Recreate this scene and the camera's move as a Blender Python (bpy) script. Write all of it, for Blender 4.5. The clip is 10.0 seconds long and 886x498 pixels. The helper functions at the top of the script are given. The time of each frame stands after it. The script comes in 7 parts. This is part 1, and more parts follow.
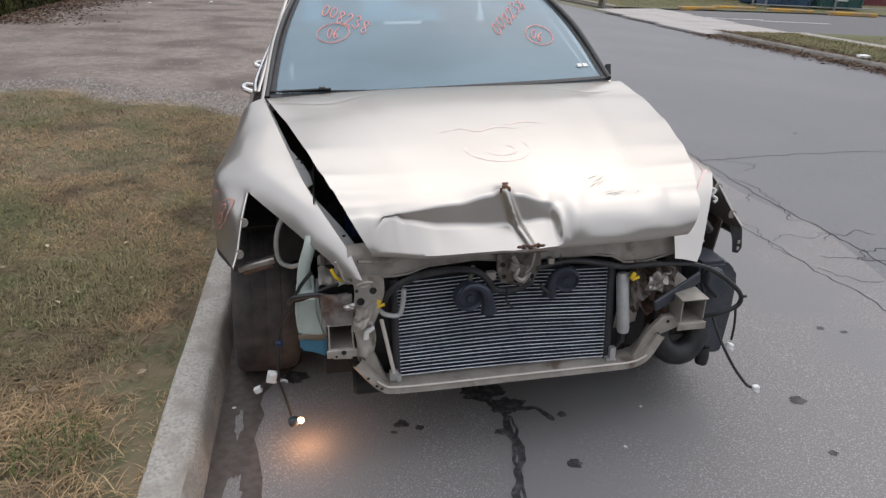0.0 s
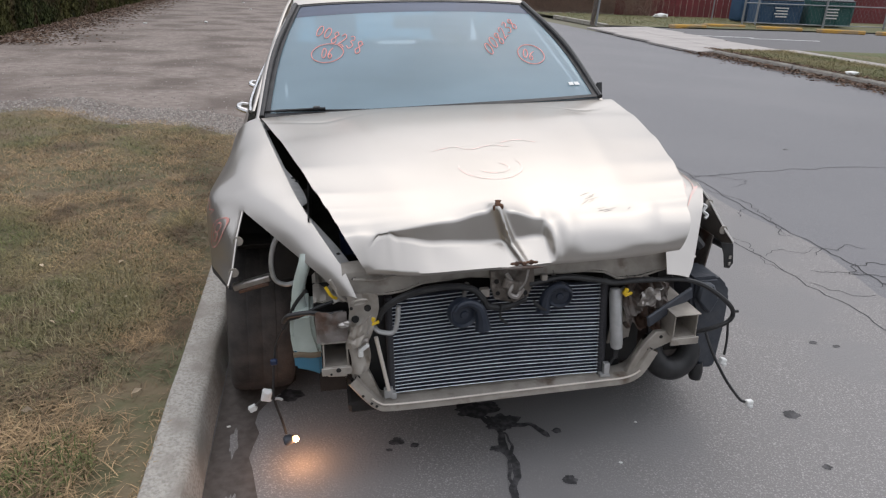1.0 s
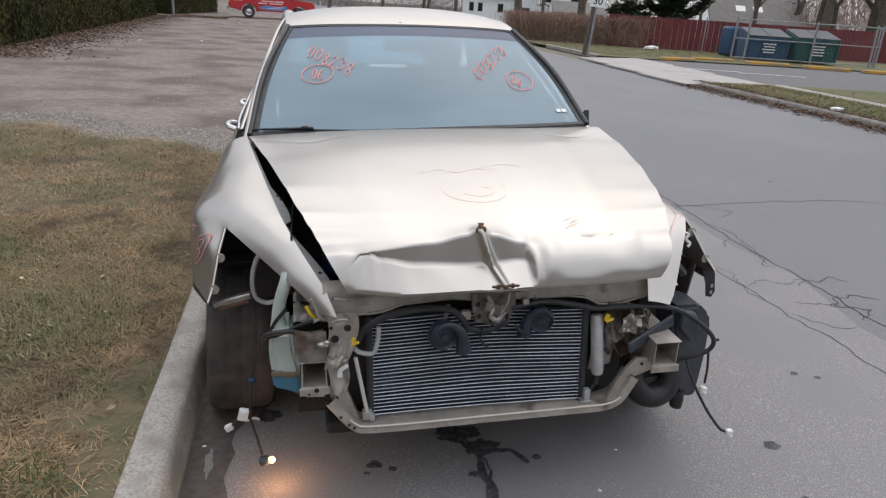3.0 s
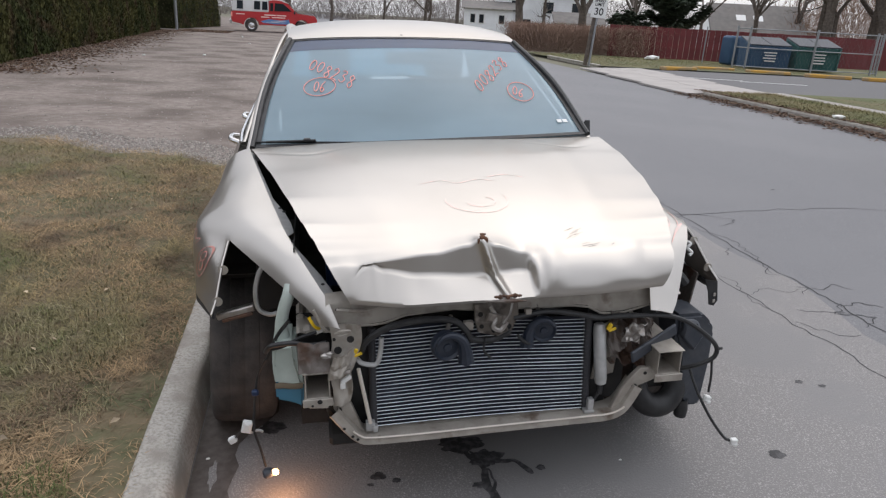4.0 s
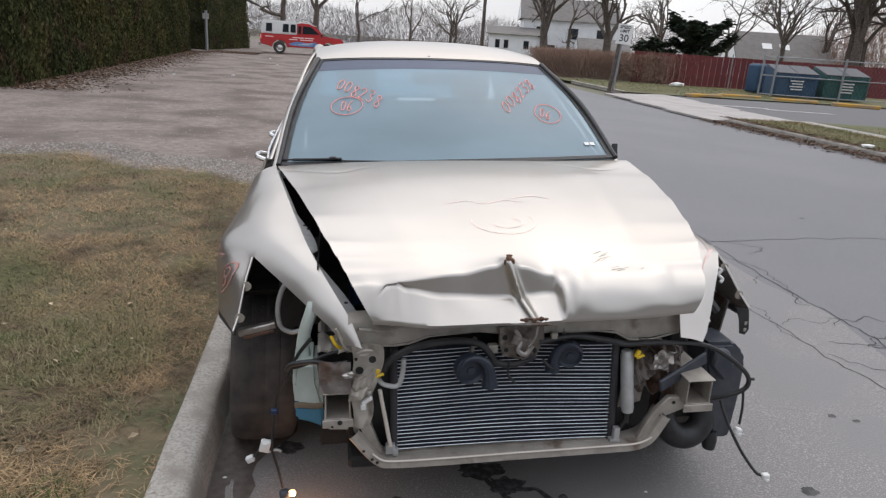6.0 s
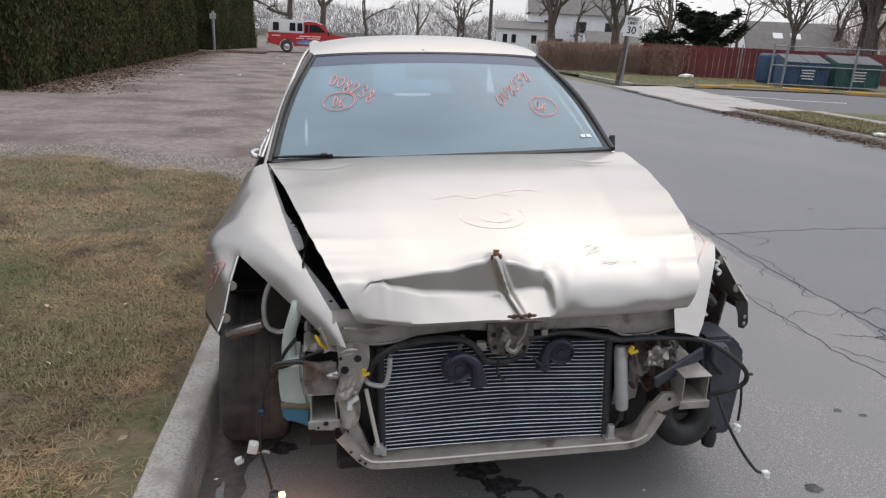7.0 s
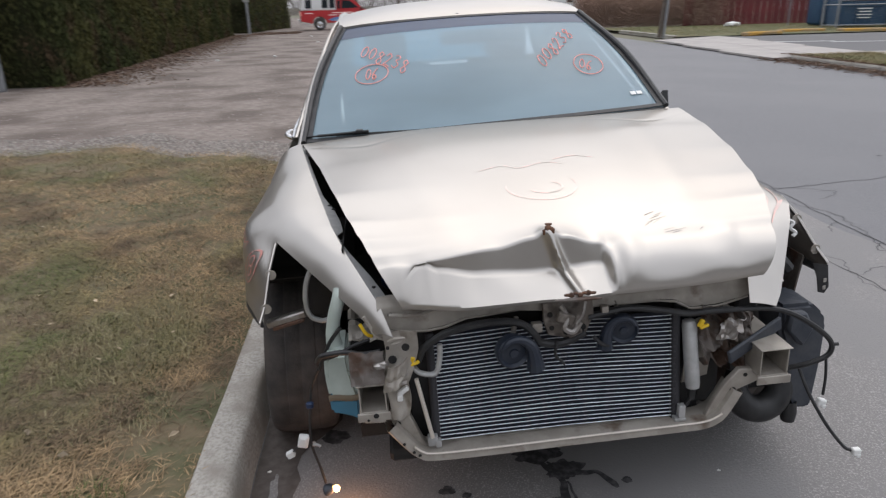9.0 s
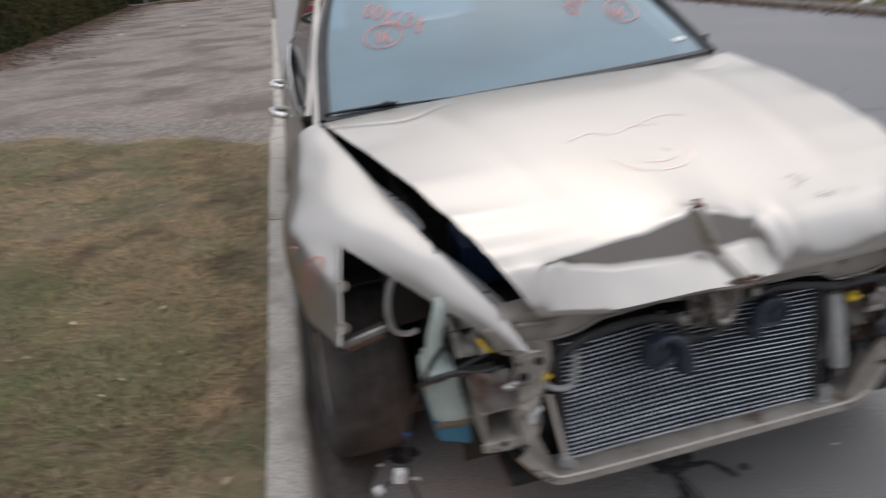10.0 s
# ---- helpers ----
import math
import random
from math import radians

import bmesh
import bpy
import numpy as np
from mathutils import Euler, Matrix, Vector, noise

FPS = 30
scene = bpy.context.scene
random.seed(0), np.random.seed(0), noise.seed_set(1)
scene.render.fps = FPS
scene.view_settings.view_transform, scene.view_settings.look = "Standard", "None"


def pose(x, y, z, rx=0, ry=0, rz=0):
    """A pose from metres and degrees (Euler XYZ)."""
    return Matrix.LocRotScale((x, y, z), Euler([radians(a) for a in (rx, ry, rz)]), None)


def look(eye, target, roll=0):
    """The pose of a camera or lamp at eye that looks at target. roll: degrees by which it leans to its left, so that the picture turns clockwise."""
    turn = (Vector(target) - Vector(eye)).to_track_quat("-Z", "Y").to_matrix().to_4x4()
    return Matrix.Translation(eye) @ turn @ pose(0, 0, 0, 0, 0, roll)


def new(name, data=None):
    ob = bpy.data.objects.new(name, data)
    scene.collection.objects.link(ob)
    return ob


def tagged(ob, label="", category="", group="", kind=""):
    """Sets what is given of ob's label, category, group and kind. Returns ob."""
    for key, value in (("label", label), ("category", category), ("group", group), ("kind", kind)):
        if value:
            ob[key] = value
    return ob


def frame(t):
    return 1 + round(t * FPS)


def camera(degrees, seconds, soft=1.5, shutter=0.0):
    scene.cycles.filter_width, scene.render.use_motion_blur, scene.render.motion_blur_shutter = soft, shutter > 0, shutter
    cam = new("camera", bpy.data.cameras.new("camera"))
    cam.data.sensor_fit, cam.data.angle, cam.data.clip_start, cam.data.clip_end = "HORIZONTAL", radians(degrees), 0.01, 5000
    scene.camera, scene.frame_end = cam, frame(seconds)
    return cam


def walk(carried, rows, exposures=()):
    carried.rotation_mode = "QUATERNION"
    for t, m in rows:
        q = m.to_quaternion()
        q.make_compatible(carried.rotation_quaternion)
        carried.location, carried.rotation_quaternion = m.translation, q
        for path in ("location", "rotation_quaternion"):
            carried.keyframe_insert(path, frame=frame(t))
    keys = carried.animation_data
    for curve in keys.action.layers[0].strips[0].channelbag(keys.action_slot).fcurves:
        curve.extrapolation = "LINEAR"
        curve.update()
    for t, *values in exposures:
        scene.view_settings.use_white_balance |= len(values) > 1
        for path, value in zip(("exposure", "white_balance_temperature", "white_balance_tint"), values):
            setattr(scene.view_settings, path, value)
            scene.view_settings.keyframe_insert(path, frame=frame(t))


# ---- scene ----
cam = camera(66.7, 10.0, soft=1.25, shutter=0.5)
PATH = [
    (0, (0.108, 0.052, 1.564), (0.457, 1.854, 0.769), 2.3),
    (0.5, (0.106, 0.045, 1.569), (0.479, 1.86, 0.816), 2.1),
    (1, (0.109, 0.038, 1.571), (0.474, 1.856, 0.823), 2.1),
    (1.5, (0.115, 0.035, 1.576), (0.446, 1.872, 0.86), 1.6),
    (2, (0.12, 0.019, 1.57), (0.351, 1.901, 0.934), 2.1),
    (2.2, (0.129, 0.032, 1.563), (0.451, 1.886, 0.885), 3.2),
    (2.5, (0.132, 0.04, 1.561), (0.512, 1.871, 0.85), 3.7),
    (3, (0.129, 0.033, 1.566), (0.527, 1.871, 0.885), 3.8),
    (4.5, (0.132, 0.026, 1.568), (0.517, 1.878, 0.917), 3.1),
    (5, (0.123, 0.041, 1.562), (0.545, 1.884, 0.911), 4.4),
    (5.5, (0.123, 0.047, 1.559), (0.545, 1.892, 0.914), 4.2),
    (6, (0.121, 0.055, 1.552), (0.451, 1.937, 0.96), 3.9),
    (7.3, (0.247, 0.099, 1.535), (0.515, 1.983, 0.919), 1.9),
    (7.5, (0.279, 0.106, 1.53), (0.497, 1.993, 0.905), 0.8),
    (8, (0.308, 0.108, 1.525), (0.477, 2.002, 0.905), -0.5),
    (8.5, (0.324, 0.12, 1.509), (0.4, 2.008, 0.853), -1.6),
    (9, (0.214, 0.221, 1.518), (0.376, 2.092, 0.83), -1.6),
    (9.5, (-0.018, 0.369, 1.537), (0.499, 2.161, 0.817), 1.7),
    (9.7, (-0.092, 0.442, 1.525), (0.46, 2.217, 0.786), 0.2),
    (10, (-0.193, 0.609, 1.506), (0.173, 2.403, 0.702), -4.4),
]
walk(cam, [(t, look(eye, target, roll)) for t, eye, target, roll in PATH], exposures=[(0.0, 0.0), (9.5, 0.0), (10.0, -0.1)])

# ---- light: overcast winter afternoon ----
world = bpy.data.worlds.new("overcast_sky")
scene.world = world
world.use_nodes = True
wn = world.node_tree.nodes
wl = world.node_tree.links
sky = wn.new("ShaderNodeTexSky")
sky.sky_type = "NISHITA"
sky.sun_disc = False
sky.sun_elevation = radians(56)
sky.sun_rotation = radians(28)
sky.air_density, sky.dust_density, sky.ozone_density = 1.0, 3.0, 1.0
wn["Background"].inputs["Strength"].default_value = 0.17
veil = wn.new("ShaderNodeMixRGB")
veil.inputs[0].default_value = 0.75
coord = wn.new("ShaderNodeTexCoord")
cloud = wn.new("ShaderNodeTexNoise")
cloud.inputs["Scale"].default_value = 2.6
cloud.inputs["Detail"].default_value = 6
ramp = wn.new("ShaderNodeValToRGB")
ramp.color_ramp.elements[0].position, ramp.color_ramp.elements[1].position = 0.3, 0.72
ramp.color_ramp.elements[0].color = (6.3, 6.5, 7.2, 1)
ramp.color_ramp.elements[1].color = (9.3, 9.4, 9.9, 1)
wl.new(coord.outputs["Generated"], cloud.inputs["Vector"])
wl.new(cloud.outputs["Fac"], ramp.inputs[0])
wl.new(sky.outputs[0], veil.inputs[1])
wl.new(ramp.outputs[0], veil.inputs[2])
# an overcast sky is brightest overhead
axes = wn.new("ShaderNodeSeparateXYZ")
rise = wn.new("ShaderNodeMapRange")
rise.inputs["From Min"].default_value, rise.inputs["From Max"].default_value = 0.0, 1.0
rise.inputs["To Min"].default_value, rise.inputs["To Max"].default_value = 0.64, 1.2
dome = wn.new("ShaderNodeVectorMath")
dome.operation = "SCALE"
wl.new(coord.outputs["Generated"], axes.inputs[0])
wl.new(axes.outputs["Z"], rise.inputs["Value"])
wl.new(veil.outputs[0], dome.inputs[0])
wl.new(rise.outputs["Result"], dome.inputs["Scale"])
# and a little brighter on the side of the hidden sun
lean = wn.new("ShaderNodeVectorMath")
lean.operation = "DOT_PRODUCT"
lean.inputs[1].default_value = (0.42, 0.9, 0.0)
glow = wn.new("ShaderNodeMapRange")
glow.inputs["From Min"].default_value, glow.inputs["From Max"].default_value = -1.0, 1.0
glow.inputs["To Min"].default_value, glow.inputs["To Max"].default_value = 0.86, 1.1
side_light = wn.new("ShaderNodeVectorMath")
side_light.operation = "SCALE"
wl.new(coord.outputs["Generated"], lean.inputs[0])
wl.new(lean.outputs["Value"], glow.inputs["Value"])
wl.new(dome.outputs[0], side_light.inputs[0])
wl.new(glow.outputs["Result"], side_light.inputs["Scale"])
wl.new(side_light.outputs[0], wn["Background"].inputs["Color"])
sun = new("sun", bpy.data.lights.new("sun", "SUN"))
sun.data.energy, sun.data.angle, sun.data.color = 0.8, radians(85), (1.0, 0.975, 0.955)
sun.matrix_world = look((5, 11, 15), (0, 2, 0))
bulb_glow = new("bulb_lamp", bpy.data.lights.new("bulb_lamp", "POINT"))
bulb_glow.data.energy, bulb_glow.data.color, bulb_glow.data.shadow_soft_size = 0.8, (1.0, 0.47, 0.22), 0.012
bulb_glow.location = (0.026, 1.94, 0.105)


# ---- materials ----
def rgb(c):
    return (*c, 1.0)


def mat(name, col, rough=0.6, metal=0.0, col2=None, scale=8.0, detail=5.0, mix=(0.35, 0.65), bump=0.0, bscale=60.0,
        col3=None, scale3=1.2, mix3=(0.5, 0.7), vary=0.0, island=False, rvar=0.0, coat=0.0, spec=0.5, dist=0.01, flakes=0.0):
    m = bpy.data.materials.new(name)
    m.use_nodes = True
    n, l = m.node_tree.nodes, m.node_tree.links
    b = n["Principled BSDF"]
    b.inputs["Roughness"].default_value = rough
    b.inputs["Metallic"].default_value = metal
    b.inputs["Coat Weight"].default_value = coat
    b.inputs["Coat Roughness"].default_value = 0.12
    b.inputs["Specular IOR Level"].default_value = spec
    tc = n.new("ShaderNodeTexCoord")
    out = None

    def noise_mask(sc, dt, lo_hi):
        t = n.new("ShaderNodeTexNoise")
        t.inputs["Scale"].default_value, t.inputs["Detail"].default_value = sc, dt
        l.new(tc.outputs["Object"], t.inputs["Vector"])
        r = n.new("ShaderNodeMapRange")
        r.inputs["From Min"].default_value, r.inputs["From Max"].default_value = lo_hi
        l.new(t.outputs["Fac"], r.inputs["Value"])
        return r.outputs["Result"]

    def blend(fac, a, c):
        x = n.new("ShaderNodeMixRGB")
        l.new(fac, x.inputs[0])
        if a is None:
            x.inputs[1].default_value = rgb(col)
        else:
            l.new(a, x.inputs[1])
        x.inputs[2].default_value = rgb(c)
        return x.outputs[0]
    if col2:
        f = noise_mask(scale, detail, mix)
        out = blend(f, out, col2)
        if rvar:
            rr = n.new("ShaderNodeMapRange")
            rr.inputs["To Min"].default_value, rr.inputs["To Max"].default_value = rough - rvar, rough + rvar
            l.new(f, rr.inputs["Value"])
            l.new(rr.outputs["Result"], b.inputs["Roughness"])
    if col3:
        out = blend(noise_mask(scale3, 4.0, mix3), out, col3)
    if vary:
        src = n.new("ShaderNodeNewGeometry").outputs["Random Per Island"] if island else n.new("ShaderNodeObjectInfo").outputs["Random"]
        mr = n.new("ShaderNodeMapRange")
        mr.inputs["To Min"].default_value, mr.inputs["To Max"].default_value = 1 - vary, 1 + vary
        l.new(src, mr.inputs["Value"])
        hs = n.new("ShaderNodeHueSaturation")
        l.new(mr.outputs["Result"], hs.inputs["Value"])
        if out is None:
            hs.inputs["Color"].default_value = rgb(col)
        else:
            l.new(out, hs.inputs["Color"])
        out = hs.outputs[0]
    if out is None:
        b.inputs["Base Color"].default_value = rgb(col)
    else:
        l.new(out, b.inputs["Base Color"])
    if bump:
        t = n.new("ShaderNodeTexNoise")
        t.inputs["Scale"].default_value, t.inputs["Detail"].default_value = bscale, 6
        l.new(tc.outputs["Object"], t.inputs["Vector"])
        bp = n.new("ShaderNodeBump")
        bp.inputs["Strength"].default_value, bp.inputs["Distance"].default_value = bump, dist
        l.new(t.outputs["Fac"], bp.inputs["Height"])
        l.new(bp.outputs[0], b.inputs["Normal"])
    return m


PAINT = mat("champagne_paint", (0.508, 0.479, 0.439), 0.34, 0.88, (0.482, 0.452, 0.412), 3.0, coat=0.6)
PAINT.node_tree.nodes["Principled BSDF"].inputs["Specular Tint"].default_value = (0.48, 0.455, 0.43, 1)
PAINT.node_tree.nodes["Principled BSDF"].inputs["Coat Roughness"].default_value = 0.16
PRIMER = mat("beige_structure_steel", (0.43, 0.395, 0.345), 0.5, 0.3, (0.33, 0.3, 0.26), 18, 8, (0.38, 0.62), col3=(0.16, 0.12, 0.09), scale3=13, mix3=(0.6, 0.76), bump=0.1, bscale=40)
BLACK = mat("black_plastic", (0.014, 0.014, 0.015), 0.5, 0, (0.03, 0.03, 0.03), 20, bump=0.1)
DARK = mat("dark_underbody", (0.012, 0.012, 0.012), 0.85, 0, (0.03, 0.027, 0.024), 12)
LINER = mat("grey_blue_plastic", (0.035, 0.042, 0.055), 0.5, 0, (0.06, 0.065, 0.075), 18, bump=0.15)
RUBBER = mat("tyre_rubber", (0.045, 0.041, 0.039), 0.85, 0, (0.088, 0.076, 0.068), 14, 8, bump=0.25, bscale=90)
ALU = mat("condenser_aluminium", (0.86, 0.91, 0.97), 0.35, 0.15, (0.66, 0.7, 0.77), 14, 5, (0.45, 0.65), vary=0.2)
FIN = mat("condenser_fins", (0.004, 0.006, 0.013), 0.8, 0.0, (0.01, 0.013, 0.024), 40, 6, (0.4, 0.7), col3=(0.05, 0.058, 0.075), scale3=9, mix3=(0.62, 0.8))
STEEL = mat("bare_steel", (0.45, 0.43, 0.41), 0.4, 0.9, (0.3, 0.27, 0.24), 30)
RUST = mat("rust", (0.16, 0.075, 0.04), 0.85, 0, (0.07, 0.045, 0.035), 30, bump=0.4)
TANK = mat("washer_tank_plastic", (0.56, 0.63, 0.58), 0.45, 0, (0.44, 0.5, 0.45), 12)
FLUID = mat("blue_washer_fluid", (0.06, 0.2, 0.3), 0.35)
YELLOW = mat("yellow_plastic", (0.75, 0.5, 0.02), 0.45)
WHITEP = mat("white_plastic", (0.75, 0.75, 0.72), 0.45)
PINK = mat("pink_marker", (0.95, 0.38, 0.32), 0.6)
FAINTRED = mat("rubbed_pink_marker", (0.62, 0.25, 0.21), 0.5, 0.3, (0.5, 0.33, 0.29), 60, 6, (0.4, 0.6))
SMUDGE = mat("pink_smudge", (0.66, 0.43, 0.38), 0.36, 0.6, (0.56, 0.46, 0.42), 25, 6, (0.4, 0.65))
LOTASPHALT = mat("lot_asphalt", (0.1, 0.098, 0.1), 0.85, 0, (0.125, 0.122, 0.122), 20, 8, bump=0.4, bscale=120, dist=0.004)
FAINT = mat("faded_pink_marker", (0.93, 0.72, 0.67), 0.6)
RUBBED = mat("rubbed_marker_film", (0.66, 0.5, 0.46), 0.36, 0.8, (0.48, 0.44, 0.4), 30, 6, (0.42, 0.62))
SCUFF = mat("grey_scuff", (0.26, 0.245, 0.23), 0.5, 0.5)
CHROME = mat("chrome_trim", (0.7, 0.7, 0.7), 0.2, 0.9, (0.55, 0.54, 0.53), 20)
CLOTH = mat("grey_seat_cloth", (0.34, 0.325, 0.3), 0.9, 0, (0.28, 0.27, 0.25), 60)
DASH = mat("dark_dashboard", (0.05, 0.052, 0.055), 0.7, 0, (0.07, 0.07, 0.07), 40)
ASPHALT = mat("asphalt", (0.148, 0.147, 0.153), 0.8, 0, (0.24, 0.237, 0.238), 150, 8, (0.48, 0.72), 0.7, 160, (0.176, 0.174, 0.178), 0.5, (0.45, 0.62), dist=0.004)
WORN = mat("worn_asphalt", (0.205, 0.196, 0.19), 0.85, 0, (0.37, 0.352, 0.338), 165, 10, (0.52, 0.68), 0.8, 120, (0.212, 0.205, 0.201), 1.5, (0.46, 0.58), dist=0.004)
LATCHM = mat("dirty_latch_steel", (0.15, 0.13, 0.11), 0.5, 0.4, (0.3, 0.27, 0.24), 30, 6, (0.5, 0.65), col3=(0.05, 0.04, 0.035), scale3=20, bump=0.3)
CONCRETE = mat("kerb_concrete", (0.45, 0.42, 0.375), 0.9, 0, (0.3, 0.28, 0.245), 95, 10, (0.42, 0.66), 1.0, 150, (0.29, 0.262, 0.225), 5, (0.5, 0.66), dist=0.005)
APRON = mat("apron_concrete", (0.4, 0.37, 0.345), 0.9, 0, (0.33, 0.305, 0.285), 1.5, 8)
SOIL = mat("lawn_soil", (0.16, 0.125, 0.075), 1.0, 0, (0.1, 0.1, 0.05), 6, 8, (0.4, 0.6), 0.8, 40, (0.2, 0.15, 0.1), 0.9)
GRAVEL = mat("gravel_lot", (0.185, 0.15, 0.128), 0.95, 0, (0.25, 0.212, 0.186), 9, 10, (0.4, 0.65), 0.8, 40, (0.115, 0.09, 0.075), 0.8, (0.44, 0.62))
EARTH = mat("ground_earth", (0.17, 0.15, 0.11), 1.0, 0, (0.13, 0.13, 0.08), 0.2)
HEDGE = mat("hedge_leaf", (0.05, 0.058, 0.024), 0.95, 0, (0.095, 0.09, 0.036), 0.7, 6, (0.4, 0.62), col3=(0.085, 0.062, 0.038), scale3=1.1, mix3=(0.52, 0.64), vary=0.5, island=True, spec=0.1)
LEAF = mat("fallen_leaf", (0.12, 0.068, 0.045), 0.9, 0, (0.19, 0.13, 0.09), 2, vary=0.4, island=True)
BARK = mat("bark", (0.14, 0.115, 0.095), 0.95, 0, (0.08, 0.065, 0.055), 6)
TWIG = mat("brown_brush", (0.3, 0.2, 0.15), 0.95, 0, (0.22, 0.145, 0.11), 1, vary=0.25, island=True)
REDFENCE = mat("red_fence_boards", (0.155, 0.03, 0.032), 0.85, 0, (0.115, 0.026, 0.028), 2, vary=0.12)
REDPAINT = mat("red_truck_paint", (0.5, 0.02, 0.025), 0.3, 0, coat=0.6)
WHITEPAINT = mat("white_paint", (0.78, 0.78, 0.77), 0.4, 0, (0.72, 0.72, 0.7), 1)
SIDING = mat("white_siding", (0.9, 0.91, 0.92), 0.7, 0, (0.82, 0.83, 0.84), 1)
ROOFING = mat("grey_shingles", (0.2, 0.185, 0.17), 0.9, 0, (0.16, 0.15, 0.14), 2)
DARKGLASS = mat("dark_glass", (0.02, 0.025, 0.03), 0.08)
BINBLUE = mat("blue_dumpster_paint", (0.017, 0.052, 0.11), 0.65, 0, (0.025, 0.07, 0.13), 2)
BINGREEN = mat("green_dumpster_paint", (0.012, 0.066, 0.064), 0.65, 0, (0.017, 0.085, 0.077), 2)
GALV = mat("galvanised_steel", (0.3, 0.31, 0.32), 0.5, 0.7)
YKERB = mat("yellow_kerb_paint", (0.52, 0.29, 0.06), 0.85, 0, (0.36, 0.25, 0.13), 3, 8, (0.45, 0.6))
GRASS = mat("grass_blades", (0.325, 0.226, 0.122), 0.9, 0, (0.13, 0.136, 0.052), 0.95, 8, (0.49, 0.62), col3=(0.15, 0.105, 0.062), scale3=2.6, mix3=(0.48, 0.62), vary=0.55, island=True)


CRACK = mat("road_crack_dark", (0.055, 0.053, 0.055), 0.95)
WET = mat("wet_asphalt", (0.07, 0.058, 0.05), 0.75, 0, (0.11, 0.093, 0.082), 30, 6, bump=0.4, bscale=140, dist=0.003)
OIL = mat("oil_soaked_asphalt", (0.03, 0.029, 0.03), 0.7, 0, (0.105, 0.102, 0.103), 45, 8, (0.42, 0.7), bump=0.3, bscale=140, dist=0.003)
TUFT = mat("green_grass_blades", (0.1, 0.125, 0.04), 0.9, 0, (0.15, 0.15, 0.06), 6, vary=0.35, island=True)
STRAW = mat("straw_grass_blades", (0.3, 0.26, 0.15), 0.9, 0, (0.2, 0.18, 0.09), 6, vary=0.35, island=True)
VERGE = mat("verge_grass_blades", (0.12, 0.13, 0.045), 0.9, 0, (0.22, 0.17, 0.08), 0.6, vary=0.35, island=True)
GREENSOIL = mat("green_verge", (0.095, 0.11, 0.042), 1.0, 0, (0.14, 0.12, 0.06), 0.8)
PALELEAF = mat("pale_dead_leaf", (0.4, 0.32, 0.22), 0.9, 0, vary=0.5, island=True)
STONE = mat("pale_gravel_stone", (0.27, 0.245, 0.22), 0.9, 0, vary=0.4, island=True)
# darker copy of the hedge colour: shade between the sprays, painted on the body
HEDGEDARK = mat("hedge_shaded_depth", (0.022, 0.025, 0.013), 1.0, 0, (0.04, 0.041, 0.02), 2.5, spec=0.1)
EVERGREEN = mat("evergreen_needles", (0.03, 0.043, 0.024), 0.9, 0, vary=0.5, island=True)
FARTWIG = mat("far_woodland", (0.2, 0.175, 0.165), 1.0, 0, vary=0.3, island=True)
BLUEGFX = mat("blue_truck_graphic", (0.12, 0.25, 0.5), 0.4)
BLUESTEEL = mat("blue_grey_painted_steel", (0.24, 0.3, 0.35), 0.5, 0.2, (0.2, 0.25, 0.3), 3, 6)
DARKPAINT = mat("dark_car_paint", (0.03, 0.032, 0.037), 0.3, 0.2, coat=0.6)
BINLID = mat("dark_bin_lid", (0.03, 0.035, 0.045), 0.6)
BACKWALL = mat("dull_brown_wall", (0.12, 0.11, 0.1), 0.9, 0, (0.09, 0.085, 0.08), 0.5)


def dusty_hazed_glass(name, tint, haze, amount):
    """Thin tinted pane under a diffuse film of dust and painted haze; Fresnel drives its gloss."""
    m = bpy.data.materials.new(name)
    m.use_nodes = True
    n, l = m.node_tree.nodes, m.node_tree.links
    n.remove(n["Principled BSDF"])
    clear = n.new("ShaderNodeBsdfTransparent")
    clear.inputs["Color"].default_value = rgb(tint)
    gloss = n.new("ShaderNodeBsdfGlossy")
    gloss.inputs["Roughness"].default_value = 0.0
    fres = n.new("ShaderNodeFresnel")
    fres.inputs["IOR"].default_value = 1.5
    pane = n.new("ShaderNodeMixShader")
    l.new(fres.outputs[0], pane.inputs[0])
    l.new(clear.outputs[0], pane.inputs[1])
    l.new(gloss.outputs[0], pane.inputs[2])
    d = n.new("ShaderNodeBsdfDiffuse")
    d.inputs["Color"].default_value = rgb(haze)
    t = n.new("ShaderNodeTexNoise")
    t.inputs["Scale"].default_value = 3.0
    r = n.new("ShaderNodeMapRange")
    r.inputs["To Min"].default_value, r.inputs["To Max"].default_value = amount * 0.8, amount * 1.2
    l.new(t.outputs["Fac"], r.inputs["Value"])
    x = n.new("ShaderNodeMixShader")
    l.new(r.outputs["Result"], x.inputs[0])
    l.new(pane.outputs[0], x.inputs[1])
    l.new(d.outputs[0], x.inputs[2])
    l.new(x.outputs[0], n["Material Output"].inputs["Surface"])
    return m


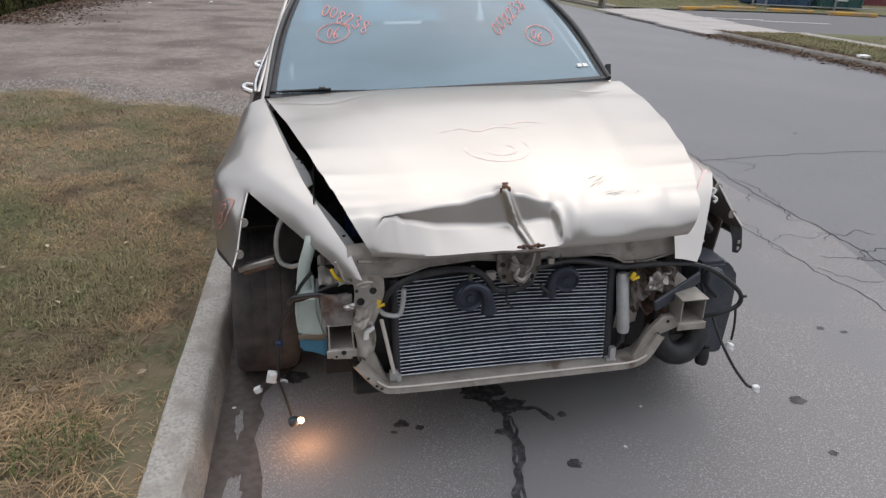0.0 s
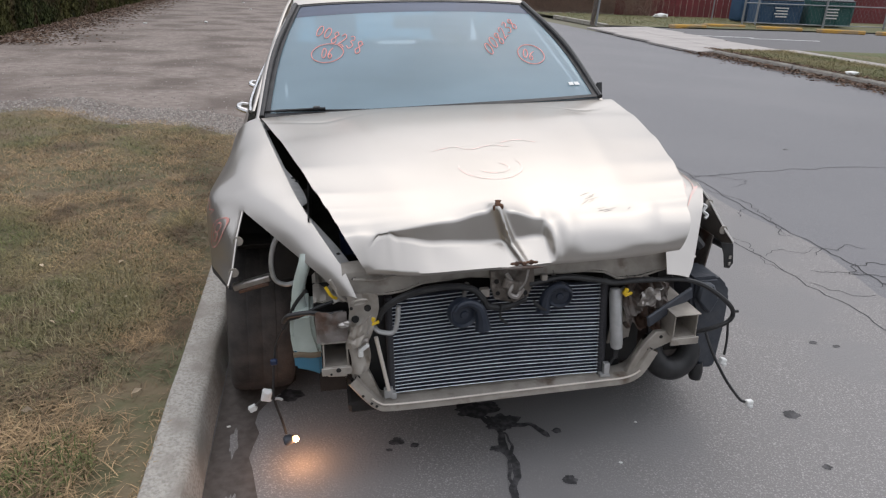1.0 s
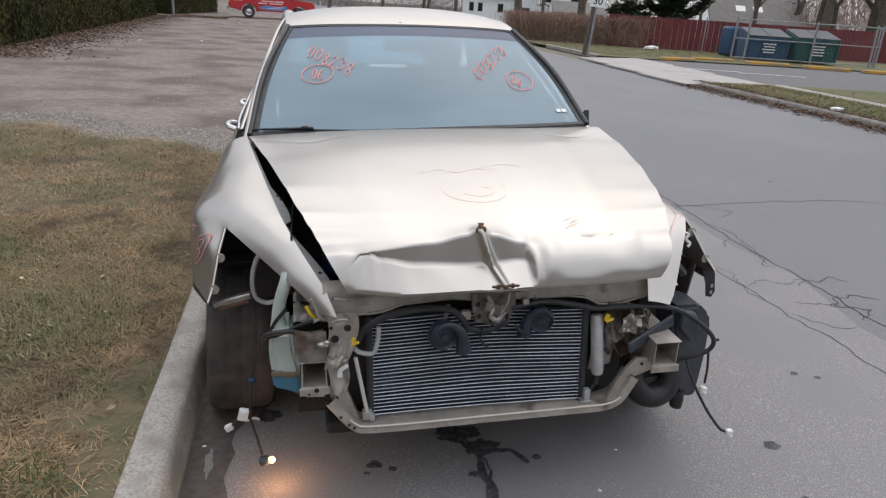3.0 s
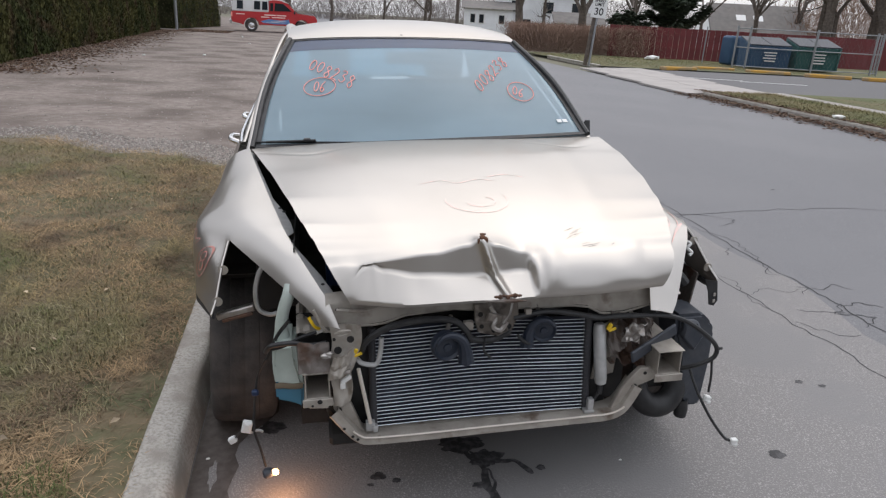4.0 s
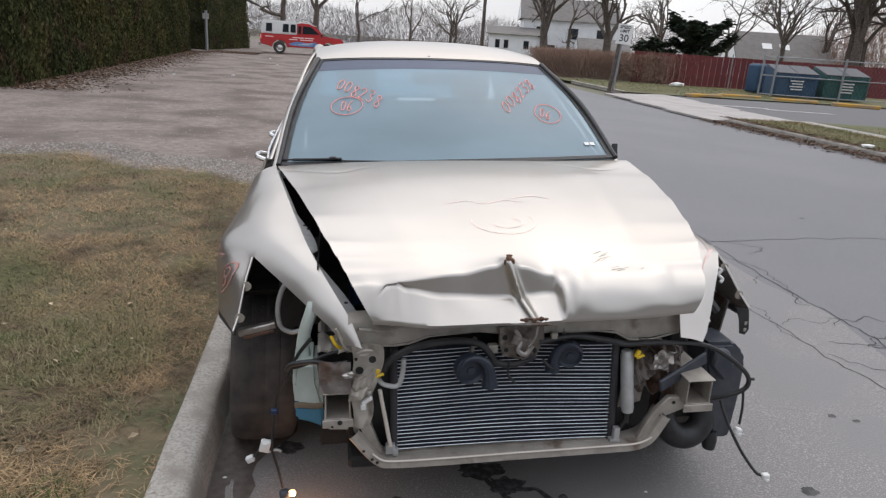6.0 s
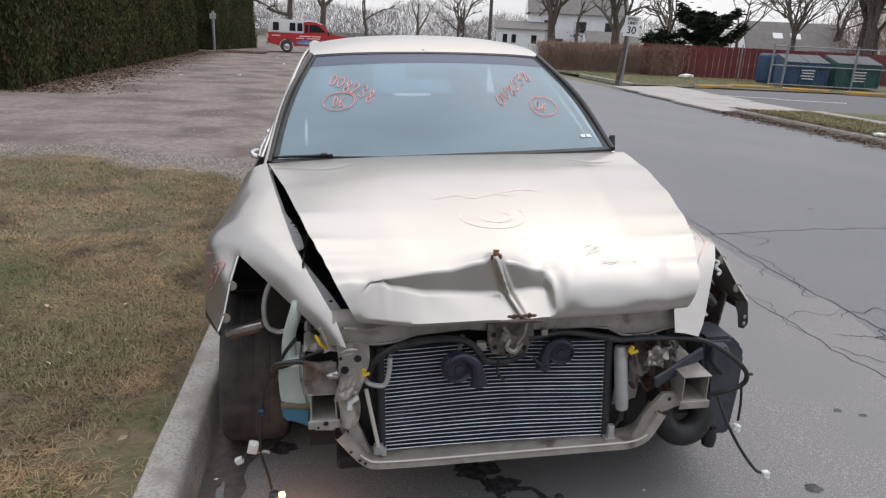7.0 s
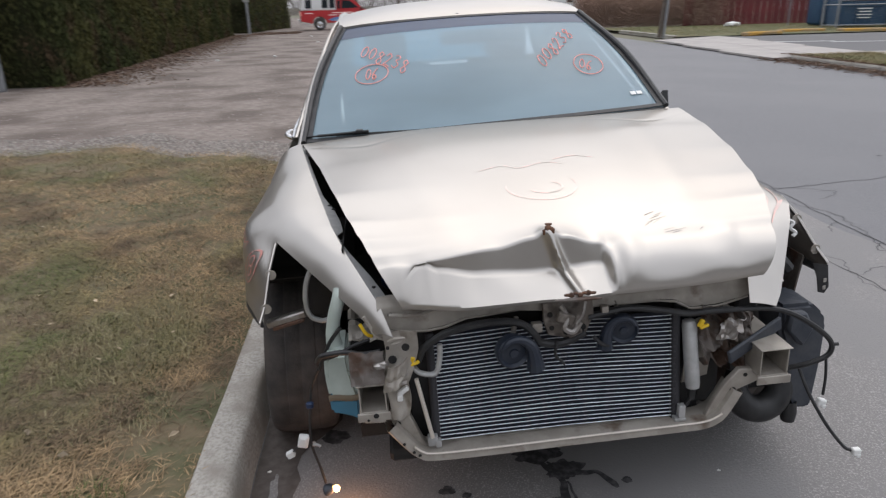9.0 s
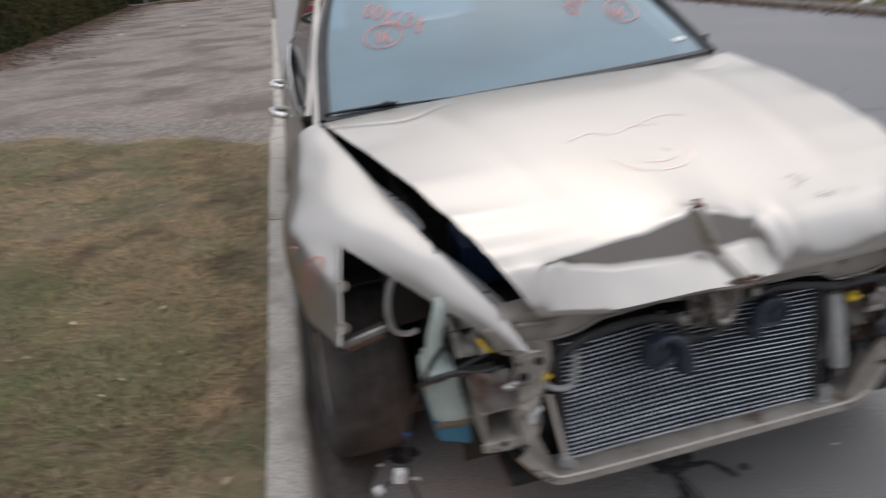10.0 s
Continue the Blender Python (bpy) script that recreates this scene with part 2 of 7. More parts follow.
# the windshield's pale blue film colour also paints in the sky's reflection
GLASS = dusty_hazed_glass("dusty_hazed_windshield_glass", (0.7, 0.9, 0.98), (0.44, 0.6, 0.69), 0.4)
SIDEGLASS = dusty_hazed_glass("side_glass", (0.5, 0.55, 0.55), (0.2, 0.22, 0.22), 0.1)
SHADE = dusty_hazed_glass("shade_band_tint", (0.3, 0.34, 0.45), (0.15, 0.165, 0.22), 0.5)
LIT = bpy.data.materials.new("lit_bulb")
LIT.use_nodes = True
LIT.node_tree.nodes["Principled BSDF"].inputs["Emission Color"].default_value = (1.0, 0.5, 0.16, 1)
LIT.node_tree.nodes["Principled BSDF"].inputs["Emission Strength"].default_value = 6.0
BATT = mat("blue_black_plastic", (0.012, 0.03, 0.08), 0.5)
CRUSHED = mat("crushed_rusty_steel", (0.15, 0.13, 0.115), 0.5, 0.3, (0.085, 0.05, 0.034), 16, 6, (0.45, 0.6), 0.2, 60)
FINDARK = mat("dark_header", (0.05, 0.05, 0.055), 0.5, 0.4)
DULL = mat("dull_aluminium", (0.5, 0.5, 0.49), 0.5, 0.5, (0.4, 0.4, 0.39), 30)
HORN = mat("horn_plastic", (0.014, 0.02, 0.034), 0.4, 0, (0.025, 0.032, 0.046), 20)
SCRAPED = mat("scraped_steel", (0.7, 0.64, 0.56), 0.4, 0.3)


# ---- mesh helpers ----
def part(name, bm, material, parent=None, label="", smooth=True, m=None, sharp=35):
    me = bpy.data.meshes.new(name)
    bmesh.ops.recalc_face_normals(bm, faces=bm.faces)
    if smooth:
        for f in bm.faces:
            f.smooth = True
        for e in bm.edges:
            if len(e.link_faces) == 2 and e.calc_face_angle(0) > radians(sharp):
                e.smooth = False
    bm.to_mesh(me)
    bm.free()
    me.materials.append(material)
    ob = new(name, me)
    if m is not None:
        ob.matrix_basis = m
    if parent is not None:
        ob.parent = parent
    if label:
        ob["label"] = label
    return ob


def empty(name, m, label, category, group="", kind=""):
    ob = new(name)
    ob.empty_display_size = 0.1
    ob.matrix_basis = m
    return tagged(ob, label, category, group, kind)


def V(*a):
    return Vector(a)


def box(bm, c, s, rot=None, bevel=0.0, seg=1):
    m = Matrix.Translation(c) @ (rot.to_4x4() if rot is not None else Matrix()) @ Matrix.Diagonal((*s, 1))
    r = bmesh.ops.create_cube(bm, size=1.0, matrix=m)
    if bevel:
        es = {e for v in r["verts"] for e in v.link_edges}
        bmesh.ops.bevel(bm, geom=list(es), offset=bevel, segments=seg, affect="EDGES", profile=0.6)
    return bm


def sheet(bm, f, nu, nv, thick=0.0):
    """A grid of quads over f(u, v), both from 0 to 1."""
    vs = [[bm.verts.new(f(i / nu, j / nv)) for j in range(nv + 1)] for i in range(nu + 1)]
    fs = [bm.faces.new((vs[i][j], vs[i + 1][j], vs[i + 1][j + 1], vs[i][j + 1])) for i in range(nu) for j in range(nv)]
    if thick:
        bmesh.ops.recalc_face_normals(bm, faces=fs)
        bmesh.ops.solidify(bm, geom=fs, thickness=thick)
    return bm


def spline(pts, n):
    """Points along a smooth curve through pts."""
    P = [Vector(p) for p in pts]
    P = [2 * P[0] - P[1]] + P + [2 * P[-1] - P[-2]]
    out = []
    for i in range(1, len(P) - 2):
        a, b, c, d = P[i - 1:i + 3]
        for k in range(n):
            t = k / n
            out.append(0.5 * (2 * b + (c - a) * t + (2 * a - 5 * b + 4 * c - d) * t * t + (3 * b - a - 3 * c + d) * t ** 3))
    out.append(P[-2])
    return out


def tube(bm, pts, r, n=8, smooth=0, cap=True, flat=1.0):
    pts = spline(pts, smooth) if smooth else [Vector(p) for p in pts]
    k = len(pts)
    radii = [r] * k if not isinstance(r, (list, tuple)) else [np.interp(i / (k - 1), np.linspace(0, 1, len(r)), r) for i in range(k)]
    side = None
    rings = []
    for i, p in enumerate(pts):
        d = (pts[min(i + 1, k - 1)] - pts[max(i - 1, 0)]).normalized()
        if side is None:
            side = d.orthogonal().normalized()
        side = (side - d * side.dot(d)).normalized()
        up = d.cross(side)
        rings.append([bm.verts.new(p + (side * math.cos(a) + up * math.sin(a) * flat) * radii[i]) for a in (2 * math.pi * q / n for q in range(n))])
    for a, b in zip(rings, rings[1:]):
        for q in range(n):
            bm.faces.new((a[q], a[(q + 1) % n], b[(q + 1) % n], b[q]))
    if cap:
        bm.faces.new(rings[0][::-1])
        bm.faces.new(rings[-1])
    return bm


def lathe(bm, prof, n=32, m=Matrix()):
    """Turns (radius, height) pairs round the local z axis."""
    rings = [[bm.verts.new(m @ V(r * math.cos(2 * math.pi * q / n), r * math.sin(2 * math.pi * q / n), z)) for q in range(n)] for r, z in prof]
    for a, b in zip(rings, rings[1:]):
        for q in range(n):
            bm.faces.new((a[q], a[(q + 1) % n], b[(q + 1) % n], b[q]))
    return bm


def prism(bm, outline, depth, m=Matrix()):
    """An outline in the local xy plane, given depth along local z."""
    a = [bm.verts.new(m @ V(x, y, 0)) for x, y in outline]
    b = [bm.verts.new(m @ V(x, y, depth)) for x, y in outline]
    n = len(a)
    bm.faces.new(a[::-1])
    bm.faces.new(b)
    for i in range(n):
        bm.faces.new((a[i], a[(i + 1) % n], b[(i + 1) % n], b[i]))
    return bm


def ip(x, xs, ys):
    return float(np.interp(x, xs, ys))


def smooth_ip(x, xs, ys):
    """Interpolation with eased steps between the knots."""
    i = max(0, min(len(xs) - 2, int(np.searchsorted(xs, x)) - 1))
    t = min(1, max(0, (x - xs[i]) / (xs[i + 1] - xs[i])))
    t = t * t * (3 - 2 * t)
    return ys[i] + (ys[i + 1] - ys[i]) * t


B = bmesh.new

# ---- ground, road, kerb ----
CROSSFALL, CROWN_X, GUTTER, FAR_KERB, LOT_Z = 0.035, 4.7, -0.29, 9.9, 0.08


def road_z(x):
    return CROSSFALL * (x - GUTTER) if x < CROWN_X else CROSSFALL * (CROWN_X - GUTTER) * (FAR_KERB - x) / (FAR_KERB - CROWN_X)


def lawn_edge(x):
    return 6.6 + 0.62 * min(max(-0.5 - x, 0), 2.0) + 0.28 * noise.noise((x * 1.3, 3.1, 0)) + 0.12 * noise.noise((x * 6, 1.1, 0))


bm = B()
sheet(bm, lambda u, v: V(-500 + 1000 * u, -300 + 900 * v, -0.05), 20, 20)
ground = tagged(part("ground", bm, EARTH, smooth=False), "bare brown winter ground reaching the horizon", "ground", kind="structure")
bm = B()
XS = list(np.linspace(GUTTER, 4.7, 26)) + list(np.linspace(5.2, FAR_KERB, 10))
YS = list(np.linspace(-12, 12, 49)) + list(np.linspace(14, 260, 40))
sheet(bm, lambda u, v: V(XS[round(u * 35)], YS[round(v * 88)], road_z(XS[round(u * 35)])), 35, 88)
road = tagged(part("road", bm, ASPHALT), "worn grey asphalt road with cracks", "road", kind="structure")
bm = B()
sheet(bm, lambda u, v: V(-60 + 59.6 * u, 5.5 + 90 * v, LOT_Z), 30, 40)
lot = tagged(part("gravel_lot", bm, GRAVEL), "dusty brown gravel driveway and parking lot", "driveway", kind="structure")
bm = B()
sheet(bm, lambda u, v: V(-0.425 - 20 * u ** 1.6, lawn_edge(-0.425 - 20 * u ** 1.6) * v - 8 * (1 - v), 0.145 + 0.012 * noise.noise((u * 60, v * 25, 0)) - (0.07 if v > 0.99 else 0)), 120, 60)
lawn = tagged(part("lawn", bm, SOIL), "dormant brown and green lawn beside the kerb", "lawn", kind="structure")

kerb = empty("kerb", Matrix(), "weathered grey concrete kerb with chipped edge", "kerb", kind="structure")
KERB_PROFILE = [(-0.435, 0.0), (-0.435, 0.148), (-0.427, 0.155), (-0.335, 0.153), (-0.316, 0.145), (-0.304, 0.125), (-0.284, -0.03)]


def kerb_stone(y0, y1):
    bm = B()
    k = len(KERB_PROFILE) - 1
    n = max(6, int((y1 - y0) / 0.08))

    def f(u, v):
        x, z = KERB_PROFILE[round(v * k)]
        y = y0 + (y1 - y0) * u
        chip = 0.012 * max(0, noise.noise((y * 5, v * 3, 2.0))) + 0.006 * noise.noise((y * 17, v * 5, 7.0))
        low = smooth_ip(y, [6.3, 7.2], [0.0, 0.075])
        return V(x - (chip if 0.4 < v < 0.95 else 0) * 1.2 + 0.006 * noise.noise((y * 2, 0, 0)), y, max(z - low if z > 0.1 else z, -0.03) - (chip if 0.4 < v < 0.95 else 0))
    sheet(bm, f, n, k)
    part("kerb_stone", bm, CONCRETE, kerb, sharp=50)


KERB_JOINTS = [-6.0, -3.0, 0.1, 4.43, 7.3, 10.3, 13.3, 16.3, 19.3, 22.3]
for a, b in zip(KERB_JOINTS, KERB_JOINTS[1:]):
    kerb_stone(a + 0.006, b - 0.006)

# ---- the wrecked car ----
CX = 0.67
car = empty("wrecked_car", Matrix.Translation((CX, 0, road_z(CX))) @ Matrix.Rotation(-math.atan(CROSSFALL), 4, "Y"),
            "crashed champagne sedan parked at the kerb with its front bumper missing", "car")
AXLE_F, AXLE_R, TYRE_R = 2.42, 5.16, 0.318


# hood: the top runs from the cowl to a buckled crest, then folds in and out again to the lip
def hood_left(w):
    return ip(w, [0, 0.34, 0.66, 0.84, 0.91, 0.965, 1], [-0.742, -0.648, -0.578, -0.528, -0.5, -0.476, -0.458])


def hood_right(w):
    return ip(w, [0, 0.24, 0.53, 0.74, 0.87, 0.96, 1], [0.82, 0.803, 0.742, 0.69, 0.653, 0.618, 0.6])


def edge_level(w, side):
    if side < 0:
        return smooth_ip(w, [0, 0.34, 0.66, 0.84, 0.91, 0.965, 1], [0.988, 0.974, 0.968, 0.94, 0.914, 0.888, 0.868])
    return smooth_ip(w, [0, 0.24, 0.53, 0.74, 0.87, 0.96, 1], [1.018, 1.0, 0.982, 0.957, 0.932, 0.9, 0.878])


def crest_z(x):
    return smooth_ip(x, [-0.46, -0.41, -0.348, -0.15, -0.05, -0.013, 0.03, 0.12, 0.15, 0.2, 0.25, 0.4, 0.475, 0.51, 0.6],
                     [0.87, 0.874, 0.873, 0.894, 0.915, 0.934, 0.911, 0.885, 0.874, 0.885, 0.88, 0.879, 0.884, 0.879, 0.878])


def soft_crest(x):
    return smooth_ip(x, [-0.46, -0.2, -0.013, 0.13, 0.6], [0.872, 0.886, 0.908, 0.886, 0.88])


def fold_in(x):
    return smooth_ip(x, [-0.42, -0.36, -0.12, -0.03, 0.05, 0.135, 0.155], [0.0, -0.004, -0.014, -0.016, -0.016, -0.012, 0.0])


def fold_level(x):
    return smooth_ip(x, [-0.44, -0.39, -0.348, -0.3, -0.2, -0.05, 0.04, 0.1, 0.14, 0.2], [0.9, 0.885, 0.87, 0.848, 0.832, 0.824, 0.826, 0.83, 0.826, 0.81])


FOLD = 0.8


def hood_point(u, v):
    s = 2 * u - 1
    if v < FOLD:
        w = v / FOLD
        x = hood_left(w) + (hood_right(w) - hood_left(w)) * u
        rear = 2.885 + 0.075 * abs(s) ** 2.5
        front = 1.835 + 0.006 * abs(s) ** 4
        y = rear + (front - rear) * w
        xf = hood_left(1) + (hood_right(1) - hood_left(1)) * u
        middle = 1.028 - 0.122 * w ** 1.35 + 0.024 * math.sin(math.pi * w)
        z = middle + (edge_level(w, s) - middle) * abs(s) ** (2.2 + 1.2 * w)
        # pressed lines running back from the nose
        for c, d in ((-0.6, 0.004), (0.6, 0.004)):
            z += d * math.exp(-((s - c) / 0.07) ** 2) * math.sin(math.pi * w)
        nose = 0.906 + (edge_level(1, s) - 0.906) * abs(s) ** 3.4
        z += (soft_crest(xf) - nose) * max(0, (w - 0.66) / 0.34) ** 2 + (crest_z(xf) - soft_crest(xf)) * max(0, (w - 0.93) / 0.07) ** 2
        z += 0.002 * noise.noise((x * 1.9, y * 2.2, 0)) * w
        z -= 0.006 * max(0, (w - 0.93) / 0.07) ** 2 * smooth_ip(x, [-0.38, -0.32], [1.0, 0.0])
        # buckle across the rear corners
        reach = 0.06 + 0.11 * math.exp(-((abs(s) - 0.72) / 0.2) ** 2)
        z -= 0.0016 * math.exp(-((w - reach) / 0.012) ** 2) * smooth_ip(abs(s), [0.3, 0.62, 1.0], [0.0, 1.0, 0.5])
        z += 0.0006 * math.exp(-((w - reach - 0.03) / 0.02) ** 2) * smooth_ip(abs(s), [0.3, 0.62, 1.0], [0.0, 1.0, 0.5])
        return V(x, y, z)
    w = (v - FOLD) / (1 - FOLD)
    lo = hood_left(1) + (-0.402 - hood_left(1)) * min(1, w / 0.96) ** 1.3
    hi = hood_right(1) + (0.548 - hood_right(1)) * w ** 1.2
    x = lo + (hi - lo) * u
    xf = hood_left(1) + (hood_right(1) - hood_left(1)) * u
    zc, d = crest_z(xf) - 0.006 * smooth_ip(xf, [-0.38, -0.32], [1.0, 0.0]), fold_in(x)
    zv = min(fold_level(x), zc - smooth_ip(x, [-0.37, -0.33], [0.0006, 0.008]))
    edge = 0.006 * abs(s) ** 4 + (smooth_ip(x, [-0.41, -0.22], [0.036, 0.0]) + smooth_ip(x, [0.3, 0.55], [0.0, 0.014])) * w
    lip_z = smooth_ip(x, [-0.405, -0.25, 0.03, 0.13, 0.41, 0.55], [0.772, 0.772, 0.775, 0.776, 0.778, 0.782])
    tear = 0.01 * math.exp(-((x - 0.035) / 0.05) ** 2)
    # left of the crease: a sheer face under the crest, then a shelf out to the lip
    yl = ip(w, [0, 0.02, 0.045, 0.46, 0.5, 0.54, 0.96, 1], [1.835, 1.8315, 1.83, 1.832 + d, 1.829 + d, 1.82 + d, 1.742 - tear, 1.748 - tear]) + edge
    zl = ip(w, [0, 0.02, 0.045, 0.46, 0.5, 0.54, 0.96, 1], [zc, zc - 0.0015, zc - 0.004, min(zv + 0.006, zc - 0.0004), zv, zv - 0.004, lip_z, lip_z - 0.01])
    # right of it: a full roll that steepens down to the lip
    q, back = min(1, w / 0.96), max(0, w - 0.96) / 0.04
    yr = 1.835 - 0.09 * (1 - (1 - q) ** 2.1) + 0.006 * back + edge
    zr = zc - (zc - lip_z) * q ** 1.2 - 0.01 * back
    far = smooth_ip(x, [0.128, 0.152], [0.0, 1.0])
    # at the near corner the same slope starts in a soft round
    near = smooth_ip(x, [-0.4, -0.345], [1.0, 0.0])
    yn = 1.835 - 0.092 * (1 - (1 - q) ** 1.25) + 0.006 * back + edge
    zn = zc - (zc - lip_z) * q ** 1.4 - 0.01 * back
    y = yl + (yr - yl) * far + (yn - yl) * near
    z = zl + (zr - zl) * far + (zn - zl) * near
    ridge = math.exp(-((x - (-0.013 + 0.07 * w)) / 0.012) ** 2) * math.sin(math.pi * min(1, w * 1.02 + 0.02)) ** 0.6
    y -= (0.03 + 0.012 * w) * ridge * (1 - far)
    # shallow dents in the rolled nose
    for dx, dw, sx, sw, a in ((0.47, 0.3, 0.045, 0.3, 0.007), (0.2, 0.3, 0.03, 0.35, -0.006), (0.3, 0.6, 0.09, 0.35, 0.006), (0.42, 0.65, 0.04, 0.3, -0.004), (0.165, 0.5, 0.014, 0.4, 0.009)):
        y += a * math.exp(-((x - dx) / sx) ** 2 - ((w - dw) / sw) ** 2)
    y += 0.004 * noise.noise((x * 9, w * 2, 4)) * math.sin(math.pi * w)
    return V(x, y, z)


bm = B()
sheet(bm, hood_point, 170, 120)
sheet(bm, lambda u, v: hood_point(0.004 + 0.992 * u, 0.997 * v) + V(0, 0.003, -0.004), 80, 60)
hood = part("hood", bm, PAINT, car, "champagne hood buckled along its front edge", sharp=75)


def blob(bm, c, r, seed, flat=(1, 1, 1), n=2):
    """A small uneven lump."""
    k = bmesh.ops.create_icosphere(bm, subdivisions=n, radius=1.0)
    for v in k["verts"]:
        d = 1 + 0.35 * noise.noise(v.co * 1.7 + V(seed, seed, 0))
        v.co = V(c[0] + v.co.x * r * d * flat[0], c[1] + v.co.y * r * d * flat[1], c[2] + v.co.z * r * d * flat[2])
    return bm


bm = B()
blob(bm, (-0.012, 1.83, 0.934), 0.011, 1, (1.0, 0.8, 0.9), 1)
blob(bm, (-0.002, 1.826, 0.927), 0.008, 6, (0.9, 0.8, 1.4), 1)
blob(bm, (-0.022, 1.829, 0.924), 0.007, 9, (0.8, 0.8, 1.6), 1)
blob(bm, (-0.01, 1.838, 0.942), 0.007, 14, (1.6, 1.0, 0.6), 1)
part("rusty_tear", bm, RUST, hood, "rust-brown torn metal at the dent", smooth=False)
bm = B()
for i in range(7):
    blob(bm, (0.01 + 0.011 * i, 1.724 + 0.003 * (i % 3), 0.79 - 0.002 * (i % 2)), 0.006, 20 + i, (1.5, 0.8, 0.8 + 0.5 * (i % 2)), 1)
part("rusty_tear", bm, RUST, hood, "", smooth=False)
bm = B()
tube(bm, [(-0.02, 1.727, 0.776), (0.02, 1.722, 0.777), (0.06, 1.722, 0.776), (0.1, 1.726, 0.772)], [0.002, 0.006, 0.006, 0.002], 6, 4)
part("torn_edge", bm, CRUSHED, hood, "brown scraped hood edge")


INNER_Y = [1.763, 1.858, 1.948, 2.046, 2.19, 2.468, 2.668, 2.906, 3.02]


def fender_inner(y):
    return V(ip(y, INNER_Y, [0.433, 0.463, 0.503, 0.549, 0.595, 0.652, 0.692, 0.735, 0.752]), y, ip(y, INNER_Y, [0.702, 0.752, 0.79, 0.838, 0.878, 0.917, 0.946, 0.97, 0.98]))


def fender_outer(y):
    """The shoulder; ahead of the wheel arch it runs along the headlight opening."""
    k = [1.763, 1.88, 1.97, 2.09, 2.235, 2.33, 2.45, 2.7, 3.02]
    return V(ip(y, k, [0.478, 0.526, 0.58, 0.672, 0.773, 0.815, 0.846, 0.868, 0.872]), ip(y, k, [1.81, 1.885, 1.955, 2.085, 2.235, 2.33, 2.45, 2.7, 3.02]),
             ip(y, k, [0.69, 0.72, 0.746, 0.786, 0.826, 0.848, 0.862, 0.875, 0.885]))


def bulge(y, z):
    return 0.03 * smooth_ip(y, [2.06, 2.3, 2.6, 3.0], [0, 1, 1, 0]) * smooth_ip(z, [0.3, 0.6, 0.72, 0.84, 0.9], [0.5, 1, 0.8, 0.5, 0.3])


def flank_x(z):
    return smooth_ip(z, [0.2, 0.45, 0.64, 0.76, 0.84, 0.9], [0.86, 0.895, 0.905, 0.905, 0.893, 0.86])


def right_edges(y):
    a = V(ip(y, [1.78, 1.85, 2.0, 2.5, 3.02], [0.525, 0.545, 0.6, 0.725, 0.785]), y, ip(y, [1.78, 1.85, 2.0, 2.5, 3.02], [0.69, 0.77, 0.85, 0.93, 0.985]))
    b = V(ip(y, [1.78, 1.81, 1.87, 1.95, 2.03, 2.1, 2.2, 2.5, 3.02], [0.60, 0.627, 0.668, 0.72, 0.772, 0.806, 0.832, 0.872, 0.886]), y,
          ip(y, [1.78, 1.81, 1.87, 1.95, 2.03, 2.1, 2.2, 2.5, 3.02], [0.672, 0.69, 0.721, 0.777, 0.822, 0.85, 0.852, 0.845, 0.84]))
    return a, b


APEX_L, APEX_R = 2.235, 2.2


def front_edge(y, side):
    """Front edge of the flank, beside the headlight opening."""
    k = [2.048, 2.09, 2.16, APEX_L]
    x, z = ip(y, k, [0.823, 0.81, 0.792, 0.773]), ip(y, k, [0.639, 0.672, 0.763, 0.826])
    if side > 0:
        x, z = ip(y, [2.048, 2.09, 2.16, APEX_R], [0.925, 0.908, 0.874, 0.832]), ip(y, [2.048, 2.09, 2.16, APEX_R], [0.66, 0.7, 0.79, 0.852])
    return V(x, y, z)


def flank_point(y, v, side, edge):
    """Flank from the edge given down to the wheel arch."""
    a = 0.372 ** 2 - (y - AXLE_F) ** 2
    zb = 0.318 + math.sqrt(a) if a > 0 else 0.2
    zb = max(zb, 0.636 + 0.02 * (2.25 - y)) if y < 2.24 else zb
    z = edge.z + (min(zb, edge.z - 0.004) - edge.z) * v
    k = 1 - (1 - min(1, v * 3.5)) ** 2.0
    full = flank_x(z) + (bulge(y, z) if side < 0 else 0.012)
    # level by level the skin sweeps back from the front edge to its full width
    levels = (0.639, 0.672, 0.763, 0.826) if side < 0 else (0.66, 0.7, 0.79, 0.852)
    ye = ip(z, levels, [2.048, 2.09, 2.16, APEX_L if side < 0 else APEX_R])
    xe = front_edge(ye, side).x
    t = min(1, max(0, (y - ye) / (2.52 - ye)))
    x = xe + (full - xe) * (1 - (1 - t) ** 2.2)
    return V(edge.x + (x - edge.x) * k, y, z)


